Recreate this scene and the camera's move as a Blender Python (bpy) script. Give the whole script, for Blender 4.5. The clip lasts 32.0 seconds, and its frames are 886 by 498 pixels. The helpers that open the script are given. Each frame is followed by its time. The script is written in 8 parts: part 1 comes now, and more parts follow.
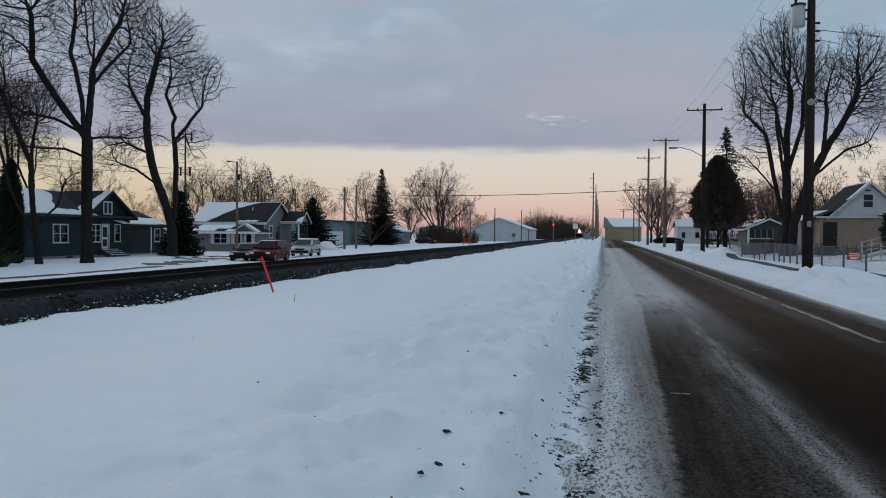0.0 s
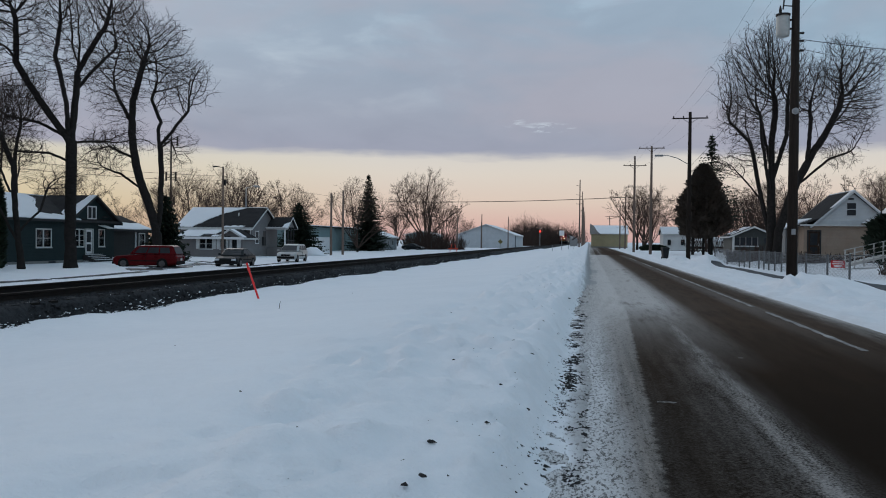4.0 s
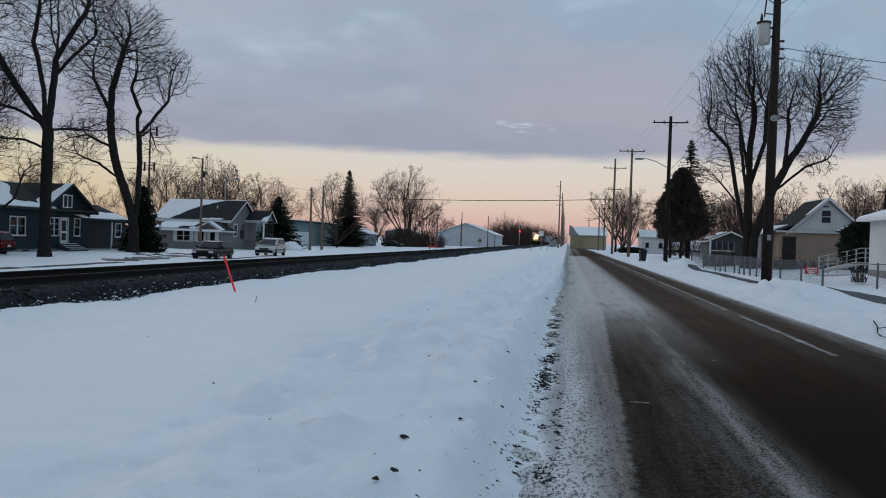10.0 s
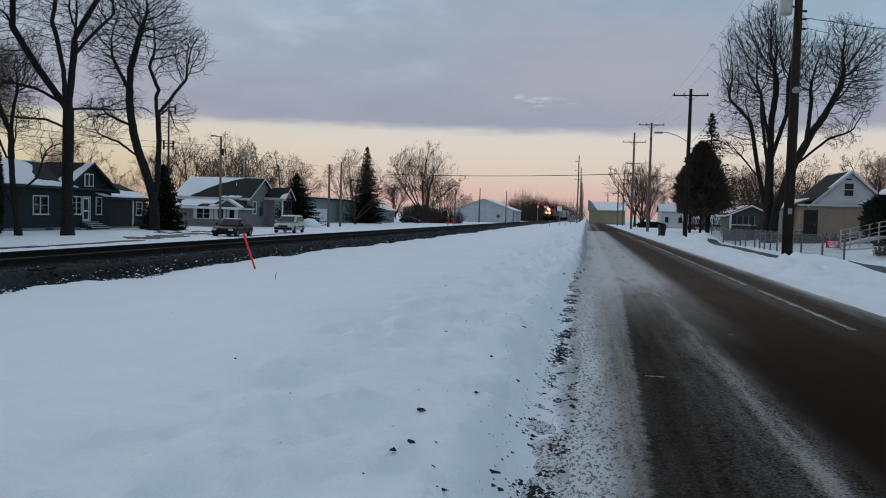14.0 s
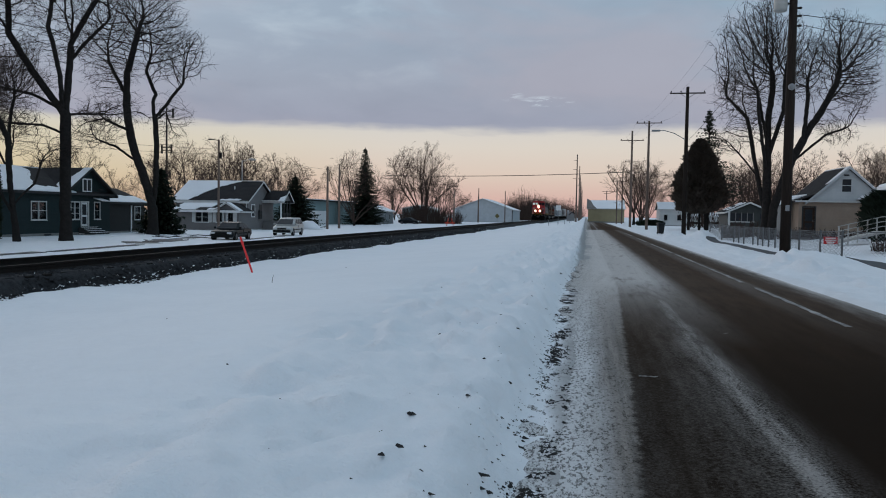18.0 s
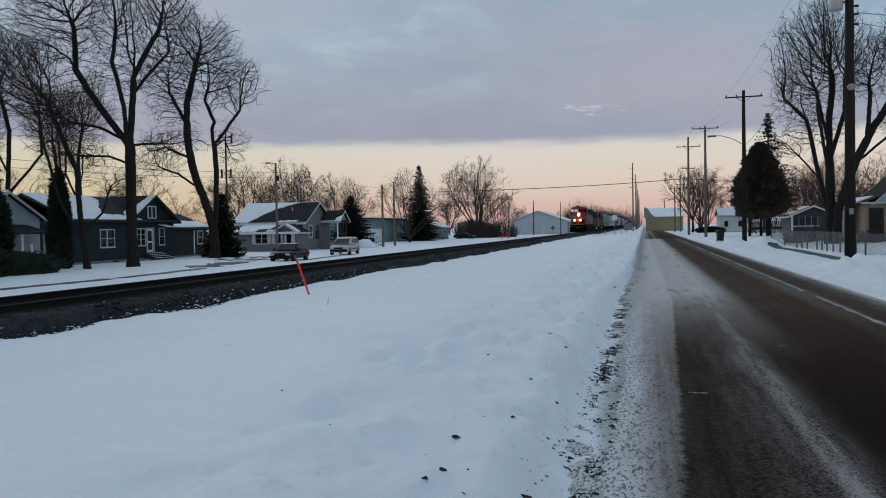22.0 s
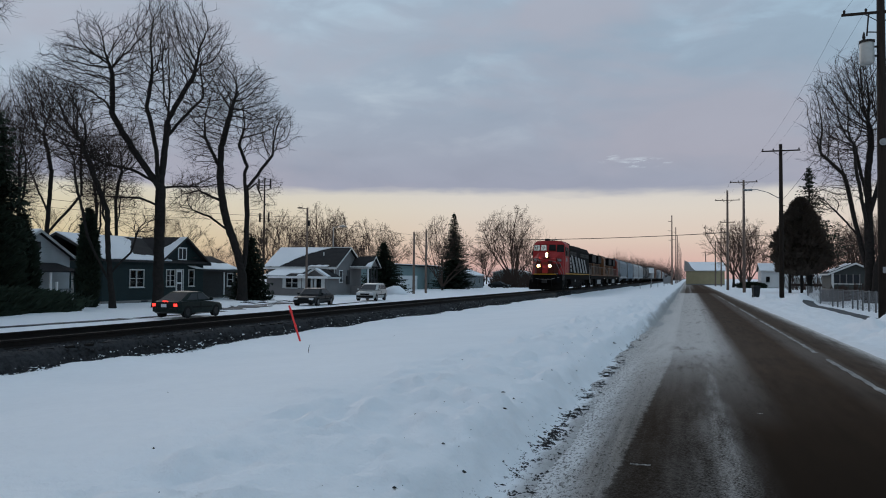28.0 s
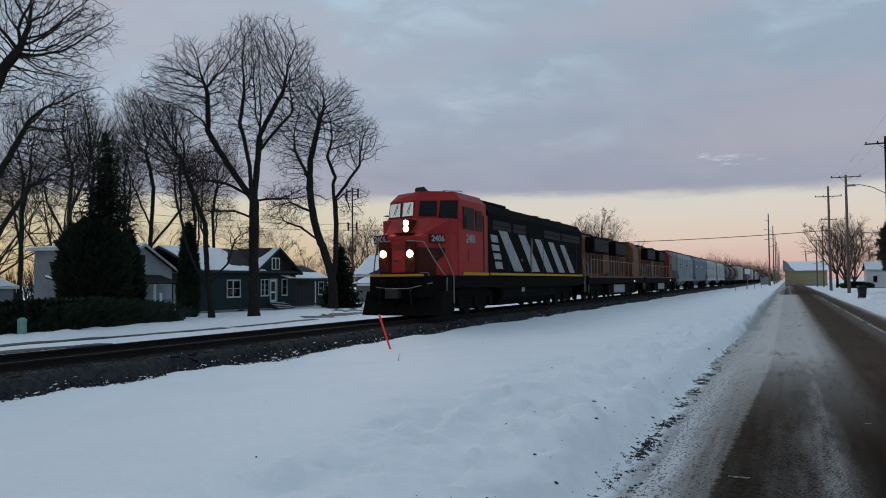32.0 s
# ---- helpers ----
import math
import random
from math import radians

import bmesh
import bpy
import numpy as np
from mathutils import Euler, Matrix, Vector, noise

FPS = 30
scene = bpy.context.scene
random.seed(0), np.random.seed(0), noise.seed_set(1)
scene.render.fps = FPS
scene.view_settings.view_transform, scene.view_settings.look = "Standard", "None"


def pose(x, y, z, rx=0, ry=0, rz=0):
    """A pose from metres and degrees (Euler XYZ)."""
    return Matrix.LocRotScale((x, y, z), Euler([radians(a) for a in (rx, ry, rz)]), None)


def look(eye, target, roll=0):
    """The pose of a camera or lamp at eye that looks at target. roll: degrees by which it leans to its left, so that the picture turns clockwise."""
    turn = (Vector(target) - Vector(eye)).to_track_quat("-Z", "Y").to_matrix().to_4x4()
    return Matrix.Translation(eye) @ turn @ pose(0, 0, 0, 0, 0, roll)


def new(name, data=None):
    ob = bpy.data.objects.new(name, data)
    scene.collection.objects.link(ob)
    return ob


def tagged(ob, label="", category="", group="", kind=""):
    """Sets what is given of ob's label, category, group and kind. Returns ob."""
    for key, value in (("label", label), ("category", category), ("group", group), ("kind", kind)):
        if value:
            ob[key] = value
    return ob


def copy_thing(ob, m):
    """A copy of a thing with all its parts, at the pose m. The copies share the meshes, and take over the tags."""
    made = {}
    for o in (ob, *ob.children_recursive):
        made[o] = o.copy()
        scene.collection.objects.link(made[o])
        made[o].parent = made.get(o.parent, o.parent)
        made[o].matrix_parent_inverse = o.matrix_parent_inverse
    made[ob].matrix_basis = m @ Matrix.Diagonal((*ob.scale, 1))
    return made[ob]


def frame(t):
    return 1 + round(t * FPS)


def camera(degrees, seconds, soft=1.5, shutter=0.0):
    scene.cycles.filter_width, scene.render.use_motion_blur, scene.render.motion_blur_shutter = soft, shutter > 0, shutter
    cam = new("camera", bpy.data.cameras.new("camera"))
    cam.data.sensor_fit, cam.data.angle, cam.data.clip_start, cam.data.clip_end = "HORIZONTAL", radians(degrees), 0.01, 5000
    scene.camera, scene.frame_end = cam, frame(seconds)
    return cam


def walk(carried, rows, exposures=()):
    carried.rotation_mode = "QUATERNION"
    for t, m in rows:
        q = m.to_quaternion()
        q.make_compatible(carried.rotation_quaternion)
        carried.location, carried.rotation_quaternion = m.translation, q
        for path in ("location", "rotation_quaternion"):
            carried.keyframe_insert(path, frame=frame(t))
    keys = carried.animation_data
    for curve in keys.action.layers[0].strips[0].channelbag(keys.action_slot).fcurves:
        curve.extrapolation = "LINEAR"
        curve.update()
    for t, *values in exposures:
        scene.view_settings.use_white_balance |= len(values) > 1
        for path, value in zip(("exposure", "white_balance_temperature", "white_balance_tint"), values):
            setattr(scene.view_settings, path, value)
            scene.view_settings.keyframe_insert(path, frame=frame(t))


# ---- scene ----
cam = camera(59.74, 32.0, 1.0)
PATH = [
    (0, pose(-0.003, -0.051, 1.658, 88.87, -0.40, 11.66)),
    (0.5, pose(-0.021, -0.030, 1.636, 88.70, -0.40, 11.43)),
    (1, pose(-0.002, -0.002, 1.655, 89.48, -0.54, 10.56)),
    (1.5, pose(-0.003, -0.014, 1.661, 89.35, -0.30, 11.14)),
    (2, pose(-0.010, -0.011, 1.660, 89.55, -0.39, 10.89)),
    (2.5, pose(-0.007, -0.000, 1.660, 89.18, -0.39, 11.22)),
    (3, pose(-0.004, -0.010, 1.656, 89.28, -0.39, 11.22)),
    (3.5, pose(-0.004, 0.004, 1.666, 89.25, -0.47, 10.91)),
    (5.5, pose(-0.008, 0.006, 1.671, 89.87, -0.94, 10.39)),
    (6, pose(0.002, 0.006, 1.674, 89.84, -1.11, 10.37)),
    (6.5, pose(0.005, 0.016, 1.667, 90.00, -1.04, 10.49)),
    (7, pose(0.010, 0.003, 1.672, 90.25, -0.94, 10.48)),
    (7.5, pose(0.004, -0.002, 1.667, 90.12, -0.97, 10.41)),
    (8, pose(0.006, 0.002, 1.672, 90.24, -0.86, 10.62)),
    (8.5, pose(0.002, -0.008, 1.675, 90.33, -0.69, 11.07)),
    (9, pose(0.017, -0.001, 1.674, 90.51, -0.69, 11.26)),
    (9.5, pose(0.002, -0.017, 1.636, 90.12, -1.46, 10.74)),
    (10, pose(0.011, 0.002, 1.654, 89.22, -2.01, 9.18)),
    (10.5, pose(0.013, 0.019, 1.655, 89.09, -2.10, 9.38)),
    (11, pose(0.002, 0.021, 1.647, 89.02, -2.27, 9.04)),
    (11.5, pose(0.011, 0.021, 1.661, 89.06, -2.18, 8.86)),
    (12, pose(0.009, 0.020, 1.654, 88.91, -1.85, 9.31)),
    (12.5, pose(-0.001, 0.015, 1.653, 88.71, -2.24, 9.58)),
    (13, pose(-0.007, -0.013, 1.654, 89.04, -1.67, 10.86)),
    (13.5, pose(-0.032, -0.038, 1.646, 87.63, -1.23, 11.09)),
    (14, pose(0.046, -0.076, 1.666, 87.39, -1.61, 10.53)),
    (14.5, pose(0.205, -0.013, 1.663, 86.81, -2.36, 11.12)),
    (15, pose(0.368, -0.069, 1.678, 86.50, -1.71, 13.49)),
    (15.5, pose(0.409, -0.079, 1.689, 87.27, -1.20, 13.09)),
    (17.5, pose(0.217, -0.055, 1.704, 87.46, -1.11, 12.30)),
    (18, pose(0.128, -0.084, 1.695, 87.42, -0.91, 10.48)),
    (18.5, pose(0.114, -0.128, 1.708, 87.22, -0.93, 10.53)),
    (19, pose(0.169, -0.093, 1.710, 87.19, -0.55, 10.36)),
    (19.5, pose(0.267, -0.081, 1.709, 87.57, -1.05, 10.67)),
    (20, pose(0.363, -0.089, 1.708, 87.46, -0.65, 12.34)),
    (20.5, pose(0.333, -0.012, 1.696, 87.57, -0.33, 12.55)),
    (21, pose(0.319, -0.077, 1.722, 87.53, -0.32, 12.81)),
    (21.5, pose(0.306, -0.143, 1.748, 86.83, 0.64, 13.74)),
    (22, pose(0.286, -0.246, 1.803, 88.47, 1.01, 14.60)),
    (22.5, pose(0.366, -0.249, 1.792, 89.75, 0.24, 17.50)),
    (23, pose(0.399, -0.145, 1.785, 90.59, -0.48, 16.77)),
    (23.5, pose(0.402, -0.179, 1.783, 90.13, 0.04, 16.02)),
    (24, pose(0.381, -0.087, 1.791, 89.88, 0.41, 14.61)),
    (24.5, pose(0.508, 0.003, 1.790, 88.79, -0.19, 12.25)),
    (26.5, pose(1.132, 0.599, 1.794, 89.66, -0.97, 19.06)),
    (27, pose(1.257, 0.571, 1.802, 90.29, -1.07, 17.72)),
    (27.5, pose(1.293, 0.540, 1.810, 91.96, -0.03, 18.54)),
    (28, pose(1.295, 0.554, 1.817, 92.05, -0.44, 17.59)),
    (28.5, pose(1.279, 0.561, 1.828, 91.97, 0.01, 17.53)),
    (29, pose(1.250, 0.622, 1.827, 92.42, 0.39, 17.24)),
    (29.5, pose(1.255, 0.642, 1.832, 92.58, 0.53, 17.69)),
    (30, pose(1.326, 0.531, 1.864, 92.09, 0.63, 17.78)),
    (30.5, pose(1.363, 0.482, 1.871, 91.61, 0.31, 19.49)),
    (31, pose(1.374, 0.467, 1.872, 92.00, 0.15, 20.82)),
    (31.5, pose(1.368, 0.443, 1.887, 92.27, 0.30, 22.52)),
    (32, pose(1.311, 0.479, 1.876, 92.44, 0.51, 24.02)),
]
walk(cam, PATH)

# ---- light ----
def lin(r, g, b):
    return tuple(((c / 255 + 0.055) / 1.055) ** 2.4 if c > 10 else c / 3295 for c in (r, g, b)) + (1.0,)


def math_node(tree, op, a, b=0.0, c=0.0, clamp=False):
    n = tree.nodes.new("ShaderNodeMath")
    n.operation, n.use_clamp = op, clamp
    for k, v in enumerate((a, b, c)):
        if isinstance(v, (int, float)):
            n.inputs[k].default_value = v
        else:
            tree.links.new(v, n.inputs[k])
    return n.outputs[0]


def ramp_node(tree, fac, stops, mode="LINEAR"):
    n = tree.nodes.new("ShaderNodeValToRGB")
    n.color_ramp.interpolation = mode
    els = n.color_ramp.elements
    while len(els) < len(stops):
        els.new(0.5)
    for e, (p, c) in zip(els, stops):
        e.position, e.color = p, c
    tree.links.new(fac, n.inputs[0])
    return n.outputs[0]


def mix_node(tree, fac, a, b, mode="MIX"):
    n = tree.nodes.new("ShaderNodeMix")
    n.data_type, n.blend_type = "RGBA", mode
    for s, v in ((n.inputs[0], fac), (n.inputs[6], a), (n.inputs[7], b)):
        if isinstance(v, (int, float)):
            s.default_value = v
        elif isinstance(v, tuple):
            s.default_value = v
        else:
            tree.links.new(v, s)
    return n.outputs[2]


def noise_node(tree, vec, scale, detail=4.0, rough=0.55, dist=0.0):
    n = tree.nodes.new("ShaderNodeTexNoise")
    n.inputs["Scale"].default_value, n.inputs["Detail"].default_value = scale, detail
    n.inputs["Roughness"].default_value, n.inputs["Distortion"].default_value = rough, dist
    if vec is not None:
        tree.links.new(vec, n.inputs["Vector"])
    return n.outputs["Fac"]


def dusk_sky():
    w = bpy.data.worlds.new("dusk_sky")
    scene.world = w
    w.use_nodes = True
    t = w.node_tree
    t.nodes.clear()
    out, bg = t.nodes.new("ShaderNodeOutputWorld"), t.nodes.new("ShaderNodeBackground")
    co = t.nodes.new("ShaderNodeTexCoord").outputs["Generated"]
    sep = t.nodes.new("ShaderNodeSeparateXYZ")
    t.links.new(co, sep.inputs[0])
    dx, dy, dz = sep.outputs
    z = math_node(t, "MAXIMUM", dz, 0.0)
    # clouds lie in flattened streaks
    flat = t.nodes.new("ShaderNodeMapping")
    flat.inputs["Scale"].default_value = (1.0, 1.0, 2.6)
    t.links.new(co, flat.inputs[0])
    plane = flat.outputs[0]
    thin = t.nodes.new("ShaderNodeMapping")
    thin.inputs["Scale"].default_value = (1.0, 1.0, 7.0)
    t.links.new(co, thin.inputs[0])
    big, fine = noise_node(t, plane, 3.2, 4, 0.55, 0.3), noise_node(t, plane, 9.0, 5, 0.55, 0.4)
    edge, wisp = noise_node(t, thin.outputs[0], 4.0, 5, 0.6), noise_node(t, thin.outputs[0], 16.0, 5, 0.65, 0.8)
    # clear band above the horizon
    band = ramp_node(t, z, [(0.0, lin(196, 160, 158)), (0.02, lin(212, 178, 168)), (0.05, lin(217, 198, 184)), (0.085, lin(216, 207, 196)), (0.13, lin(206, 207, 205))])
    warm = ramp_node(t, z, [(0.0, lin(186, 160, 124)), (0.04, lin(208, 191, 152)), (0.09, lin(211, 203, 179)), (0.13, lin(204, 205, 201))])
    leftness = math_node(t, "MULTIPLY_ADD", dx, -2.2, -0.55, clamp=True)
    band = mix_node(t, leftness, band, warm)
    # the sky above the cloud deck shows through its gaps
    sky = t.nodes.new("ShaderNodeTexSky")
    sky.sky_type, sky.sun_disc = "NISHITA", False
    sky.sun_elevation, sky.sun_rotation = radians(4.0), radians(-20.0)
    gap = mix_node(t, 0.02, lin(166, 198, 220), sky.outputs[0])
    deck = ramp_node(t, z, [(0.1, lin(154, 158, 175)), (0.16, lin(155, 163, 179)), (0.24, lin(150, 167, 185)), (0.42, lin(154, 177, 196)), (0.8, lin(168, 187, 204))])
    clear = math_node(t, "MULTIPLY", math_node(t, "MULTIPLY_ADD", dx, 2.2, -0.2, clamp=True), ramp_node(t, z, [(0.13, (0, 0, 0, 1)), (0.23, (0.85, 0.85, 0.85, 1))]))
    deck = mix_node(t, clear, deck, lin(140, 175, 197))
    paler = math_node(t, "MULTIPLY", math_node(t, "MULTIPLY_ADD", dx, -1.8, -0.25, clamp=True), ramp_node(t, z, [(0.13, (0, 0, 0, 1)), (0.25, (0.6, 0.6, 0.6, 1))]))
    deck = mix_node(t, paler, deck, lin(180, 190, 204))
    mottled = ramp_node(t, fine, [(0.3, (0.95, 0.95, 0.955, 1)), (0.7, (1.05, 1.045, 1.04, 1))])
    deck = mix_node(t, 1.0, deck, mottled, "MULTIPLY")
    rosy = ramp_node(t, big, [(0.46, (0, 0, 0, 1)), (0.64, (0.55, 0.55, 0.55, 1))])
    rosy = math_node(t, "MULTIPLY", rosy, math_node(t, "SUBTRACT", 1.0, clear))
    deck = mix_node(t, rosy, deck, lin(172, 169, 181))
    holes = math_node(t, "MULTIPLY", ramp_node(t, fine, [(0.52, (0, 0, 0, 1)), (0.7, (0.8, 0.8, 0.8, 1))]), ramp_node(t, big, [(0.4, (1, 1, 1, 1)), (0.56, (0, 0, 0, 1))]))
    holes = math_node(t, "MULTIPLY", holes, ramp_node(t, z, [(0.15, (0, 0, 0, 1)), (0.3, (0.6, 0.6, 0.6, 1))]))
    deck = mix_node(t, holes, deck, gap)
    # small bright rifts low in the deck
    for az, el, wa, we, k in ((-5.6, 8.7, 1.0, 0.45, 0.55), (-3.1, 8.3, 2.2, 0.42, 0.95), (12.4, 11.6, 2.4, 0.6, 0.35)):
        u = math_node(t, "DIVIDE", math_node(t, "SUBTRACT", math_node(t, "ARCTAN2", dx, dy), radians(az)), radians(wa))
        v = math_node(t, "DIVIDE", math_node(t, "SUBTRACT", z, math.sin(radians(el))), radians(we))
        d = math_node(t, "ADD", math_node(t, "MULTIPLY", u, u), math_node(t, "MULTIPLY", v, v))
        g = math_node(t, "MULTIPLY", math_node(t, "SUBTRACT", 1.0, d, clamp=True), ramp_node(t, wisp, [(0.5, (0, 0, 0, 1)), (0.62, (k, k, k, 1))]))
        deck = mix_node(t, g, deck, lin(208, 220, 230))
    lim = math_node(t, "MULTIPLY_ADD", edge, 0.022, math_node(t, "MULTIPLY_ADD", fine, 0.016, math_node(t, "ADD", z, 0.0)))
    cover = ramp_node(t, lim, [(0.12, (0, 0, 0, 1)), (0.134, (1, 1, 1, 1))], "EASE")
    colour = mix_node(t, cover, band, deck)
    t.links.new(colour, bg.inputs[0])
    bg.inputs[1].default_value = 1.0
    t.links.new(bg.outputs[0], out.inputs[0])


dusk_sky()
sun = new("sun", bpy.data.lights.new("sun", "SUN"))
sun.data.energy, sun.data.angle, sun.data.color = 0.5, radians(35), (1.0, 0.93, 0.88)
sun.matrix_world = look((0, 0, 0), (0.62, -0.72, -0.28))
scene.view_settings.exposure = 0.04


# ---- materials ----
def surface(name, c1, c2, scale=3.0, rough=0.8, metal=0.0, bump=0.3, fine=30.0, grain=0.25, relief=0.02, spread=0.0, stretch=None):
    """A two-scale mottled surface in object space; spread varies it from object to object."""
    m = bpy.data.materials.new(name)
    m.use_nodes = True
    t = m.node_tree
    b = t.nodes["Principled BSDF"]
    co = t.nodes.new("ShaderNodeTexCoord").outputs["Object"]
    if stretch:
        mp = t.nodes.new("ShaderNodeMapping")
        mp.inputs["Scale"].default_value = stretch
        t.links.new(co, mp.inputs[0])
        co = mp.outputs[0]
    n1, n2 = noise_node(t, co, scale, 5, 0.6, 0.3), noise_node(t, co, fine, 3, 0.6)
    f = math_node(t, "MULTIPLY_ADD", n2, grain * 2, math_node(t, "MULTIPLY_ADD", n1, 1.6, -0.3 - grain), clamp=True)
    col = mix_node(t, f, (*c1, 1.0), (*c2, 1.0))
    if spread:
        info = t.nodes.new("ShaderNodeObjectInfo")
        s = math_node(t, "MULTIPLY_ADD", info.outputs["Random"], 2 * spread, 1 - spread)
        hsv = t.nodes.new("ShaderNodeHueSaturation")
        t.links.new(s, hsv.inputs["Value"]), t.links.new(col, hsv.inputs["Color"])
        col = hsv.outputs[0]
    t.links.new(col, b.inputs["Base Color"])
    r = math_node(t, "MULTIPLY_ADD", n1, 0.3, rough - 0.15, clamp=True)
    t.links.new(r, b.inputs["Roughness"])
    b.inputs["Metallic"].default_value = metal
    b.inputs["Specular IOR Level"].default_value = 0.5 if rough < 0.5 else 0.12
    if bump:
        bp = t.nodes.new("ShaderNodeBump")
        bp.inputs["Strength"].default_value, bp.inputs["Distance"].default_value = bump, relief
        t.links.new(f, bp.inputs["Height"]), t.links.new(bp.outputs[0], b.inputs["Normal"])
    return m


def siding(name, c1, c2, step=0.115, rough=0.65):
    """Lap siding: a lower shadow lip every step metres, with grime at large scale."""
    m = surface(name, c1, c2, 0.8, rough, 0, 0.0, 14, 0.2)
    t = m.node_tree
    b = t.nodes["Principled BSDF"]
    sep = t.nodes.new("ShaderNodeSeparateXYZ")
    t.links.new(t.nodes.new("ShaderNodeTexCoord").outputs["Object"], sep.inputs[0])
    saw = math_node(t, "FRACT", math_node(t, "DIVIDE", sep.outputs[2], step))
    bp = t.nodes.new("ShaderNodeBump")
    bp.inputs["Strength"].default_value, bp.inputs["Distance"].default_value = 0.9, 0.02
    t.links.new(math_node(t, "SUBTRACT", 1.0, saw), bp.inputs["Height"])
    t.links.new(bp.outputs[0], b.inputs["Normal"])
    return m


def glow(name, c, strength):
    m = bpy.data.materials.new(name)
    m.use_nodes = True
    b = m.node_tree.nodes["Principled BSDF"]
    b.inputs["Base Color"].default_value = (*c, 1)
    b.inputs["Emission Color"].default_value = (*c, 1)
    b.inputs["Emission Strength"].default_value = strength
    return m


def glass(name, tint, rough=0.03):
    m = bpy.data.materials.new(name)
    m.use_nodes = True
    b = m.node_tree.nodes["Principled BSDF"]
    b.inputs["Base Color"].default_value = (*tint, 1)
    b.inputs["Roughness"].default_value = rough
    b.inputs["Transmission Weight"].default_value = 1.0
    b.inputs["IOR"].default_value = 1.45
    return m


def snow_surface(name, dirty=False):
    m = bpy.data.materials.new(name)
    m.use_nodes = True
    t = m.node_tree
    b = t.nodes["Principled BSDF"]
    geo = t.nodes.new("ShaderNodeNewGeometry").outputs["Position"]
    n1, n2, n3 = noise_node(t, geo, 0.5, 5, 0.6), noise_node(t, geo, 6.0, 5, 0.6), noise_node(t, geo, 45.0, 3, 0.6)
    f = math_node(t, "MULTIPLY_ADD", n1, 0.7, math_node(t, "MULTIPLY", n2, 0.4), clamp=True)
    col = mix_node(t, f, (0.715, 0.74, 0.78, 1), (0.885, 0.895, 0.92, 1))
    if dirty:
        sep = t.nodes.new("ShaderNodeSeparateXYZ")
        t.links.new(geo, sep.inputs[0])
        mp = t.nodes.new("ShaderNodeMapping")
        mp.inputs["Scale"].default_value = (1.0, 0.35, 1.0)
        t.links.new(geo, mp.inputs[0])
        specks = noise_node(t, mp.outputs[0], 22.0, 5, 0.75)
        wob = math_node(t, "MULTIPLY_ADD", noise_node(t, geo, 0.9, 3), 0.3, -0.15)
        x = math_node(t, "ADD", sep.outputs[0], wob)
        # ploughed grit along the left edge of the road
        near = ramp_node(t, math_node(t, "MULTIPLY_ADD", x, 0.5, 0.6, clamp=True), [(0.34, (0, 0, 0, 1)), (0.43, (0.55, 0.55, 0.55, 1)), (0.5, (1, 1, 1, 1)), (0.58, (0.9, 0.9, 0.9, 1)), (0.64, (0.4, 0.4, 0.4, 1))])
        grit = math_node(t, "GREATER_THAN", math_node(t, "MULTIPLY_ADD", near, 0.27, specks), 0.845)
        soil = noise_node(t, mp.outputs[0], 2.4, 4, 0.65)
        film = math_node(t, "MULTIPLY", near, math_node(t, "MULTIPLY_ADD", soil, 1.4, -0.45, clamp=True))
        col = mix_node(t, math_node(t, "MULTIPLY", film, 0.42), col, (0.3, 0.3, 0.3, 1))
        col = mix_node(t, math_node(t, "MULTIPLY", grit, 0.9), col, (0.035, 0.035, 0.04, 1))
        mush = ramp_node(t, math_node(t, "MULTIPLY_ADD", x, 0.5, 0.6, clamp=True), [(0.5, (0, 0, 0, 1)), (0.56, (0.75, 0.75, 0.75, 1)), (0.62, (1, 1, 1, 1))])
        mush = math_node(t, "MULTIPLY", mush, ramp_node(t, math_node(t, "MULTIPLY_ADD", x, 0.1, 0.1, clamp=True), [(0.2, (1, 1, 1, 1)), (0.24, (0, 0, 0, 1))]))
        mush = math_node(t, "MULTIPLY", mush, math_node(t, "MULTIPLY_ADD", specks, 0.7, 0.5, clamp=True))
        col = mix_node(t, mush, col, (0.26, 0.245, 0.235, 1))
        # grimy toe of the bank on the far side of the road
        bank = ramp_node(t, math_node(t, "MULTIPLY_ADD", x, 0.5, -2.55, clamp=True), [(0.0, (0, 0, 0, 1)), (0.04, (1, 1, 1, 1)), (0.25, (0.8, 0.8, 0.8, 1)), (0.6, (0, 0, 0, 1))])
        col = mix_node(t, math_node(t, "MULTIPLY", bank, math_node(t, "MULTIPLY_ADD", soil, 0.9, -0.1, clamp=True)), col, (0.42, 0.43, 0.44, 1))
    t.links.new(col, b.inputs["Base Color"])
    b.inputs["Roughness"].default_value = 0.7
    b.inputs["Specular IOR Level"].default_value = 0.25
    bp = t.nodes.new("ShaderNodeBump")
    bp.inputs["Strength"].default_value, bp.inputs["Distance"].default_value = 0.75, 0.07
    h = math_node(t, "MULTIPLY_ADD", n3, 0.2, math_node(t, "ADD", math_node(t, "MULTIPLY", n2, 0.6), n1))
    t.links.new(h, bp.inputs["Height"]), t.links.new(bp.outputs[0], b.inputs["Normal"])
    return m


def comb_x(t, x, y):
    """Coordinates drawn out along the road."""
    c = t.nodes.new("ShaderNodeCombineXYZ")
    t.links.new(x, c.inputs[0])
    t.links.new(math_node(t, "MULTIPLY", y, 0.03), c.inputs[1])
    return c.outputs[0]


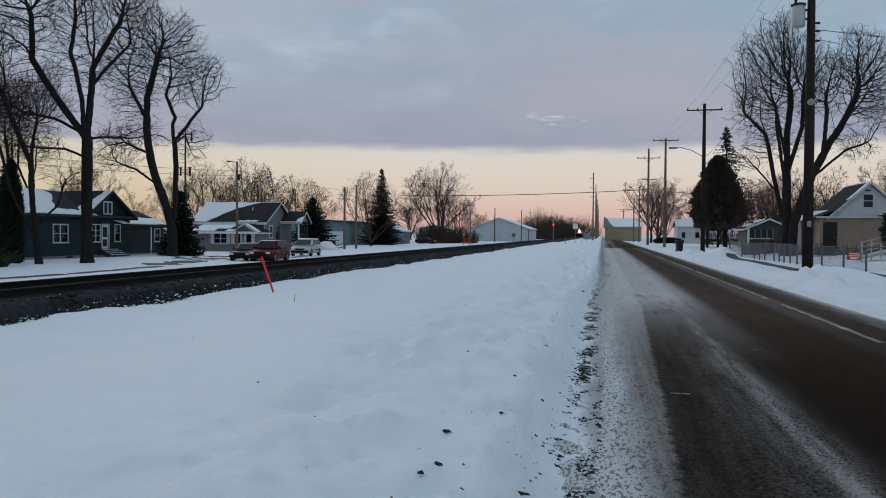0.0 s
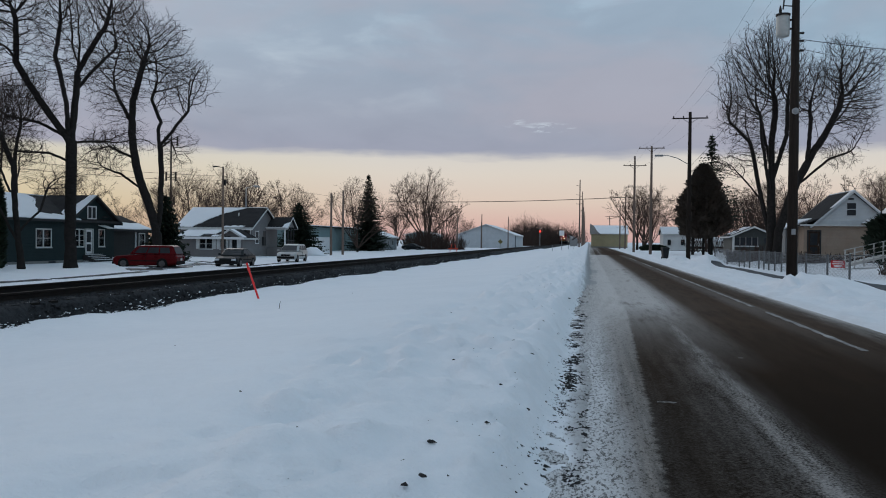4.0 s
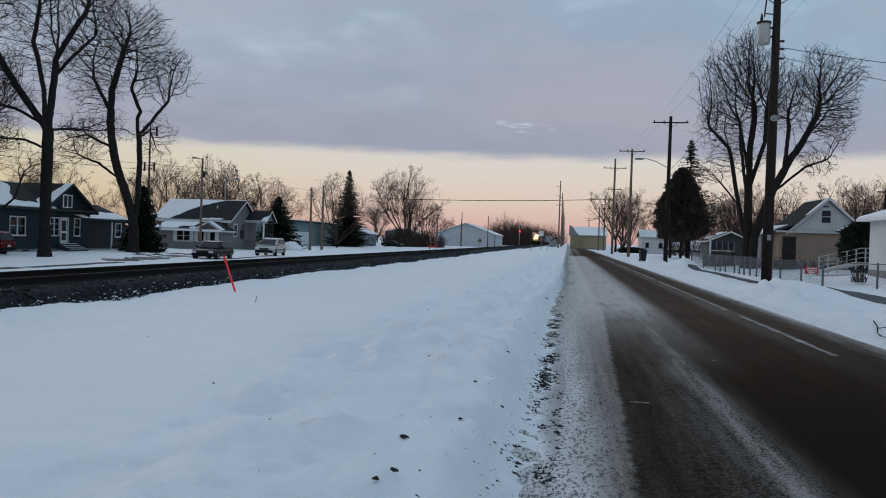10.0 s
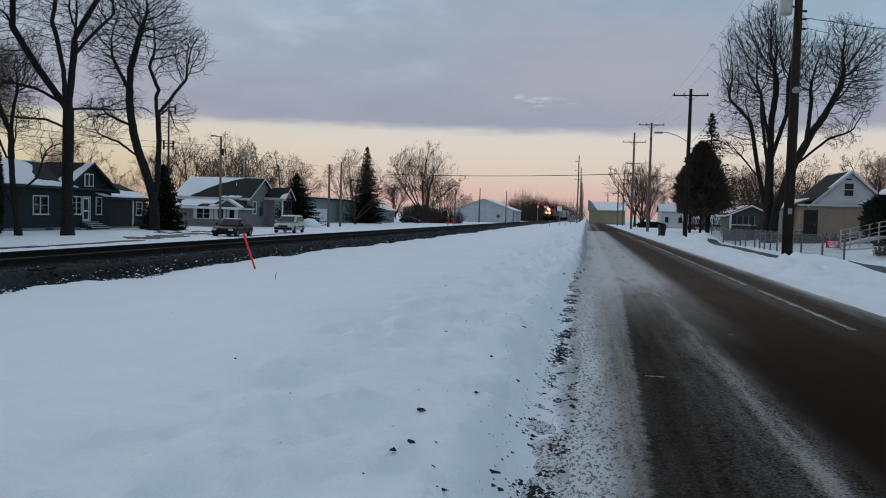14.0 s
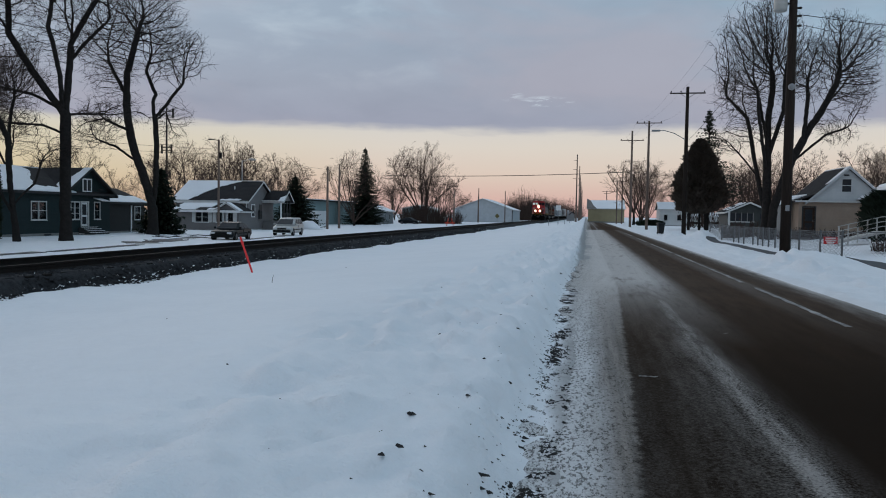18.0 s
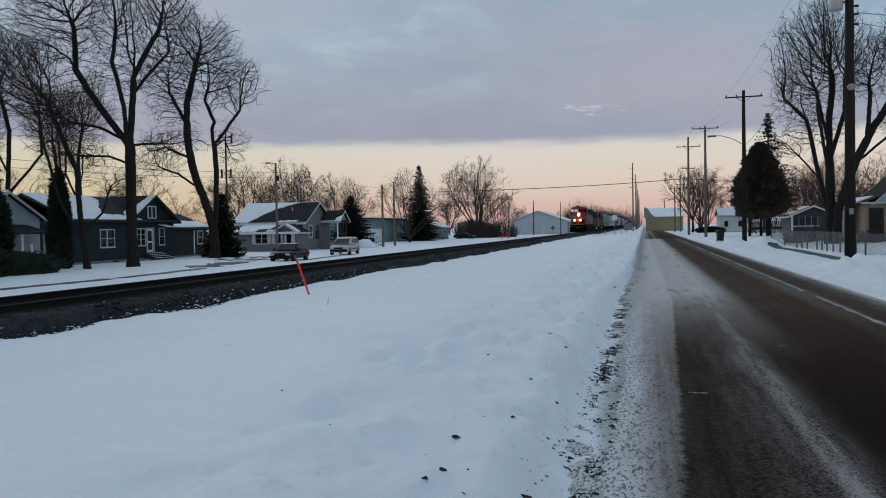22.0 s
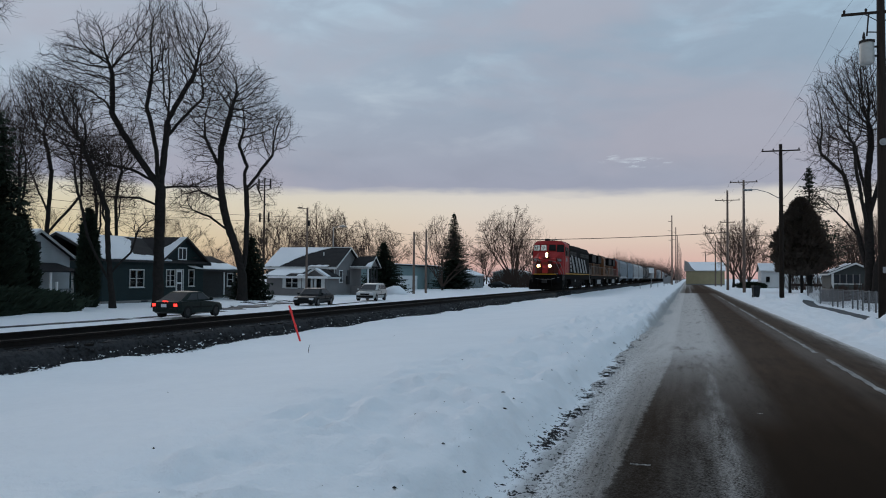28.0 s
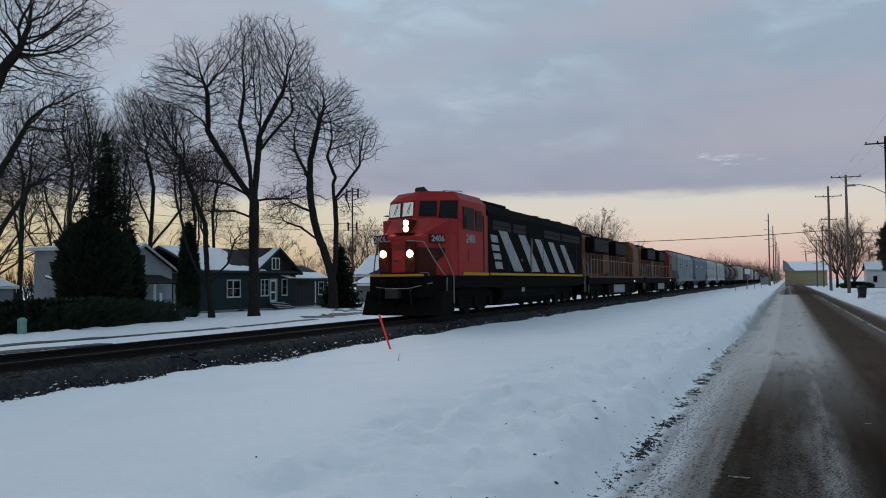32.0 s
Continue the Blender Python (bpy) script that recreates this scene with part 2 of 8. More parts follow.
def road_surface():
    m = bpy.data.materials.new("wet_asphalt")
    m.use_nodes = True
    t = m.node_tree
    b = t.nodes["Principled BSDF"]
    geo = t.nodes.new("ShaderNodeNewGeometry").outputs["Position"]
    sep = t.nodes.new("ShaderNodeSeparateXYZ")
    t.links.new(geo, sep.inputs[0])
    mp = t.nodes.new("ShaderNodeMapping")
    mp.inputs["Scale"].default_value = (1.0, 0.12, 1.0)
    t.links.new(geo, mp.inputs[0])
    mq = t.nodes.new("ShaderNodeMapping")
    mq.inputs["Scale"].default_value = (1.0, 0.42, 1.0)
    t.links.new(geo, mq.inputs[0])
    mp2 = mq.outputs[0]
    streak, fine, big = noise_node(t, mp.outputs[0], 5.0, 6, 0.65), noise_node(t, geo, 60.0, 4, 0.7), noise_node(t, geo, 0.25, 4, 0.6)
    mid = noise_node(t, geo, 9.0, 5, 0.7)
    wob = math_node(t, "MULTIPLY_ADD", noise_node(t, mp.outputs[0], 1.6, 4, 0.6), 0.16, -0.08)
    x = math_node(t, "ADD", sep.outputs[0], wob)
    xs = math_node(t, "MULTIPLY_ADD", x, 1 / 7.0, 1 / 7.0, clamp=True)   # -1..6 m
    g = lambda v: (v, v, v, 1)
    at = lambda v: (v + 1) / 7.0
    # packed slush by the left edge, salt film between the wheel tracks, wet lane, grime by the far bank
    wide = lambda v: ramp_node(t, xs, [(at(p), g(q)) for p, q in v])
    grain = noise_node(t, geo, 42.0, 5, 0.75)
    lines = noise_node(t, comb_x(t, sep.outputs[0], sep.outputs[1]), 9.0, 4, 0.7)
    rough_cut = math_node(t, "MULTIPLY_ADD", mid, 0.22, math_node(t, "MULTIPLY_ADD", grain, 0.2, -0.21))
    drift = math_node(t, "MULTIPLY", math_node(t, "MINIMUM", sep.outputs[1], 19.0), 0.031)
    ux = math_node(t, "SUBTRACT", math_node(t, "MULTIPLY_ADD", wob, 0.35, sep.outputs[0]), drift)
    xr = math_node(t, "ADD", math_node(t, "MULTIPLY_ADD", ux, 1.0, 0.14), math_node(t, "MULTIPLY", rough_cut, 0.9))
    pack = ramp_node(t, xr, [(0.36, g(1.0)), (0.49, g(0.94)), (0.54, g(0.0))])
    salt = math_node(t, "MULTIPLY", wide([(0.7, 0.28), (1.0, 0.34), (1.4, 0.5), (1.56, 0.75), (1.64, 1.4), (1.73, 1.35), (1.82, 0.55), (1.95, 0.14), (2.15, 0.0), (3.6, 0.0), (4.95, 0.12), (5.25, 0.6), (5.45, 1.2), (5.7, 2.0)]),
                     math_node(t, "MULTIPLY_ADD", streak, 1.8, math_node(t, "MULTIPLY_ADD", grain, 3.2, -2.05), clamp=True), clamp=True)
    far = math_node(t, "MULTIPLY", math_node(t, "MULTIPLY_ADD", sep.outputs[1], 0.09, -0.95, clamp=True), wide([(0.5, 1.0), (1.9, 1.0), (2.3, 0.75), (2.6, 0.1), (3.7, 0.05), (4.0, 0.28), (4.45, 0.32), (4.6, 0.08), (5.2, 0.16), (5.45, 0.6), (5.7, 1.2)]))
    far = math_node(t, "MULTIPLY", far, math_node(t, "MULTIPLY_ADD", streak, 1.5, math_node(t, "MULTIPLY_ADD", big, 1.2, -0.3), clamp=True))
    wetter = ramp_node(t, math_node(t, "MULTIPLY_ADD", sep.outputs[1], 0.004, 0.0, clamp=True), [(0.4, g(1.0)), (0.425, g(0.1)), (0.52, g(0.05)), (0.6, g(0.3)), (0.8, g(0.6))])
    far = math_node(t, "MULTIPLY", far, wetter)
    amount = math_node(t, "MAXIMUM", pack, math_node(t, "MULTIPLY", math_node(t, "MAXIMUM", salt, far), 0.85))
    tar = mix_node(t, fine, (0.0105, 0.0068, 0.0044, 1), (0.0235, 0.0152, 0.0098, 1))
    tar = mix_node(t, math_node(t, "MULTIPLY_ADD", big, 1.5, -0.5, clamp=True), tar, (0.013, 0.0085, 0.006, 1))
    # tan put into the lane farther on for sky glow reflected at low angles
    browned = math_node(t, "MULTIPLY", math_node(t, "MULTIPLY_ADD", sep.outputs[1], 0.1, -0.75, clamp=True), math_node(t, "MULTIPLY_ADD", streak, 1.2, math_node(t, "MULTIPLY_ADD", big, 0.8, -0.3), clamp=True))
    tar = mix_node(t, browned, tar, (0.066, 0.04, 0.025, 1))
    slush = mix_node(t, math_node(t, "MULTIPLY_ADD", lines, 1.9, math_node(t, "MULTIPLY_ADD", grain, 1.9, -1.45), clamp=True), (0.07, 0.058, 0.048, 1), (0.27, 0.236, 0.207, 1))
    slush = mix_node(t, math_node(t, "MULTIPLY", wide([(-0.1, 1.6), (0.12, 1.4), (0.26, 0.8), (0.42, 0.25), (0.8, 0.0)]), math_node(t, "MULTIPLY_ADD", streak, 1.6, math_node(t, "MULTIPLY_ADD", grain, 1.8, -0.95), clamp=True)), slush, (0.6, 0.595, 0.6, 1))
    slush = mix_node(t, math_node(t, "MAXIMUM", far, wide([(0.9, 0.0), (1.6, 0.5)])), slush, (0.56, 0.53, 0.51, 1))
    grit = math_node(t, "GREATER_THAN", math_node(t, "MULTIPLY_ADD", wide([(0.0, 0.085), (0.3, 0.05), (0.8, 0.005)]), 1.0, noise_node(t, mp2, 34.0, 4, 0.75)), 0.615)
    slush = mix_node(t, math_node(t, "MULTIPLY", grit, 0.75), slush, (0.05, 0.045, 0.04, 1))
    t.links.new(mix_node(t, amount, tar, slush), b.inputs["Base Color"])
    t.links.new(math_node(t, "MULTIPLY_ADD", amount, 0.2, math_node(t, "MULTIPLY_ADD", big, 0.2, 0.7)), b.inputs["Roughness"])
    b.inputs["Specular IOR Level"].default_value = 0.012
    bp = t.nodes.new("ShaderNodeBump")
    bp.inputs["Strength"].default_value, bp.inputs["Distance"].default_value = 0.5, 0.02
    t.links.new(math_node(t, "MULTIPLY_ADD", amount, 1.0, math_node(t, "MULTIPLY", fine, 0.5)), bp.inputs["Height"])
    t.links.new(bp.outputs[0], b.inputs["Normal"])
    return m


SNOW, FIELD, ROAD = snow_surface("snow"), snow_surface("field_snow", True), road_surface()
BARK = surface("bark", (0.011, 0.01, 0.0095), (0.034, 0.03, 0.028), 4, 0.9, 0, 0.6, 30, 0.3, 0.03)
TWIG = surface("twig_bark", (0.014, 0.011, 0.01), (0.035, 0.027, 0.024), 3, 0.9, 0, 0.0, 20)
REDTWIG = surface("reddish_twig_bark", (0.04, 0.028, 0.024), (0.08, 0.055, 0.045), 3, 0.9, 0, 0.0, 20)
NEEDLE = surface("spruce_needles", (0.012, 0.019, 0.013), (0.034, 0.047, 0.032), 2, 0.85, 0, 0.0, 12, 0.3, spread=0.12)
YEW = surface("evergreen_scales", (0.052, 0.042, 0.034), (0.1, 0.082, 0.067), 2, 0.85, 0, 0.0, 12, 0.3, spread=0.1)
POLE = surface("creosoted_pole", (0.012, 0.009, 0.008), (0.035, 0.027, 0.022), 2, 0.85, 0, 0.5, 40, 0.3, 0.01, 0.15, (6, 6, 0.6))
PALEPOLE = surface("weathered_pole", (0.12, 0.09, 0.075), (0.22, 0.17, 0.145), 2, 0.85, 0, 0.5, 40, 0.3, 0.01, 0.1, (6, 6, 0.6))
STEEL = surface("dull_galvanised_steel", (0.2, 0.21, 0.22), (0.34, 0.35, 0.36), 4, 0.55, 0.5, 0.1, 60)
DARKSTEEL = surface("dark_steel", (0.018, 0.018, 0.02), (0.05, 0.046, 0.044), 3, 0.65, 0.2, 0.2, 40)
WIRE = surface("cable", (0.015, 0.015, 0.016), (0.03, 0.03, 0.03), 1, 0.7, 0, 0.0)
RAIL = surface("worn_rail_steel", (0.01, 0.0085, 0.008), (0.024, 0.019, 0.017), 3, 0.75, 0.1, 0.2, 50)
STONE = surface("ballast_stone", (0.007, 0.0073, 0.0082), (0.055, 0.056, 0.06), 9, 0.9, 0, 0.7, 40, 0.4, 0.02)
TIE = surface("oily_tie_wood", (0.005, 0.0045, 0.0045), (0.014, 0.012, 0.011), 4, 0.9, 0, 0.4, 40, spread=0.2)
ORANGE = surface("fluorescent_stake_paint", (0.78, 0.04, 0.045), (0.9, 0.085, 0.08), 6, 0.5, 0, 0.1)
WHITE = surface("white_paint", (0.68, 0.69, 0.7), (0.82, 0.82, 0.82), 2, 0.55, 0, 0.1, 30, 0.15)
DIM = surface("dark_pane", (0.012, 0.014, 0.018), (0.03, 0.034, 0.04), 1, 0.4, 0, 0.0, 4)
DIM.node_tree.nodes["Principled BSDF"].inputs["Specular IOR Level"].default_value = 0.15
DIM.node_tree.nodes["Principled BSDF"].inputs["Specular IOR Level"].default_value = 0.22
GLASS = glass("window_glass", (0.82, 0.86, 0.86))
ROOFING = surface("asphalt_shingles", (0.016, 0.016, 0.018), (0.045, 0.043, 0.044), 1.2, 0.9, 0, 0.5, 22, 0.35, 0.02)
BRICKISH = surface("foundation_block", (0.16, 0.16, 0.16), (0.28, 0.27, 0.26), 3, 0.9, 0, 0.4)
RUBBER = surface("tyre_rubber", (0.007, 0.007, 0.007), (0.016, 0.016, 0.016), 8, 0.85, 0, 0.2)
RIM = surface("wheel_alloy", (0.07, 0.07, 0.075), (0.14, 0.14, 0.145), 5, 0.4, 0.7, 0.0)
TAIL = glow("tail_lamp", (1.0, 0.03, 0.02), 3.0)
REDLENS = surface("red_lens", (0.2, 0.01, 0.01), (0.3, 0.02, 0.02), 3, 0.2, 0, 0.0)
LENS = surface("clear_lens", (0.5, 0.52, 0.54), (0.7, 0.7, 0.72), 3, 0.15, 0, 0.0)


# ---- mesh tools ----
class Shape:
    """Collects vertices and faces of one mesh."""

    def __init__(self):
        self.v, self.f = [], []

    def add(self, verts, faces):
        n = len(self.v)
        self.v += [tuple(p) for p in verts]
        self.f += [tuple(n + i for i in f) for f in faces]
        return self

    def box(self, x0, x1, y0, y1, z0, z1, c=0.0):
        """A box; with c its four upright edges and its top are chamfered."""
        if c <= 0:
            vs = [(x, y, z) for z in (z0, z1) for y in (y0, y1) for x in (x0, x1)]
            return self.add(vs, [(0, 2, 3, 1), (4, 5, 7, 6), (0, 1, 5, 4), (2, 6, 7, 3), (0, 4, 6, 2), (1, 3, 7, 5)])
        ring = lambda i, z: [(x0 + i + c, y0 + i, z), (x1 - i - c, y0 + i, z), (x1 - i, y0 + i + c, z), (x1 - i, y1 - i - c, z), (x1 - i - c, y1 - i, z), (x0 + i + c, y1 - i, z), (x0 + i, y1 - i - c, z), (x0 + i, y0 + i + c, z)]
        rings = [ring(c * 0.6, z0), ring(0, z0 + c * 0.6), ring(0, z1 - c * 0.6), ring(c * 0.6, z1)]
        return self.loft(rings)

    def loft(self, rings, cap=True, closed=True):
        k = len(rings[0])
        fs = []
        for r in range(len(rings) - 1):
            for i in range(k if closed else k - 1):
                j = (i + 1) % k
                fs.append((r * k + i, r * k + j, (r + 1) * k + j, (r + 1) * k + i))
        if cap:
            fs += [tuple(range(k))[::-1], tuple(range((len(rings) - 1) * k, len(rings) * k))]
        return self.add([p for r in rings for p in r], fs)

    def tube(self, pts, radii, n=6, cap=True):
        """A tapered tube along points."""
        rings, a = [], None
        pts = [Vector(p) for p in pts]
        for i, p in enumerate(pts):
            d = (pts[min(i + 1, len(pts) - 1)] - pts[max(i - 1, 0)]).normalized()
            if a is not None:
                a = a - d * a.dot(d)
            if a is None or a.length < 0.05:
                a = d.cross(Vector((0, 0, 1)) if abs(d.z) < 0.9 else Vector((1, 0, 0)))
            a = a.normalized()
            b = d.cross(a)
            r = radii[i] if isinstance(radii, (list, tuple)) else radii
            rings.append([p + r * (math.cos(6.28318 * k / n) * a + math.sin(6.28318 * k / n) * b) for k in range(n)])
        return self.loft(rings, cap)

    def prism(self, poly, axis, a, b):
        """A polygon in the two other axes, drawn out along axis from a to b."""
        put = {"x": lambda p, s: (s, p[0], p[1]), "y": lambda p, s: (p[0], s, p[1]), "z": lambda p, s: (p[0], p[1], s)}[axis]
        return self.loft([[put(p, a) for p in poly], [put(p, b) for p in poly]])

    def disc(self, c, axis, r, depth, n=16, r2=None):
        d = Vector(axis).normalized() * depth
        return self.tube([Vector(c), Vector(c) + d], [r, r if r2 is None else r2], n)

    def mesh(self, name, smooth=False):
        me = bpy.data.meshes.new(name)
        me.from_pydata(self.v, [], self.f)
        bm = bmesh.new()
        bm.from_mesh(me)
        bmesh.ops.recalc_face_normals(bm, faces=bm.faces)
        bm.to_mesh(me)
        bm.free()
        if smooth:
            me.polygons.foreach_set("use_smooth", [True] * len(me.polygons))
        return me


def part(name, shape, material, parent, label="", bevel=0.0, smooth=False):
    me = shape if isinstance(shape, bpy.types.Mesh) else shape.mesh(name, smooth)
    if not me.materials:
        me.materials.append(material)
    ob = new(name, me)
    ob.parent = parent
    if label:
        tagged(ob, label)
    if bevel:
        md = ob.modifiers.new("edge", "BEVEL")
        md.width, md.segments, md.limit_method = bevel, 2, "ANGLE"
    return ob


def thing(name, label, category, group="", m=None):
    ob = tagged(new(name), label, category, group)
    ob.empty_display_size = 0.2
    if m is not None:
        ob.matrix_basis = m
    return ob


def solo(name, shape, material, label, category, group="", kind="", m=None, bevel=0.0, smooth=False):
    ob = tagged(part(name, shape, material, None, "", bevel, smooth), label, category, group, kind)
    if m is not None:
        ob.matrix_basis = m
    return ob


S = Shape


# ---- ground, road, track ----
TX, TZ = -11.25, 0.6     # track centre, rail head


def smooth(a, b, v):
    k = min(1.0, max(0.0, (v - a) / (b - a)))
    return k * k * (3 - 2 * k)


def verge(y):
    """How far the snowbank has crept over the road's edge."""
    return 0.45 * smooth(18, 40, y)


def height(x, y):
    """The lie of the land under the snow."""
    n1 = noise.noise((x * 0.22, y * 0.16, 0.3))
    n2 = noise.noise((x * 0.9, y * 0.7, 4.1))
    n3 = noise.noise((x * 3.4, y * 2.4, 9.7))
    calm = 1.0 / (1.0 + max(0.0, y - 60) * 0.01)
    z = (0.06 * n1 + 0.025 * n2) * calm
    # lumpy trodden snow by the road
    e = verge(y)
    lump = smooth(-4.2, -1.4, x) * (1 - smooth(-0.6 + e, -0.4 + e, x))
    n4 = noise.noise((x * 7.0, y * 5.0, 2.2))
    if lump > 0:
        trod = noise.noise((x * 1.7, y * 1.1, 6.3))
        z += lump * (0.06 * n2 + 0.17 * max(-0.25, n3) * (0.4 + smooth(-0.1, 0.35, trod)) + 0.08 * abs(n4) + 0.045 * noise.noise((x * 14, y * 10, 5)))
    # the field swells towards the road, then breaks down to its bed
    swell = 0.05 * smooth(-9.2, -8.2, x) + 0.36 * smooth(-8.4, -2.6, x) - 0.11 * smooth(-2.0, -0.7, x)
    z += swell * (1 - 0.25 * smooth(90, 200, y))
    z -= (swell + 0.06) * smooth(-0.72 + e + 0.12 * n2 + 0.05 * n3, -0.26 + e + 0.08 * n2 + 0.05 * n4, x)
    z += 0.03 * n4 * smooth(-0.5 + e, -0.35 + e, x) * (1 - smooth(-0.1 + e, 0.1 + e, x))
    ragged = e + 0.07 * n2 + 0.03 * n4 + 0.03 * noise.noise((x * 3, y * 16, 3))
    bed = smooth(-0.06 + ragged, 0.2 + ragged, x) * (1 - smooth(5.6 + 0.15 * n2, 6.0 + 0.15 * n2 + 0.06 * n4, x))
    z = z * (1 - bed) - 0.12 * bed
    # ploughed bank beyond the road
    bank = smooth(5.65, 7.0, x) * (1 - smooth(7.6, 9.0, x))
    z += 0.06 * smooth(5.55, 5.85, x) * (1 - smooth(8.0, 10.0, x))
    b1 = noise.noise((x * 0.35, y * 0.33, 7.0))
    b2 = noise.noise((x * 1.6, y * 1.3, 2.0))
    b3 = noise.noise((x * 4.0, y * 3.2, 6.0))
    z += bank * (0.04 + 0.16 * max(-0.3, b1) + 0.26 * max(-0.15, b2) + 0.14 * b3) * (1 - 0.6 * smooth(90, 140, y))
    z += 0.12 * smooth(8.0, 13.0, x) + 0.22 * smooth(14.0, 20.0, x) * (1 - smooth(75, 110, y))
    # ploughed piles along the far kerb
    for px, py, h, wx, wy in ((8.6, 31.5, 0.42, 1.3, 2.4), (8.0, 43.5, 0.1, 0.7, 1.6), (9.2, 64.0, 0.75, 1.2, 2.2), (7.9, 70.5, 0.45, 0.9, 2.0), (7.6, 54.0, 0.14, 0.7, 2.4), (8.6, 84.0, 0.4, 1.0, 3.0), (7.6, 27.5, 0.22, 0.9, 2.2)):
        if abs(x - px) < 4 and abs(y - py) < 8:
            z += h * (1 + 0.35 * b2 + 0.2 * b3) * math.exp(-((x - px) / wx) ** 2 - ((y - py) / wy) ** 2)
    # drift in the front yard behind the fence corner
    z += 0.45 * math.exp(-((x - 15.2) / 1.6) ** 2 - ((y - 43.5) / 1.5) ** 2)
    z += 0.3 * math.exp(-((x - 9.8) / 1.1) ** 2 - ((y - 34.0) / 2.2) ** 2)
    # under the track bed and down to the street on the other side
    z -= 0.1 * smooth(-9.6, -10.2, x)
    # snow drifted against the ballast
    if -12 < x < -7 and y < 160:
        z += (0.15 + 0.05 * noise.noise((3, y * 0.35, 1)) + 0.03 * noise.noise((x * 2, y * 1.6, 1))) * smooth(-8.0, -9.7, x)
    z -= 0.36 * smooth(-14.0, -17.0, x)
    kerbside = math.exp(-((x + 20.2) / 1.0) ** 2) * 0.16 + math.exp(-((x + 31.2) / 1.4) ** 2) * 0.05
    z += kerbside * (1 + 0.8 * b2) * calm
    if -40 < x < -27:
        z += 0.12 * max(0, b2 + 0.15 * b3) * smooth(-27, -29.5, x) * calm
    return z


def axis(*runs):
    """Grid lines: runs of (start, end, step)."""
    out = []
    for a, b, s in runs:
        n = max(1, round((b - a) / s))
        out += [a + (b - a) * i / n for i in range(n)]
    return out + [runs[-1][1]]


def build_ground():
    xs = axis((-3200, -400, 400), (-400, -80, 40), (-80, -40, 4), (-40, -14, 0.55), (-14, -10.4, 0.6), (-10.4, -9.0, 0.1), (-9.0, -6, 0.4), (-6, -2.6, 0.2), (-2.6, -0.6, 0.08), (-0.6, 0.3, 0.04), (0.3, 1.0, 0.1), (1.0, 4.8, 0.95), (4.8, 11, 0.15), (11, 22, 0.5), (22, 80, 4), (80, 400, 40), (400, 3200, 400))
    ys = axis((-400, -40, 40), (-40, 0, 4), (0, 2, 0.5), (2, 14, 0.11), (14, 30, 0.25), (30, 70, 0.5), (70, 160, 1.5), (160, 400, 12), (400, 1000, 60), (1000, 4200, 400))
    v = [(x, y, height(x, y)) for y in ys for x in xs]
    w = len(xs)
    f = [(j * w + i, j * w + i + 1, (j + 1) * w + i + 1, (j + 1) * w + i) for j in range(len(ys) - 1) for i in range(w - 1)]
    s = S().add(v, f)
    me = bpy.data.meshes.new("ground")
    me.from_pydata(s.v, [], s.f)
    me.polygons.foreach_set("use_smooth", [True] * len(me.polygons))
    solo("ground", me, FIELD, "wide snow-covered ground, trodden and gritty beside the road", "ground", kind="structure")


build_ground()


def build_road():
    ys = axis((-60, 0, 10), (0, 24, 0.08), (24, 60, 0.5), (60, 120, 5), (120, 420, 50))
    prof = [(-0.7, -0.2), (-0.6, -0.07), (0.35, -0.045), (2.85, -0.015), (5.3, -0.05), (6.2, -0.085), (6.2, -0.3), (-0.7, -0.3)]
    s = S().loft([[(x + (0.07 * noise.noise((0, y * 2.3, 1)) + 0.05 * noise.noise((0, y * 7, 4)) if x < -0.2 else 0), y, z) for x, z in prof] for y in ys])
    solo("road", s, ROAD, "wet brown asphalt road with slush and salt film", "road", kind="structure")
    # worn broken line
    marks = thing("road_markings", "worn white broken line on wet asphalt", "road marking", "")
    tagged(marks, kind="structure")
    for k, (a, b) in enumerate(((5.0, 10.0), (13.4, 20.4), (22.0, 38.0), (39.5, 52.0), (56.0, 66.0), (74, 86))):
        n = int((b - a) / 0.35)
        left = [(4.32 + random.uniform(-0.025, 0.025), a + (b - a) * i / n) for i in range(n + 1)]
        right = [(4.42 + random.uniform(-0.025, 0.025), a + (b - a) * i / n) for i in range(n + 1)]
        m = S().prism(left + right[::-1], "z", -0.034, -0.026)
        part("paint_stripe", m, surface("worn_line_paint", (0.04, 0.034, 0.03), (0.46, 0.44, 0.42), 1.2, 0.7, 0, 0.2, 26, 0.5) if k == 0 else bpy.data.materials["worn_line_paint"], marks)


build_road()


def paint_flecks():
    marks = bpy.data.objects["road_markings"]
    for x0, x1, y0, y1 in ((0.74, 0.94, 8.52, 8.535), (2.78, 2.95, 9.46, 9.5), (2.2, 2.3, 12.0, 12.03)):
        n = 6
        lower = [(x0 + (x1 - x0) * k / n, y0 + 0.02 * math.sin(k * 2.3)) for k in range(n + 1)]
        upper = [(x0 + (x1 - x0) * k / n, y1 + 0.015 * math.sin(k * 3.1 + 1)) for k in range(n + 1)]
        part("paint_fleck", S().prism(lower + upper[::-1], "z", -0.05, -0.022 if x0 > 2 else -0.03), bpy.data.materials["worn_line_paint"], marks)


paint_flecks()


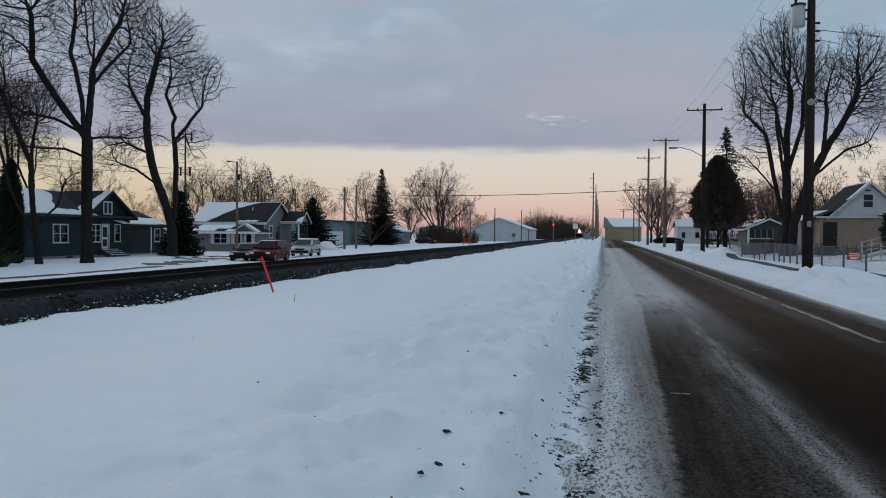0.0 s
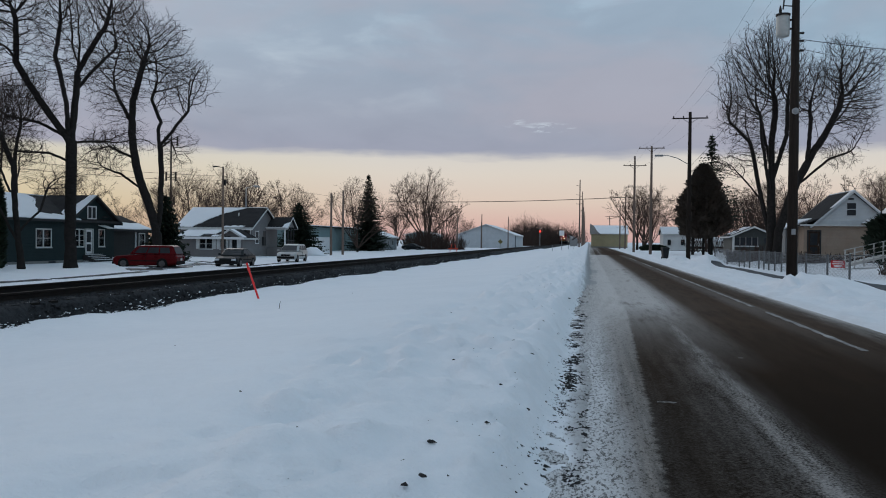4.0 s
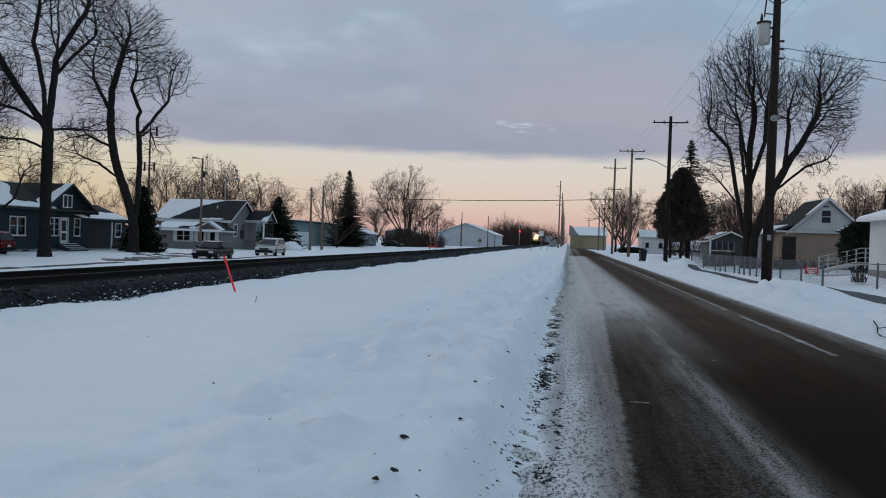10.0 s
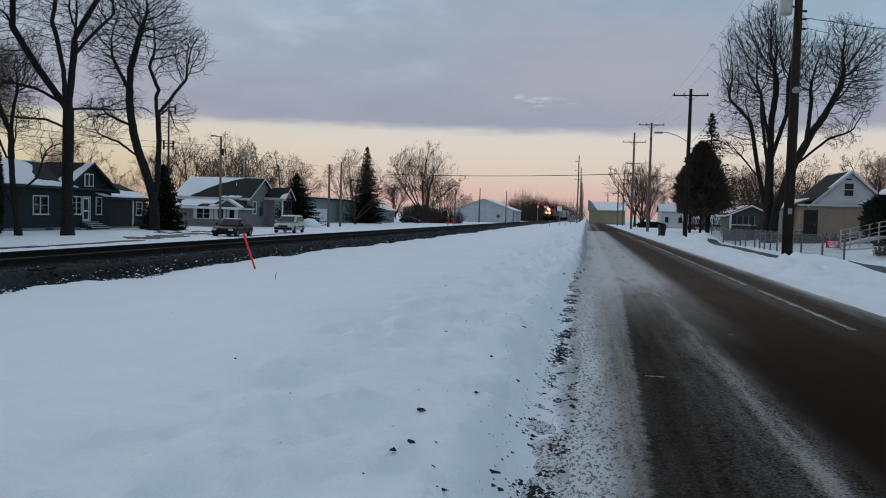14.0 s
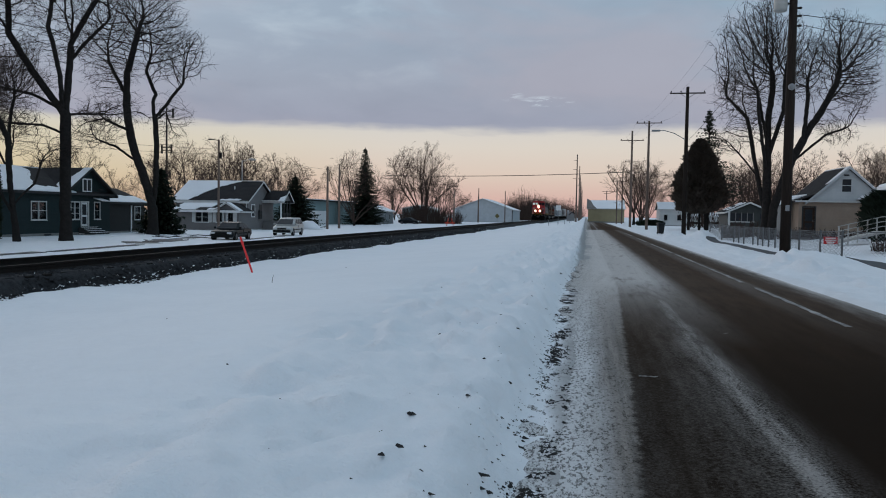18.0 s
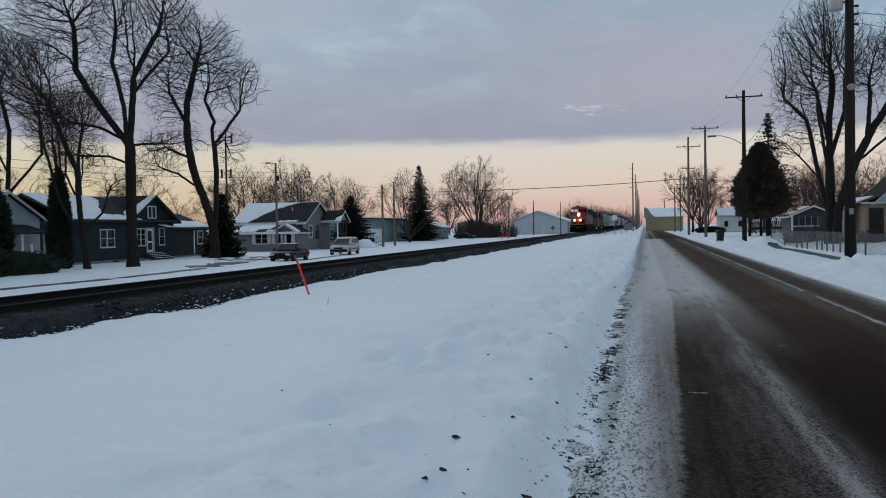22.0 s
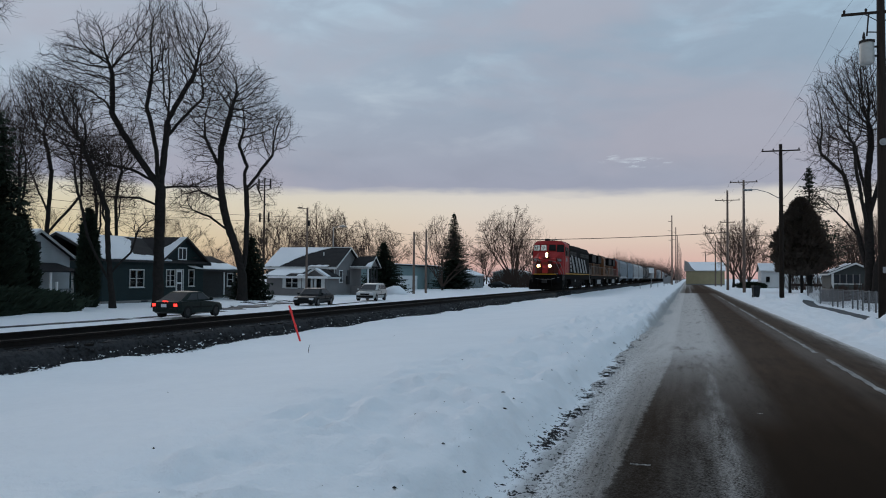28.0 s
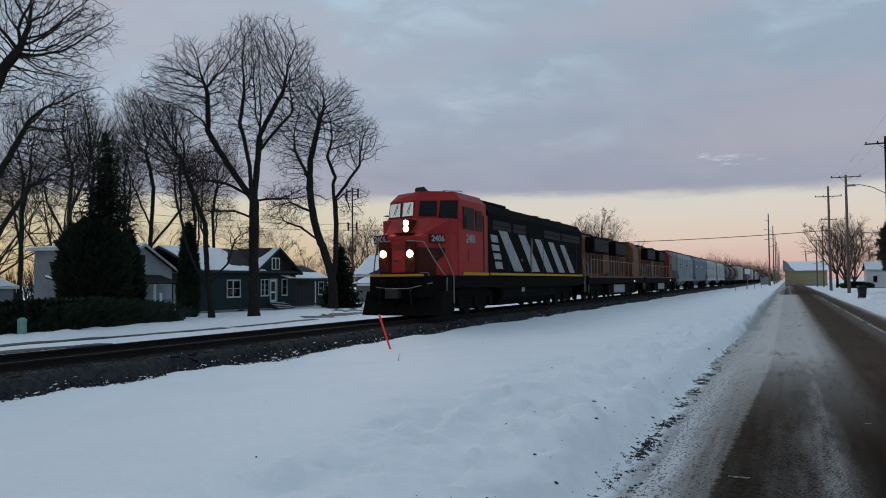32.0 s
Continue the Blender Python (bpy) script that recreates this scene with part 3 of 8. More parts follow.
def build_street():
    """The side street beyond the track: dark ruts and a bare driveway in the snow."""
    wet = surface("bare_wet_street", (0.025, 0.026, 0.029), (0.09, 0.092, 0.1), 1.5, 0.6, 0, 0.3, 20, 0.35)
    z = lambda x, y: height(x, y)
    runs = [("street_rut", -26.2, 16, 33.5, 0.8), ("street_rut", -26.1, 34.2, 42.0, 0.6), ("street_rut", -23.4, 10, 23, 0.8), ("street_rut", -25.2, 55, 62, 0.5)]
    for name, x, a, b, wd in runs:
        ys = axis((a, b, 0.6))
        left = [(x - wd / 2 + random.uniform(-0.05, 0.05), y) for y in ys]
        right = [(x + wd / 2 + random.uniform(-0.05, 0.05), y) for y in ys]
        s = S().loft([[(l[0], l[1], z(*l) - 0.05), (l[0], l[1], z(*l) + 0.03), (r[0], r[1], z(*r) + 0.03), (r[0], r[1], z(*r) - 0.05)] for l, r in zip(left, right)])
        solo(name, s, wet, "dark wheel rut melted through street snow", "road", kind="structure")
    for a, b, c, d in ((-28.9, -26.6, 43.4, 46.2), (-29.6, -27.4, 46.8, 51.5), (-33.5, -28.0, 55.0, 57.2), (-34.0, -28.6, 58.6, 60.2), (-31.5, -28.2, 52.4, 53.2)):
        pts = []
        for k in range(28):
            t = 6.28318 * k / 28
            pts.append(((a + b) / 2 + (b - a) / 2 * math.cos(t) * random.uniform(0.8, 1.1), (c + d) / 2 + (d - c) / 2 * math.sin(t) * random.uniform(0.7, 1.2)))
        s = S().loft([[(x, y, z(x, y) - 0.04) for x, y in pts], [(x, y, z(x, y) + 0.03) for x, y in pts]])
        solo("driveway_patch", s, wet, "bare asphalt patch of a snowy driveway", "driveway", kind="structure")


build_street()


def build_track():
    bed = thing("track_bed", "dark ballasted railway track bed dusted with snow", "railway track")
    tagged(bed, kind="structure")
    ys = axis((-120, 0, 20), (0, 50, 0.4), (50, 120, 2), (120, 1200, 60))
    prof = [(-14.6, -0.35), (-13.9, 0.36), (-13.0, 0.43), (-9.98, 0.43), (-9.88, 0.37), (-9.7, 0.17), (-9.5, -0.02), (-9.4, -0.3)]
    rings = []
    for y in ys:
        rings.append([(x + 0.07 * noise.noise((x, y * 0.9, 1)), y, z + 0.03 * noise.noise((x * 2, y * 1.7, 5)) + 0.01) for x, z in prof])
    part("ballast", S().loft(rings), STONE, bed, "grey crushed-stone ballast shoulder")
    near = [S() for _ in range(2)]
    for side, x in ((0, TX - 0.7525), (1, TX + 0.7525)):
        pr = [(-0.07, 0), (0.07, 0), (0.06, 0.02), (0.012, 0.04), (0.012, 0.12), (0.036, 0.13), (0.036, 0.165), (-0.036, 0.165), (-0.036, 0.13), (-0.012, 0.12), (-0.012, 0.04), (-0.06, 0.02)]
        s = S().loft([[(x + a, y, TZ - 0.165 + b) for a, b in pr] for y in (-120, 1200)])
        part("rail", s, RAIL, bed, "brown running rail with a worn head")
    tie = S().box(-1.3, 1.3, -0.115, 0.115, -0.1, 0.0, 0.012).mesh("tie")
    for k in range(300):
        t = part("tie", tie, TIE, bed)
        t.location = (TX + 0.02 * math.sin(k * 7.1), -4 + 0.5 * k, TZ - 0.163)
        t.rotation_euler = (0, 0, 0.012 * math.sin(k * 3.7))
    # loose stones along the near shoulder
    rnd = random.Random(5)
    rocks, flakes = S(), S()
    for k in range(20000):
        y = 4 + 76 * rnd.random() ** 1.7
        x = rnd.choice((rnd.uniform(-10.6, -9.3), rnd.gauss(-9.65, 0.17)))
        top = np.interp(x, [-10.0, -9.88, -9.7, -9.5, -9.2], [0.43, 0.36, 0.18, 0.1, -0.1])
        r = rnd.uniform(0.012, 0.03) if rnd.random() < 0.75 else rnd.uniform(0.03, 0.055)
        sh = S()
        o = [Vector((math.cos(a), math.sin(a), 0)) * r * rnd.uniform(0.8, 1.4) for a in (0, 1.3, 2.6, 3.9, 5.1)]
        ring = [(x + p.x, y + p.y, top + rnd.uniform(-0.01, 0.02)) for p in o]
        apex = (x + rnd.uniform(-0.02, 0.02), y, top + r * rnd.uniform(0.7, 1.4))
        sh = rocks
        if rnd.random() < (0.13 if x > -9.8 else 0.025):
            sh = flakes
            ring = [(x + 0.6 * p.x, y + 1.3 * p.y, q[2]) for p, q in zip(o, ring)]
            apex = (apex[0], apex[1], top + 0.02)
        sh.add(ring + [apex], [(i, (i + 1) % 5, 5) for i in range(5)])
    for name, sh, mt, lb in (("ballast_stones", rocks, STONE, "loose crushed stones"), ("snow_crumbs", flakes, SNOW, "snow caught between the stones")):
        me = bpy.data.meshes.new(name)
        me.from_pydata(sh.v, [], sh.f)
        tagged(part(name, me, mt, bed, lb), kind="stuff")


build_track()


# ---- trees ----
def raw(name, s):
    me = bpy.data.meshes.new(name)
    me.from_pydata(s.v, [], s.f)
    return me


def colony(seed, lines, lobes, count, step, reach, kill, up=0.1, jit=0.17):
    """Lets wood grow from guide limbs towards points scattered in the crown's lobes.
    lines: guide limbs, each a run of (x, y, z); lobes: (x, y, z, rx, ry, rz, weight)."""
    rng = np.random.default_rng(seed)
    P, parent = [], []
    for line in lines:
        pts = [np.array(p, float) for p in line]
        if not P:
            P.append(pts[0])
            parent.append(-1)
            last = 0
        else:
            last = int(np.argmin(((np.array(P) - pts[0]) ** 2).sum(1)))
        run, wob = [P[last]] + pts[1:], np.zeros(3)
        for a, b in zip(run[:-1], run[1:]):
            m = max(1, int(np.linalg.norm(b - a) / step))
            for k in range(1, m + 1):
                wob = wob * 0.8 + rng.normal(0, step * 0.07, 3)
                P.append(a + (b - a) * k / m + wob)
                parent.append(last)
                last = len(P) - 1
    w = np.array([q[6] for q in lobes], float)
    pick = rng.choice(len(lobes), count, p=w / w.sum())
    v = rng.normal(0, 1, (count, 3))
    v *= (rng.random(count) ** (1 / 3.2) * (1 + 0.17 * rng.normal(0, 1, count)) / np.linalg.norm(v, axis=1))[:, None]
    L = np.array(lobes, float)[pick]
    A = L[:, :3] + v * L[:, 3:6]
    N = np.array(P)
    d2 = ((A[:, None, :] - N[None, :, :]) ** 2).sum(2)
    near, dist = d2.argmin(1), d2.min(1)
    born = {}
    for it in range(160):
        live = dist < reach * reach
        if not live.any():
            reach *= 1.5
            if reach > 12:
                break
            continue
        pull = {}
        for ai in np.nonzero(live)[0]:
            q = A[ai] - N[near[ai]]
            q = q / (np.linalg.norm(q) + 1e-6)
            k = int(near[ai])
            pull[k] = pull[k] + q if k in pull else q
        fresh = []
        for k, q in pull.items():
            q = q / (np.linalg.norm(q) + 1e-6)
            if parent[k] >= 0:
                own = N[k] - N[parent[k]]
                q = q + 0.8 * own / (np.linalg.norm(own) + 1e-6)
            q = q + rng.normal(0, jit, 3) + (0, 0, up)
            if born.get(k, 0) > 2:
                continue
            born[k] = born.get(k, 0) + 1
            fresh.append(N[k] + q / np.linalg.norm(q) * step)
            parent.append(k)
        if not fresh:
            break
        base = len(N)
        fresh = np.array(fresh)
        N = np.vstack([N, fresh])
        d2 = ((A[:, None, :] - fresh[None, :, :]) ** 2).sum(2)
        j, dm = d2.argmin(1), d2.min(1)
        better = dm < dist
        near, dist = np.where(better, base + j, near), np.where(better, dm, dist)
        keep = dist > kill * kill
        A, near, dist = A[keep], near[keep], dist[keep]
        if not len(A) or len(N) > 16000:
            break
    return N, parent


def bare_tree(name, seed, lines, lobes, label="", group="", place=None, twig=None, count=10000, step=0.25, reach=3.2, kill=0.29, tip=0.0105, power=2.15, flare=1.35, base_r=None, spray=1.0, spray_len=(0.3, 0.75), up=0.1, droop=0.0, jit=0.17):
    """A leafless tree: guide limbs, grown branches, fine sprays of twigs."""
    N, parent = colony(seed, lines, lobes, count, step, reach, kill, up, jit)
    rnd = random.Random(seed)
    n = len(N)
    tips = [0.0] * n
    kids = [[] for _ in range(n)]
    for k in range(n - 1, -1, -1):
        if not kids[k]:
            tips[k] = 1.0
        if parent[k] >= 0:
            kids[parent[k]].append(k)
            tips[parent[k]] += tips[k]
    rad = [tip * q ** (1 / power) for q in tips]
    if base_r:
        rad = [r * (base_r / rad[0]) ** (math.log(max(r, tip) / tip) / math.log(rad[0] / tip)) for r in rad]
    stem, wood, twigs = S(), S(), S()
    queue = [(0, -1)]
    while queue:
        k, p = queue.pop()
        chain = ([p] if p >= 0 else []) + [k]
        while kids[k]:
            main = max(kids[k], key=lambda q: tips[q])
            queue += [(q, k) for q in kids[k] if q != main]
            chain.append(main)
            k = main
        rr = [rad[q] for q in chain]
        if p >= 0:
            rr[0] = rr[1]
        top = max(rr)
        pts = [Vector(N[q]) for q in chain]
        if p < 0:
            rr = [r * (1 + (flare - 1) * math.exp(-max(0, q.z) / 0.5)) for r, q in zip(rr, pts)]
        if len(pts) < 2:
            continue
        (stem if p < 0 else wood if top > 0.05 else twigs).tube(pts, rr, 10 if top > 0.15 else 6 if top > 0.05 else 4 if top > 0.025 else 3, cap=p < 0)
    for k in range(1, n):
        if rad[k] > tip * 2.6:
            continue
        own = Vector(N[k] - N[parent[k]]).normalized()
        m = int(spray + rnd.random())
        for _ in range(m):
            d = (own + Vector((rnd.gauss(0, 0.45), rnd.gauss(0, 0.45), rnd.gauss(0, 0.4) + 0.15 - droop))).normalized()
            a = Vector(N[k])
            b = a + d * rnd.uniform(*spray_len)
            twigs.tube([a, b], [tip * 0.75, tip * 0.4], 3, False)
    t = thing(name, label, "tree", group, place)
    part("trunk", raw("trunk", stem), BARK, t).data.polygons.foreach_set("use_smooth", [True] * len(stem.f))
    part("limb", raw("limb", wood), BARK, t)
    part("crown", raw("crown", twigs), twig or TWIG, t, "bare fine twigs")
    return t


def cut(run, share):
    """The first part of a guide limb; the rest is left to grow."""
    pts = [Vector(p) for p in run]
    left = share * sum((q - p).length for p, q in zip(pts, pts[1:]))
    out = [pts[0]]
    for p, q in zip(pts, pts[1:]):
        d = (q - p).length
        if d >= left:
            return [tuple(v) for v in out + [p.lerp(q, left / d)]]
        out.append(q)
        left -= d
    return [tuple(v) for v in out]


def across(az, *runs):
    """Guide limbs given as (along, height, depth) in an upright plane that faces the road."""
    c, s = math.cos(radians(az)), math.sin(radians(az))
    return [[(u * c - w * s, u * s + w * c, z) for u, z, w in cut(run, 0.74 if k == 0 else 0.66)] for k, run in enumerate(runs)]


def crown(az, *lobes):
    c, s = math.cos(radians(az)), math.sin(radians(az))
    rnd, out = random.Random(int(az * 7 + len(lobes))), []
    for u, z, w, r, r2, rz, k in lobes:
        out.append((u * c - w * s, u * s + w * c, z, 0.82 * r, 0.82 * r2, 0.84 * rz, k))
        for _ in range(5):
            # tufts that break the outline
            a, e, q = rnd.uniform(0, 6.283), rnd.uniform(-0.3, 1.3), rnd.uniform(0.26, 0.42)
            d = Vector((math.cos(a) * math.cos(e), math.sin(a) * math.cos(e), math.sin(e))) * rnd.uniform(0.72, 0.95)
            out.append((u * c - w * s + d.x * r, u * s + w * c + d.y * r2, z + d.z * rz, q * r, q * r2, q * rz, k * 0.16))
    return out


GZ = -0.38

# the two tall street trees in front of the green house
bare_tree("maple_tree", 11, across(38, [(0, -0.3, 0), (0, 5, 0), (0, 8, 0), (0.3, 11.9, 0.2), (0.5, 14.9, 0.3), (1.2, 17.6, 0.2), (1.3, 20, 0)],
                                   [(-0.1, 8.2, 0), (-1.9, 11, 0.3), (-3.3, 13.5, 0.5), (-4.6, 15.6, 0.2), (-5.6, 17, 0)], [(-3.1, 13.5, 0.5), (-3.3, 16, -0.3), (-4, 18.3, -0.6)],
                                   [(-0.1, 8.6, 0), (-0.3, 10.6, -0.7), (-1.0, 13.7, -1.3), (-0.5, 17.5, -1.4), (-1, 19.8, -1.2)], [(0.3, 12, 0.2), (1.5, 13.6, 0.8), (3, 15.4, 1.2), (4, 16.6, 1.2)],
                                   [(0.1, 8.2, 0), (2.4, 8.6, 0.6), (3.9, 8.3, 1.0)], [(-0.1, 7.1, 0), (-1.3, 7.4, -0.8), (-3.6, 7.3, -1.6)], [(-0.2, 8.6, 0), (-1.9, 9.6, 0.8), (-4.4, 10.1, 1.8), (-5.7, 10, 2.2)],
                                   [(0.2, 10.5, 0.1), (0.6, 13, 2.0), (0.2, 16.5, 3.2)], [(0.4, 13, 0.3), (2.0, 16, -1.5), (2.6, 18.6, -2.2)]),
          crown(38, (-4.4, 16.3, 0, 2.9, 3.2, 3.2, 3), (0.6, 18.6, 0, 4.0, 3.6, 3.3, 5), (-1, 14, 0, 4, 4, 3, 1.6), (2.6, 15.2, 0, 3, 3, 2.4, 1.4), (-4, 10.8, 0.8, 3, 3, 1.8, 1.5), (2.6, 8.6, 0.5, 2.6, 2, 1.1, 0.7), (-2.8, 7.4, -1.2, 2.4, 1.6, 1.0, 0.7)),
          "tall leafless maple with a thick dark trunk beside the street", "street trees", pose(-34.1, 46.15, GZ), base_r=0.37, count=14000)
bare_tree("maple_tree", 23, across(33, [(0, -0.3, 0), (0, 2.2, 0), (-0.5, 4.3, 0), (-1.6, 7.6, 0), (-2.1, 10.8, 0.2), (-2.0, 15, 0.3), (-1.2, 17.1, 0.2), (0.6, 19, 0)],
                                   [(0, 2.4, 0), (0.3, 4.6, 0.1), (0.3, 8.3, 0.2), (0.0, 11.2, 0.2), (1.1, 14.2, 0.4), (2.7, 16, 0.6)],
                                   [(-1.2, 6.0, 0), (-2.9, 7.3, 0.6), (-4.7, 8.1, 1.0), (-6.2, 7.9, 1.2)], [(-1.9, 8.6, 0.1), (-3.8, 9.5, -0.8), (-5.4, 8.9, -1.2)], [(0.1, 9.6, 0.2), (1.1, 10.4, 0.4), (1.6, 9, 0.5), (1.4, 7.6, 0.5)],
                                   [(-2.1, 11.5, 0.2), (-3.4, 14.5, 1.6), (-3.6, 17.5, 2.2)], [(-2.0, 13.5, 0.3), (-1.2, 16.5, -1.8), (-0.6, 19.0, -2.4)], [(0.2, 11.8, 0.2), (-0.5, 14, 1.6), (0.2, 16.5, 2.4)], [(0.3, 10, 0.2), (2.2, 12.6, -0.8), (3.6, 14.2, -1.0)]),
          crown(33, (-0.6, 18.3, 0, 3.6, 3.2, 2.9, 4), (1.8, 15.4, 0, 2.9, 3, 2.6, 2.6), (-3.2, 14.2, 0, 2.8, 3, 3.2, 1.6), (-4.4, 8.6, 0, 2.4, 2, 1.9, 1.6), (1.6, 9.4, 0.3, 1.5, 1.4, 2.0, 0.8)),
          "tall leafless maple with a forked, leaning trunk", "street trees", pose(-36.2, 60.2, GZ), base_r=0.42, count=13500, droop=0.25, up=0.0)
# leaning slim trees by the columnar evergreen
bare_tree("slim_tree", 31, across(42, [(0, -0.3, 0), (-0.3, 3.2, 0), (-0.5, 6.4, 0), (-1.6, 9.4, 0.2), (-2.6, 12.6, 0.3), (-3.4, 14.4, 0)], [(0, 2.1, 0), (1, 3.7, 0.4), (1.5, 5.4, 0.5), (2.6, 6.2, 0.6)],
                                   [(-0.2, 1.5, 0), (-1.6, 4.6, -0.5), (-2.4, 8, -0.8), (-2.6, 10.7, -0.8), (-4.6, 13, -0.8)]),
          crown(42, (-3.8, 12.6, 0, 2.9, 2.6, 3.0, 4), (-1.6, 9, 0, 2.4, 2.2, 2.6, 1.2), (2.0, 5.6, 0.4, 1.8, 1.6, 1.2, 0.6)),
          "slim leafless tree leaning over the yard", "yard trees", pose(-35.3, 43.1, GZ), base_r=0.2, count=6500)
SLIM_A = bare_tree("slim_tree", 32, across(50, [(0, -0.3, 0), (0.2, 7, 0), (0.4, 12, 0), (-0.8, 18, 0.3), (-1.6, 21, 0)], [(0.2, 6, 0), (3.2, 10, 0.5), (3.0, 16.2, 0.6), (1.6, 20, 0.4)], [(0.3, 8, 0), (-1.6, 12, -1), (-2.2, 15, -1.4)]),
          crown(50, (-0.8, 17.6, 0, 3.4, 3.2, 4.4, 4), (2.4, 16, 0, 2.6, 2.6, 4.6, 2.4), (-1.5, 12.5, 0, 2.4, 2.4, 3, 1)),
          "slim leafless tree rising behind the houses", "yard trees", pose(-57.5, 59.5, GZ), base_r=0.24, count=6500)
SLIM_B = bare_tree("slim_tree", 36, across(53, [(0, -0.3, 0), (0.2, 7, 0), (0.4, 13, 0), (0.3, 18.5, 0.2)], [(0.2, 6, 0), (-1.6, 10, 0.6), (-2.2, 14, 0.8)], [(0.3, 9, 0), (1.8, 13, -0.5), (2.2, 16, -0.5)]),
          crown(53, (0.2, 16, 0, 3.4, 3.2, 4.4, 4), (-1.6, 11, 0, 2.6, 2.6, 3, 1.4)),
          "slim leafless tree behind the pale house", "yard trees", pose(-60.1, 51.9, GZ), base_r=0.24, count=6000)
for ob, x, y, rz, k in ((SLIM_A, -63, 57.5, 130, 0.9), (SLIM_B, -54.5, 53.5, 80, 0.8), (SLIM_A, -52.5, 63.5, 220, 0.8), (SLIM_B, -66, 62, 200, 0.95), (SLIM_B, -58, 45.5, 310, 0.85), (SLIM_A, -62, 71, 60, 0.8)):
    copy_thing(ob, pose(x, y, GZ, 0, 0, rz) @ Matrix.Scale(k, 4))
# large spreading tree past the evergreen clump
bare_tree("elm_tree", 41, across(55, [(0, -0.3, 0), (0, 4, 0), (-0.2, 8, 0.3), (-0.6, 13, 0.5), (-0.4, 18, 0.3)], [(0, 3.2, 0), (0.9, 5.2, -0.3), (2, 7.2, -0.6), (3.8, 8.3, -0.8), (5, 8.6, -0.8)], [(-0.1, 6, 0.1), (1, 8.5, 0.3), (2, 10.9, 0.4), (3.2, 13.1, 0.4)],
                                  [(-0.4, 10, 0.4), (0.8, 13.2, 0.2), (1.9, 15.1, 0), (3, 16.6, 0)], [(-0.1, 5, 0), (-2.5, 8.5, 0.5), (-4, 12, 0.8)], [(-0.2, 7, 0.2), (-0.6, 11, -2.4), (-0.2, 14, -3.2)]),
          crown(55, (2.8, 16, 0, 2.8, 3.4, 3.4, 3), (2.8, 11.6, 0, 2.4, 3, 2.4, 2), (3.2, 8.2, -0.5, 2.6, 2.6, 1.8, 1.2), (-2.4, 15.5, 0, 3.6, 3.6, 4, 3), (-3.8, 11, 0.5, 2.6, 2.6, 3, 1)),
          "large spreading leafless elm at the street's edge", "street trees", pose(-35.0, 26.0, GZ), base_r=0.45, count=10000)
# the broad tree by the road poles, and its leaning neighbour
bare_tree("maple_tree", 51, across(-13, [(0, -0.9, 0), (0, 3, 0), (-0.1, 8, 0), (-0.1, 12.1, 0), (0.2, 15.3, 0.2), (-0.4, 20, 0), (-1, 23, 0)], [(0, 1.6, 0), (-0.5, 3.4, 0.2), (-1.4, 7.7, 0.4), (-2.2, 12.2, 0.5), (-3.4, 16.5, 0.3), (-4.6, 19.4, 0)],
                                   [(-0.1, 7.6, 0), (1.3, 12.7, -0.6), (1.4, 17.5, -0.8), (1.0, 21, -0.8)], [(-1.0, 5.9, 0.3), (-2.9, 8.4, 0.2), (-4.6, 9.8, 0)], [(-0.1, 6, 0), (-0.9, 11, -2.2), (-1.4, 16.5, -3.4), (-1.5, 19.5, -3.6)], [(-0.1, 9, 0), (-1.2, 14.5, 2.4), (-1.8, 19, 3.2)], [(-2.2, 12.2, 0.5), (-4, 14.2, 1), (-5.6, 15.6, 1.2)]),
          crown(-13, (-1.8, 19.6, 0, 4.2, 4.4, 4.6, 5), (-2.7, 14.6, 0, 3.3, 4, 4.2, 2.4), (1.2, 17.4, 0, 2.6, 3.4, 4.6, 2), (-4, 9.6, 0, 2, 2, 1.6, 0.5), (-1, 11, 0, 3, 3, 2.4, 0.6)),
          "broad leafless maple with many upright stems", "yard trees", pose(14.55, 66.34, 0.61) @ Matrix.Scale(0.77, 4), base_r=0.5, count=9000, tip=0.0125, up=0.2)
bare_tree("maple_tree", 57, across(-14, [(0, -0.9, 0), (0.2, 2.6, 0), (1.8, 7.5, 0), (3.4, 10.9, 0.2), (5.3, 13.9, 0.3), (5.5, 16.6, 0), (7.6, 18.2, 0)], [(1.7, 7.2, 0), (4.6, 9.9, 0.4), (6.7, 11.7, 0.6)], [(2.8, 9.5, 0.1), (3.1, 14, -0.6), (2.6, 18, -0.8)],
                                   [(1.6, 7, 0), (3.4, 11, 2), (4.6, 15.5, 3)], [(4.2, 12.4, 0.2), (5.6, 15, -1.8), (6.2, 18.5, -2.4)], [(5.4, 11, 0.5), (6.8, 10.8, 0.6), (7.6, 10, 0.6)]),
          crown(-14, (6.4, 18, 0, 3.6, 3.6, 3.8, 4), (7.4, 14.5, 0, 2.1, 3, 3, 1.6), (3.2, 16.5, 0, 2.2, 3, 3.6, 1.6), (5.8, 10.4, 0.3, 2.2, 2.2, 1.6, 0.6)),
          "leafless maple leaning away from the road", "yard trees", pose(14.75, 65.68, 0.61) @ Matrix.Scale(0.77, 4), base_r=0.42, count=7600, tip=0.013, droop=0.1)

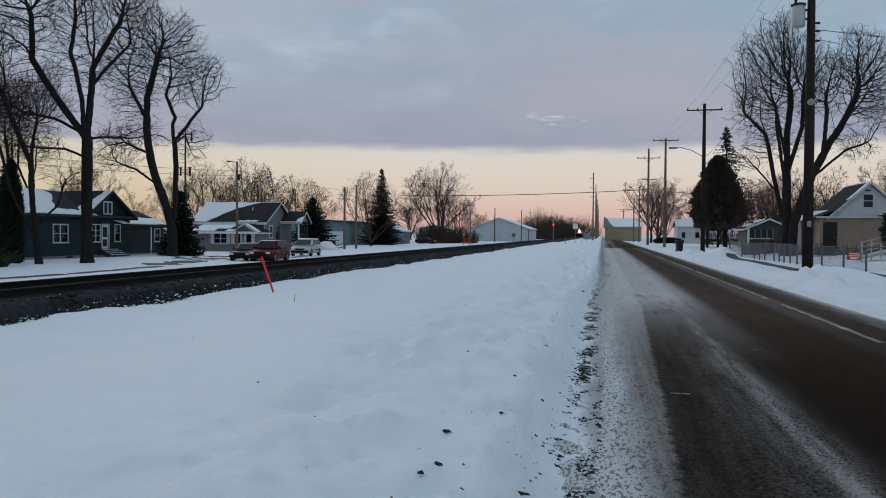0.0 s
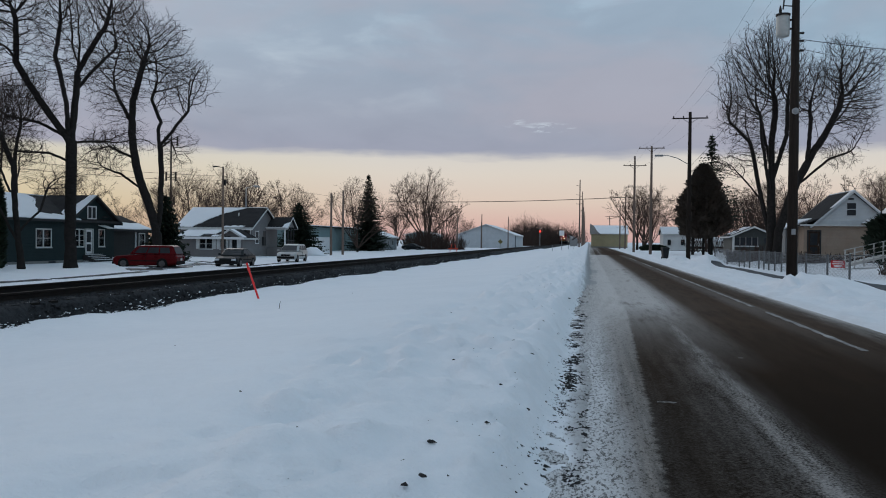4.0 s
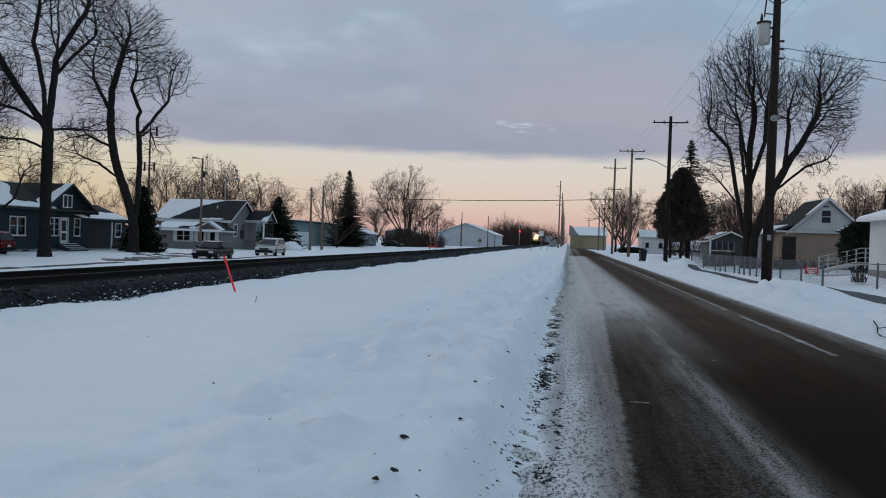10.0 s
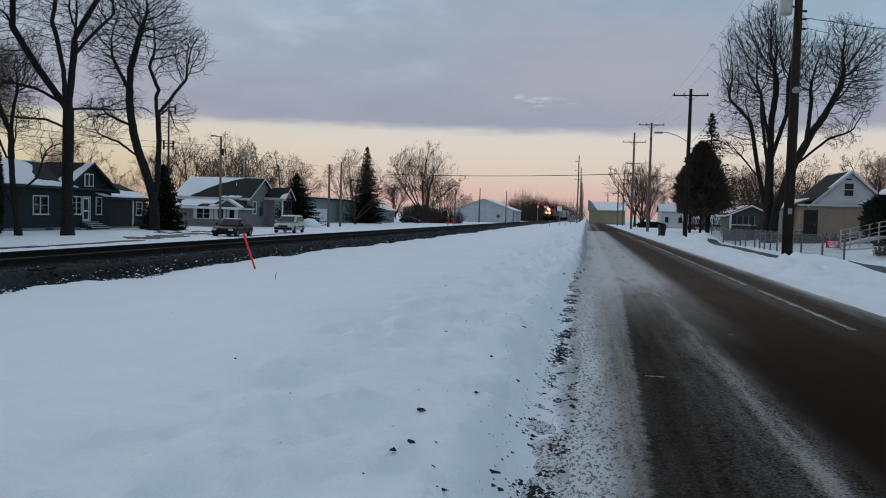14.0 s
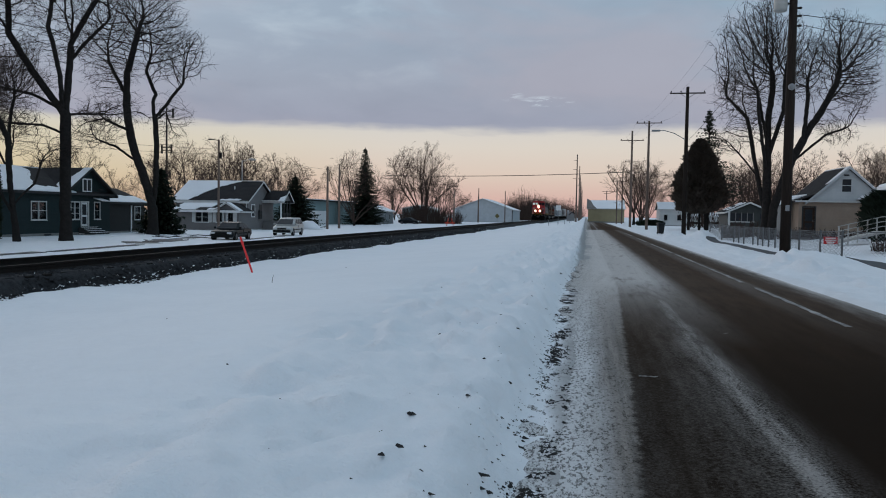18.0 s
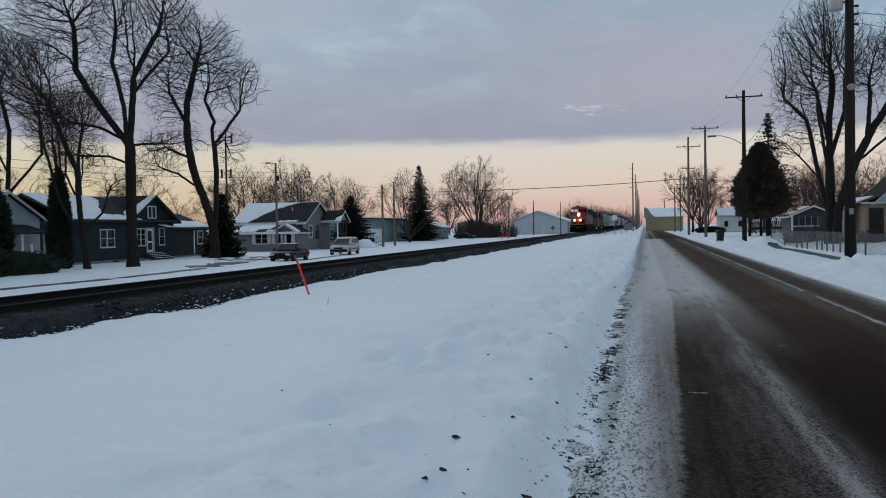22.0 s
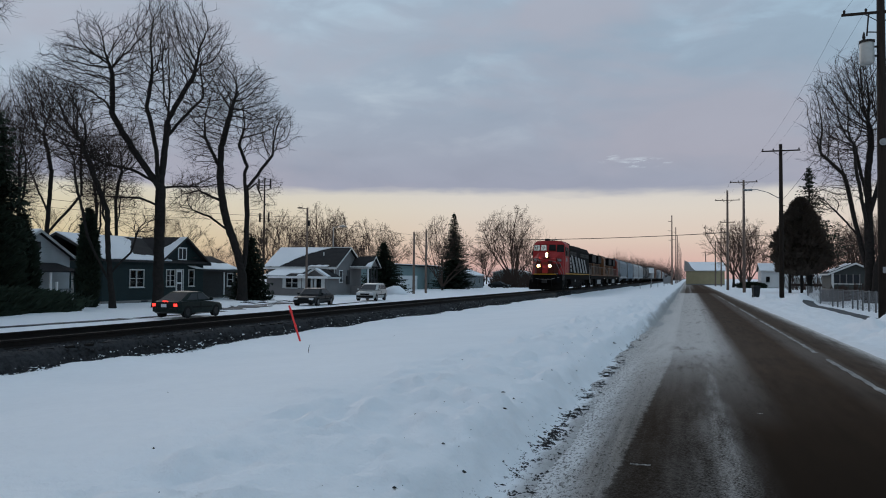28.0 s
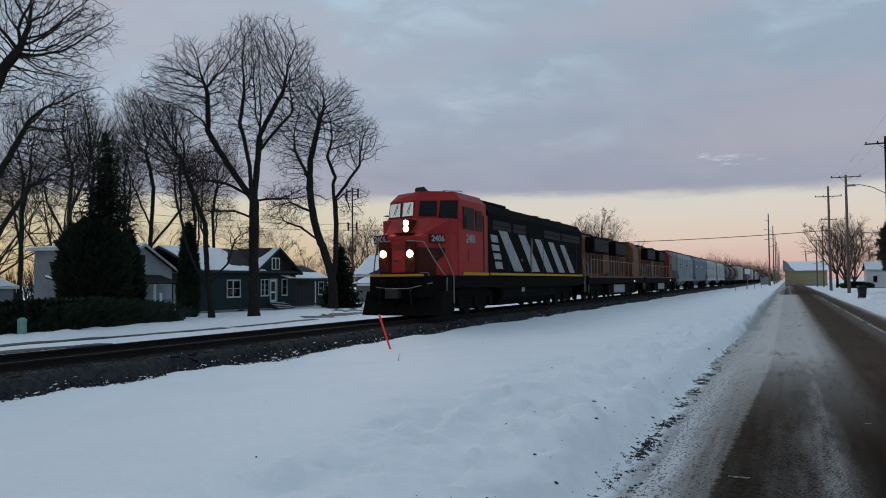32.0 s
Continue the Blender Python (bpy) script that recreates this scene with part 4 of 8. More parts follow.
# middle-distance trees: four built, then copied
def fan_tree(seed, h, w, stems, lo, label, place):
    """A leafless tree of straight forking boughs that fan out to a domed crown."""
    rnd = random.Random(seed)
    stem, wood, twigs = S(), S(), S()
    inside = lambda p: (p.x * p.x + p.y * p.y) / (w * w) + ((p.z - h * 0.5) / (h * 0.52)) ** 2 < 1.0 + rnd.uniform(-0.16, 0.16)

    def bough(p, d, length, r, level):
        pts, n = [p], 4 if level < 2 else 3
        for k in range(n):
            d = (d + Vector((rnd.gauss(0, 0.1), rnd.gauss(0, 0.1), rnd.gauss(0, 0.06) + 0.04))).normalized()
            q = pts[-1] + d * length / n
            pts.append(q)
            if level and not inside(q):
                break
        m = len(pts)
        (wood if level < 2 else twigs).tube(pts, [max(0.007, r * (1 - 0.7 * k / (m - 1))) for k in range(m)], 6 if level < 1 else 4 if level < 2 else 3, False)
        if level > 3:
            return
        for k in range((5, 5, 4, 3)[level]):
            t = rnd.uniform(0.22, 1.0) * (m - 1)
            i = min(m - 2, int(t))
            b = pts[i].lerp(pts[i + 1], t - i)
            side = d.cross(Vector((rnd.gauss(0, 1), rnd.gauss(0, 1), rnd.gauss(0, 1)))).normalized()
            a = rnd.uniform(0.4, 0.95)
            e = d * math.cos(a) + side * math.sin(a)
            bough(b, e.normalized(), length * rnd.uniform(0.4, 0.62), max(0.009, r * 0.42), level + 1)

    top = h * lo
    r0 = 0.016 * h
    stem.tube([(0, 0, -0.3), (0.05, 0, top * 0.5), (0, 0.05, top)], [r0 * 1.3, r0, r0 * 0.9], 8)
    for k in range(stems):
        a, q = 6.283 * k / stems + rnd.uniform(-0.4, 0.4), rnd.uniform(0.2, 0.95) if k else 0.05
        bough(Vector((0, 0, top * rnd.uniform(0.8, 1.0))), Vector((math.cos(a) * q, math.sin(a) * q, 1)).normalized(), (h - top) * rnd.uniform(0.75, 0.95), r0 * 0.6, 0)
    t = thing("yard_tree", label, "tree", "background trees", place)
    part("trunk", raw("trunk", stem), BARK, t)
    part("limb", raw("limb", wood), REDTWIG, t)
    part("crown", raw("crown", twigs), REDTWIG, t, "bare fine twigs")
    return t


KINDS = []
for k, (h, w, n, lo) in enumerate(((10.0, 5.2, 5, 0.22), (11.5, 4.9, 6, 0.16), (8.5, 4.6, 6, 0.1), (13.0, 7.0, 9, 0.06))):
    KINDS.append(fan_tree(70 + k, h, w, n, lo, ("leafless yard tree with a fine rounded crown", "leafless yard tree with upright boughs", "low leafless tree branching near the ground", "broad leafless tree fanning into many upright stems")[k],
                          pose(*((-66, 90), (-70, 118), (-52, 132), (-37.5, 177))[k], -0.5) @ Matrix.Scale((1, 1, 1, 1.32)[k], 4)))
spots = [(0, -55.4, 98, 1.05), (3, -59.6, 110, 0.89), (1, -60.9, 118, 1.01), (3, -54.4, 112, 0.97), (0, -57.7, 124, 1.26), (1, -52.8, 120, 0.92), (3, -54.2, 130, 0.88), (2, -55.1, 140, 1.11), (2, -63.5, 96, 0.82), (2, -63.0, 104, 0.82),
         (0, -74, 98, 1.0), (2, -64, 134, 1.1),
         (3, -37.0, 121, 0.85), (1, -34, 184, 1.0), (3, -33.5, 176, 0.8), (3, -39, 186, 1.2), (3, 12.0, 172, 1.0), (3, 24, 168, 1.0), (2, -48, 190, 1.2), (1, -54, 175, 1.0), (2, -37, 240, 0.9), (0, -43, 262, 0.9), (1, -60, 240, 1.1),
         (1, 10.8, 180, 1.25), (2, 14.6, 188, 1.3), (0, 21, 184, 1.25), (2, 26, 176, 1.3), (1, 31, 190, 1.2), (0, 36, 180, 1.2), (2, 38, 158, 1.1), (0, 44, 140, 1.0), (1, 47, 122, 0.95), (2, 38, 116, 0.85), (1, 34, 102, 0.7), (2, 45, 105, 0.8), (2, 50, 96, 0.85), (0, 40, 84, 0.7), (1, 14.5, 215, 1.2), (2, 18, 240, 1.1),
         (1, 27, 132, 1.0), (3, 31, 140, 0.9), (0, 23.5, 124, 0.9), (2, 28.5, 108, 0.9), (1, 33, 97, 0.9), (0, 37.5, 108, 1.0), (2, 31, 118, 1.15), (1, 42, 112, 1.05), (2, -56, 33, 1.2), (0, -60, 26, 1.2), (1, -64, 42, 0.9), (2, -57, 19, 1.2), (0, -62, 40.6, 1.25), (1, -66, 48, 1.3), (1, -57, 48.6, 1.2), (0, -68, 36, 1.3), (3, -72, 50, 1.1), (2, -63, 33, 1.3), (0, -60, 64, 0.9)]
rnd = random.Random(9)
for k, x, y, s in spots:
    s = s / KINDS[k].scale.x
    copy_thing(KINDS[k], pose(x, y, -0.45 if x < 0 else 0.25, 0, 0, rnd.uniform(0, 360)) @ Matrix.Diagonal((s * rnd.uniform(0.9, 1.1), s * rnd.uniform(0.9, 1.1), s, 1)))


def shrub_mass(name, seed, label, spots_, h, twig=REDTWIG, kind="", category="bush", group=""):
    """Thickets of fine upright stems."""
    rnd = random.Random(seed)
    s = S()
    for cx, cy, w, hh, n in spots_:
        for k in range(n):
            a, q = rnd.uniform(0, 6.283), rnd.random() ** 0.5
            x, y = cx + w * q * math.cos(a), cy + w * q * math.sin(a)
            top = hh * (1.05 - 0.55 * q * q) * rnd.uniform(0.7, 1.05)
            lean = Vector((math.cos(a) * q * 0.35 + rnd.gauss(0, 0.12), math.sin(a) * q * 0.35 + rnd.gauss(0, 0.12), 1))
            p = Vector((x, y, h))
            pts = [p]
            for j in range(3):
                p = p + (lean + Vector((rnd.gauss(0, 0.2), rnd.gauss(0, 0.2), 0))) * top / 3
                pts.append(p.copy())
            s.tube(pts, [0.05, 0.04, 0.03, 0.015], 3, False)
            for j in range(5):
                u = rnd.uniform(0.3, 1.0) * 3
                i = min(2, int(u))
                b = pts[i].lerp(pts[i + 1], u - i)
                s.tube([b, b + Vector((rnd.gauss(0, 0.3), rnd.gauss(0, 0.3), rnd.uniform(0.2, 0.8))) * top * 0.22], [0.025, 0.01], 3, False)
    return solo(name, raw(name, s), twig, label, category, group, kind)


shrub_mass("thicket", 101, "dense reddish-brown leafless thicket round tree trunks", [(-36.0, 168, 4.5, 4.6, 420), (-31.0, 172, 3.5, 4.0, 260)], -0.5)
shrub_mass("far_woods", 102, "far leafless woods beside the railway", [(-29.5 + 0.85 * k + 1.5 * math.sin(k * 2.1), 335 + 16 * k, 6.0, 11.5 + 2.5 * math.sin(k * 1.7), 260) for k in range(14)], -0.5, REDTWIG, "stuff", "woods")
shrub_mass("far_woods", 103, "far pale leafless trees on the horizon", [(-20 + 0.9 * k, 620 + 25 * k, 10, 16 + 5 * math.sin(k * 2.3), 60) for k in range(12)] + [(-300 + 24 * k, 420 + 20 * math.sin(k), 22, 11 + 4 * math.sin(k * 1.3), 110) for k in range(10)] + [(-92 + 3 * math.sin(k * 2.2), 8 + 9 * k, 6, 6 + 2 * math.sin(k * 1.7), 150) for k in range(9)] + [(60 + 26 * k, 330 + 20 * math.sin(k), 20, 12 + 4 * math.sin(k * 1.9), 110) for k in range(11)], -0.5, TWIG, "stuff", "woods")
shrub_mass("yard_scrub", 104, "brown scrub and saplings behind the fenced yard", [(27, 92, 4, 5.5, 90), (33, 95, 5, 6, 110), (24, 98, 3, 5, 60), (11.4, 63.5, 0.7, 1.1, 70), (12.6, 66.5, 0.6, 0.9, 50), (15.6, 63.6, 0.8, 0.9, 60), (16.9, 64.2, 0.7, 1.0, 60), (18.2, 64.9, 0.7, 0.8, 45), (22.6, 64.4, 0.7, 0.9, 55), (13.2, 69.0, 0.9, 1.0, 60), (19.7, 64.8, 0.7, 0.9, 55), (21.2, 64.6, 0.7, 1.0, 55), (14.5, 41.5, 0.35, 0.6, 25), (21.5, 70, 1.6, 1.6, 90), (15.2, 75, 2.0, 1.4, 80), (14.2, 70.5, 1.4, 1.2, 60), (18.5, 74.5, 2, 1.8, 80), (22, 104, 4, 7, 120), (27, 120, 5, 9, 130), (40, 92, 5, 6, 90), (30, 112, 6, 7, 90), (20, 128, 5, 6, 90)], 0.2)


def conifer(name, seed, h, r, label, place, lo=0.06, gappy=0.0, group="conifers", mat=NEEDLE, lump=1.0, taper=0.85):
    """Whorls of drooping boughs, each a spray of needle tufts."""
    rnd = random.Random(seed)
    stem, needles = S(), S()
    stem.tube([(0, 0, -0.3), (0, 0, h * 0.5), (0, 0, h)], [h * 0.02, h * 0.012, 0.02], 8)
    n = int(h * (6 if h < 10 else 5))
    for k in range(n):
        u = lo + (1 - lo) * k / n
        z = h * u
        reach = r * (1 - u) ** taper * (0.86 + 0.14 * math.sin(k * 1.7)) + 0.12
        m = max(7, int(24 * (1 - u) ** 0.6))
        for j in range(m):
            if rnd.random() < gappy:
                continue
            a = 6.283 * (j + rnd.random()) / m
            L = reach * rnd.uniform(0.7 - gappy * 0.7, 1.12 + gappy * 0.2)
            steps = max(2, int(L / 0.3 * lump))
            out, side = Vector((math.cos(a), math.sin(a), 0)), Vector((-math.sin(a), math.cos(a), 0))
            drop = rnd.uniform(0.12, 0.42)
            for q in range(steps):
                d = (q + 0.7) / steps
                c = out * (L * d) + Vector((0, 0, z - drop * L * d + 0.22 * L * d * d))
                w = (0.42 * (1 - 0.5 * d) + 0.14) * min(1.0, 0.4 + reach * 0.4)
                for e in (-1, 1):
                    tip = c + side * (e * w * rnd.uniform(0.7, 1.4)) + out * rnd.uniform(0.05, 0.28) + Vector((0, 0, rnd.uniform(-0.22, 0.02)))
                    needles.add([c - out * 0.12, c + out * 0.16 + Vector((0, 0, 0.05)), tip], [(0, 1, 2)])
                if rnd.random() < 0.8:
                    needles.add([c + side * 0.1, c - side * 0.1, c + out * 0.1 - Vector((0, 0, rnd.uniform(0.2, 0.4)))], [(0, 1, 2)])
            needles.add([out * L * 0.9 + side * 0.06 + Vector((0, 0, z - drop * L * 0.8)), out * L * 0.9 - side * 0.06 + Vector((0, 0, z - drop * L * 0.8)), out * (L * 1.1) + Vector((0, 0, z - drop * L * 0.75))], [(0, 1, 2)])
    needles.add([(0.12, 0, h * 0.965), (-0.12, 0.05, h * 0.965), (0, 0, h * 1.02)], [(0, 1, 2)])
    needles.add([(0, 0.12, h * 0.96), (0.05, -0.12, h * 0.96), (0, 0, h * 1.02)], [(0, 1, 2)])
    t = thing(name, label, "tree", group, place)
    part("trunk", stem, BARK, t)
    part("crown", raw("crown", needles), mat, t)
    return t


def clump_evergreen(name, seed, label, place, profile, n, wide=(1, 1), stems=(), group="evergreens", tuft=0.22, mat=YEW):
    """Dense scale-leaved evergreen: a dark heart with thousands of tufts on an uneven outline. profile: (height, radius)."""
    rnd = random.Random(seed)
    zs, rs = [p[0] for p in profile], [p[1] for p in profile]
    heart, needles = S(), S()
    k = 18
    heart.loft([[(rad * 0.82 * wide[0] * math.cos(6.283 * i / k) * (1 + 0.12 * noise.noise((i * 0.9, z, seed))), rad * 0.82 * wide[1] * math.sin(6.283 * i / k) * (1 + 0.12 * noise.noise((i * 0.9, z, seed))), z) for i in range(k)] for z, rad in profile])
    for _ in range(n):
        z = rnd.uniform(zs[0], zs[-1])
        rad = float(np.interp(z, zs, rs))
        if rnd.random() > 0.25 + rad / max(rs):
            continue
        a = rnd.uniform(0, 6.283)
        lump = 1 + 0.42 * noise.noise((math.cos(a) * 2.6, math.sin(a) * 2.6, z * 1.1 + seed)) + rnd.gauss(0, 0.08)
        c = Vector((rad * lump * wide[0] * math.cos(a), rad * lump * wide[1] * math.sin(a), z))
        o = Vector((math.cos(a), math.sin(a), rnd.uniform(0.2, 1.2))).normalized()
        s = o.cross(Vector((rnd.gauss(0, 1), rnd.gauss(0, 1), rnd.gauss(0, 1)))).normalized()
        q = tuft * rnd.uniform(0.6, 1.5)
        needles.add([c - s * q * 0.4 - o * q * 0.6, c + s * q * 0.4 - o * q * 0.6, c + o * q * 1.1 + s * q * rnd.uniform(-0.4, 0.4)], [(0, 1, 2)])
    t = thing(name, label, "tree", group, place)
    part("heart", heart, mat, t)
    part("crown", raw("crown", needles), mat, t)
    for x, y, r in stems:
        part("trunk", S().tube([(x, y, -0.3), (x, y, zs[0] + 1.0)], [r, r * 0.8], 8), BARK, t)
    return t


conifer("spruce_tree", 201, 14.1, 4.8, "tall dark spruce with a ragged pointed crown", pose(-39.9, 137, -0.5), 0.04, 0.22, taper=0.95)
conifer("spruce_tree", 202, 7.2, 4.2, "dark broad spruce beside the grey house", pose(-39.5, 101.5, -0.5), 0.02, 0.03)
conifer("spruce_tree", 203, 5.8, 2.2, "small dark spruce at the foot of a maple", pose(-37.0, 62.9, GZ), 0.01, 0.02)
conifer("spruce_tree", 204, 11.6, 2.7, "dark spruce with open ragged boughs", pose(-36.2, 34.6, GZ), 0.3, 0.55, lump=0.9, taper=0.55)
conifer("spruce_tree", 205, 16.6, 6.0, "tall ragged spruce rising above the clipped evergreens", pose(16.7, 112.5, 0.1), 0.25, 0.5, lump=0.75)
clump_evergreen("arborvitae", 211, "pair of dense rounded evergreens on bare twin trunks", pose(15.1, 108.5, 0.1), [(2.3, 1.0), (2.8, 3.2), (4.5, 4.0), (6.5, 3.7), (8.6, 2.8), (10.3, 1.9), (11.6, 1.0), (12.2, 0.3)], 30000, (0.72, 0.72), ((-1.3, 0, 0.2), (0.9, 0.2, 0.2), (0.2, 0.9, 0.18)), tuft=0.24)
clump_evergreen("arborvitae", 212, "narrow columnar evergreen, dark and dense", pose(-37.3, 42.95, GZ), [(0, 0.5), (1.2, 0.62), (3.3, 0.6), (4.9, 0.45), (6.0, 0.25), (6.6, 0.05)], 4500, tuft=0.2, mat=NEEDLE)
clump_evergreen("arborvitae", 213, "overgrown dark evergreen mass beside the pale house", pose(-35.9, 33.6, GZ), [(0, 1.8), (1.2, 2.0), (3.2, 2.0), (4.6, 1.8), (5.4, 1.3), (6.1, 0.4)], 14000, (0.7, 1.0), tuft=0.22, mat=NEEDLE)
clump_evergreen("arborvitae", 214, "narrow dark evergreen spire in the clump", pose(-36.2, 36.5, GZ), [(0, 0.8), (2.2, 0.8), (4.0, 0.55), (5.0, 0.25), (5.7, 0.05)], 3000, tuft=0.22, mat=NEEDLE)
clump_evergreen("hedge_bush", 215, "low dark hedge bushes along the street", pose(-33.6, 29.6, GZ - 0.1), [(0, 2.1), (0.7, 2.3), (1.2, 2.0), (1.6, 0.6)], 6000, (0.5, 3.2), tuft=0.22, mat=NEEDLE)
clump_evergreen("hedge_bush", 217, "dark clipped hedge beside the white house", pose(13.4, 166.0, 0.0), [(0, 1.4), (0.5, 1.5), (0.85, 1.2), (1.15, 0.5)], 3000, (1.6, 0.5), tuft=0.24, mat=NEEDLE)
clump_evergreen("yard_bush", 216, "dark round bush beside the white house", pose(21.2, 57.8, 0.35), [(0, 1.2), (1.2, 1.9), (2.6, 1.8), (3.5, 1.1), (4.1, 0.3)], 5000, tuft=0.24, mat=NEEDLE)


# ---- poles, wires, signs ----
def utility_pole(x, y, h, r, label, arms=(), mat=None, zb=0.0, lean=0.0, insul=True):
    t = thing("utility_pole", label, "utility pole", "utility poles", pose(x, y, zb, 0, lean, 0))
    part("shaft", S().tube([(0, 0, -0.3), (0, 0, h * 0.5), (0, 0, h)], [r * 1.15, r, r * 0.75], 12), mat or POLE, t, smooth=True)
    for z, w, braced in arms:
        a = part("crossarm", S().box(-w, w, -0.16, -0.04, z - 0.06, z + 0.06, 0.012), mat or POLE, t)
        if braced:
            for s in (-1, 1):
                part("arm_brace", S().tube([(s * w * 0.42, -0.1, z - 0.04), (0, -0.14, z - 0.55)], 0.022, 5), DARKSTEEL, t)
        if insul:
            for s in (-0.93, -0.38, 0.93):
                part("insulator", S().tube([(s * w, -0.1, z + 0.05), (s * w, -0.1, z + 0.12), (s * w, -0.1, z + 0.2), (s * w, -0.1, z + 0.24)], [0.025, 0.06, 0.065, 0.03], 8), DARKSTEEL, t)
    return t


def sag(a, b, d, n=14):
    a, b = Vector(a), Vector(b)
    return [a.lerp(b, k / n) - Vector((0, 0, d * 4 * (k / n) * (1 - k / n))) for k in range(n + 1)]


def wire(a, b, d, r=0.012, label="thin dark overhead wire"):
    return solo("overhead_wire", S().tube(sag(a, b, d), r, 4, False), WIRE, label, "cable", "overhead wires")


p = utility_pole(10.35, 42.6, 15.8, 0.235, "dark creosoted utility pole with a transformer and crossarm", [(14.85, 1.75, True)], zb=0.05)
t = part("transformer", S().tube([(-0.62, 0, 12.35), (-0.62, 0, 12.45), (-0.62, 0, 13.35), (-0.62, 0, 13.45)], [0.3, 0.33, 0.33, 0.26], 16), surface("transformer_grey", (0.36, 0.37, 0.36), (0.5, 0.5, 0.48), 3, 0.5, 0.2, 0.1), p, "pale grey transformer can", smooth=True)
part("lid", S().tube([(-0.62, 0, 13.42), (-0.62, 0, 13.5), (-0.62, 0, 13.56)], [0.36, 0.36, 0.1], 16), DARKSTEEL, t)
part("bushing", S().tube([(-0.75, 0, 13.5), (-0.75, 0, 13.7), (-0.75, 0, 13.95)], [0.05, 0.08, 0.03], 8), DARKSTEEL, t)
part("bracket", S().box(-0.4, 0, -0.06, 0.06, 12.7, 12.78).box(-0.4, 0, -0.06, 0.06, 13.15, 13.23), DARKSTEEL, p)
part("cutout", S().tube([(-0.55, -0.1, 14.8), (-0.62, 0, 13.75)], 0.04, 6).tube([(-0.15, 0, 13.9), (-0.62, 0, 13.95)], 0.03, 6), DARKSTEEL, p)
for z in (11.6, 12.1, 12.5):
    part("insulator", S().tube([(0.2, 0, z), (0.36, 0, z), (0.42, 0, z)], [0.05, 0.07, 0.05], 8), DARKSTEEL, p)
part("conduit", S().tube([(0.2, -0.14, -0.2), (0.18, -0.12, 8.0)], 0.035, 6), DARKSTEEL, p)
part("meter", S().disc((0.0, -0.2, 8.45), (0, -1, 0), 0.17, 0.1, 18).disc((0, -0.29, 8.45), (0, -1, 0), 0.13, 0.05, 18, 0.08), STEEL, p, "small round metal meter")
part("tag", S().box(-0.1, 0.1, -0.262, -0.245, 2.1, 2.4), STEEL, p, "small metal pole tag")
p = utility_pole(10.0, 82.0, 15.0, 0.2, "dark utility pole with a crossarm and street lamp", [(14.35, 1.75, True)])
part("lamp_arm", S().tube([(0, -0.1, 9.6), (-1.2, -0.1, 10.3), (-2.2, -0.1, 10.6), (-2.7, -0.1, 10.6)], 0.04, 6), STEEL, p)
part("lamp_head", S().loft([[(-2.6 - a, -0.1 + b * math.sin(c), 10.58 + 0.1 * math.cos(c)) for c in [6.283 * i / 8 for i in range(8)]] for a, b in ((0, 0.08), (0.2, 0.16), (0.65, 0.17), (0.85, 0.05))]), STEEL, p, "drooping street lamp head")
for z in (9.0, 8.4):
    part("insulator", S().tube([(0.15, 0, z), (0.32, 0, z)], 0.05, 6), DARKSTEEL, p)
utility_pole(8.55, 112.0, 15.2, 0.18, "weathered pale utility pole with a crossarm", [(14.9, 1.75, True)], PALEPOLE)
utility_pole(7.5, 134.0, 16.2, 0.19, "utility pole with two crossarms and a street lamp", [(14.6, 1.9, True), (11.0, 1.1, False)], PALEPOLE)
utility_pole(7.75, 200.0, 11.0, 0.16, "far weathered utility pole with a crossarm", [(10.7, 1.4, False)], PALEPOLE, insul=False)
utility_pole(9.2, 203.0, 14.2, 0.16, "far weathered utility pole", [(11.8, 1.2, False)], PALEPOLE, insul=False)
utility_pole(7.0, 258.0, 10.2, 0.17, "far leaning utility pole with a double crossarm", [(10.0, 1.4, False), (9.3, 0.9, False)], PALEPOLE, lean=-2, insul=False)
utility_pole(36.0, 96.0, 9.0, 0.14, "far dark utility pole behind houses", [(8.6, 1.0, False)], zb=0.2, insul=False)


def mast(x, y, h, lean=0.0):
    t = thing("transmission_pole", "tall grey transmission pole with short standoff arms", "utility pole", "transmission poles", pose(x, y, 0, 0, lean, 0))
    part("shaft", S().tube([(0, 0, -0.3), (0, 0, h)], [0.21, 0.12], 10), PALEPOLE, t)
    for k in range(3):
        z = h - 1.5 - 2.2 * k
        part("standoff_arm", S().tube([(0, 0, z), (-0.9, 0, z + 0.12)], 0.05, 5), DARKSTEEL, t)
    part("guy_guard", S().box(-0.34, -0.26, -0.05, 0.05, -0.2, 3.2), PALEPOLE, t)


for x, y, h in ((-2.2, 189, 16.6), (-2.0, 238, 16.9), (-2.1, 290, 17.0), (-2.2, 345, 17), (-2.2, 400, 17), (-2.2, 460, 17)):
    mast(x, y, h)

# wires along the right-hand poles
for a, b in (((10.35, 42.5, 15.1), (10.0, 81.9, 14.6)), ((10.0, 81.9, 14.6), (8.55, 111.9, 15.1)), ((8.55, 111.9, 15.1), (7.5, 133.9, 14.8)), ((10.6, 6, 14.6), (10.35, 42.5, 15.1))):
    for dx in (-1.62, -0.66, 1.62):
        wire((a[0] + dx, a[1], a[2]), (b[0] + dx, b[1], b[2]), 0.5, 0.006)
wire((10.75, 42.6, 12.2), (29, 34, 8.4), 0.5, 0.016)
wire((10.75, 42.6, 11.7), (27, 37, 7.6), 0.5, 0.012)
wire((10.4, 42.6, 12.6), (10.0, 82.0, 9.4), 0.4, 0.02)
wire((10.3, 82, 9.0), (22, 88, 5.6), 0.3, 0.012)
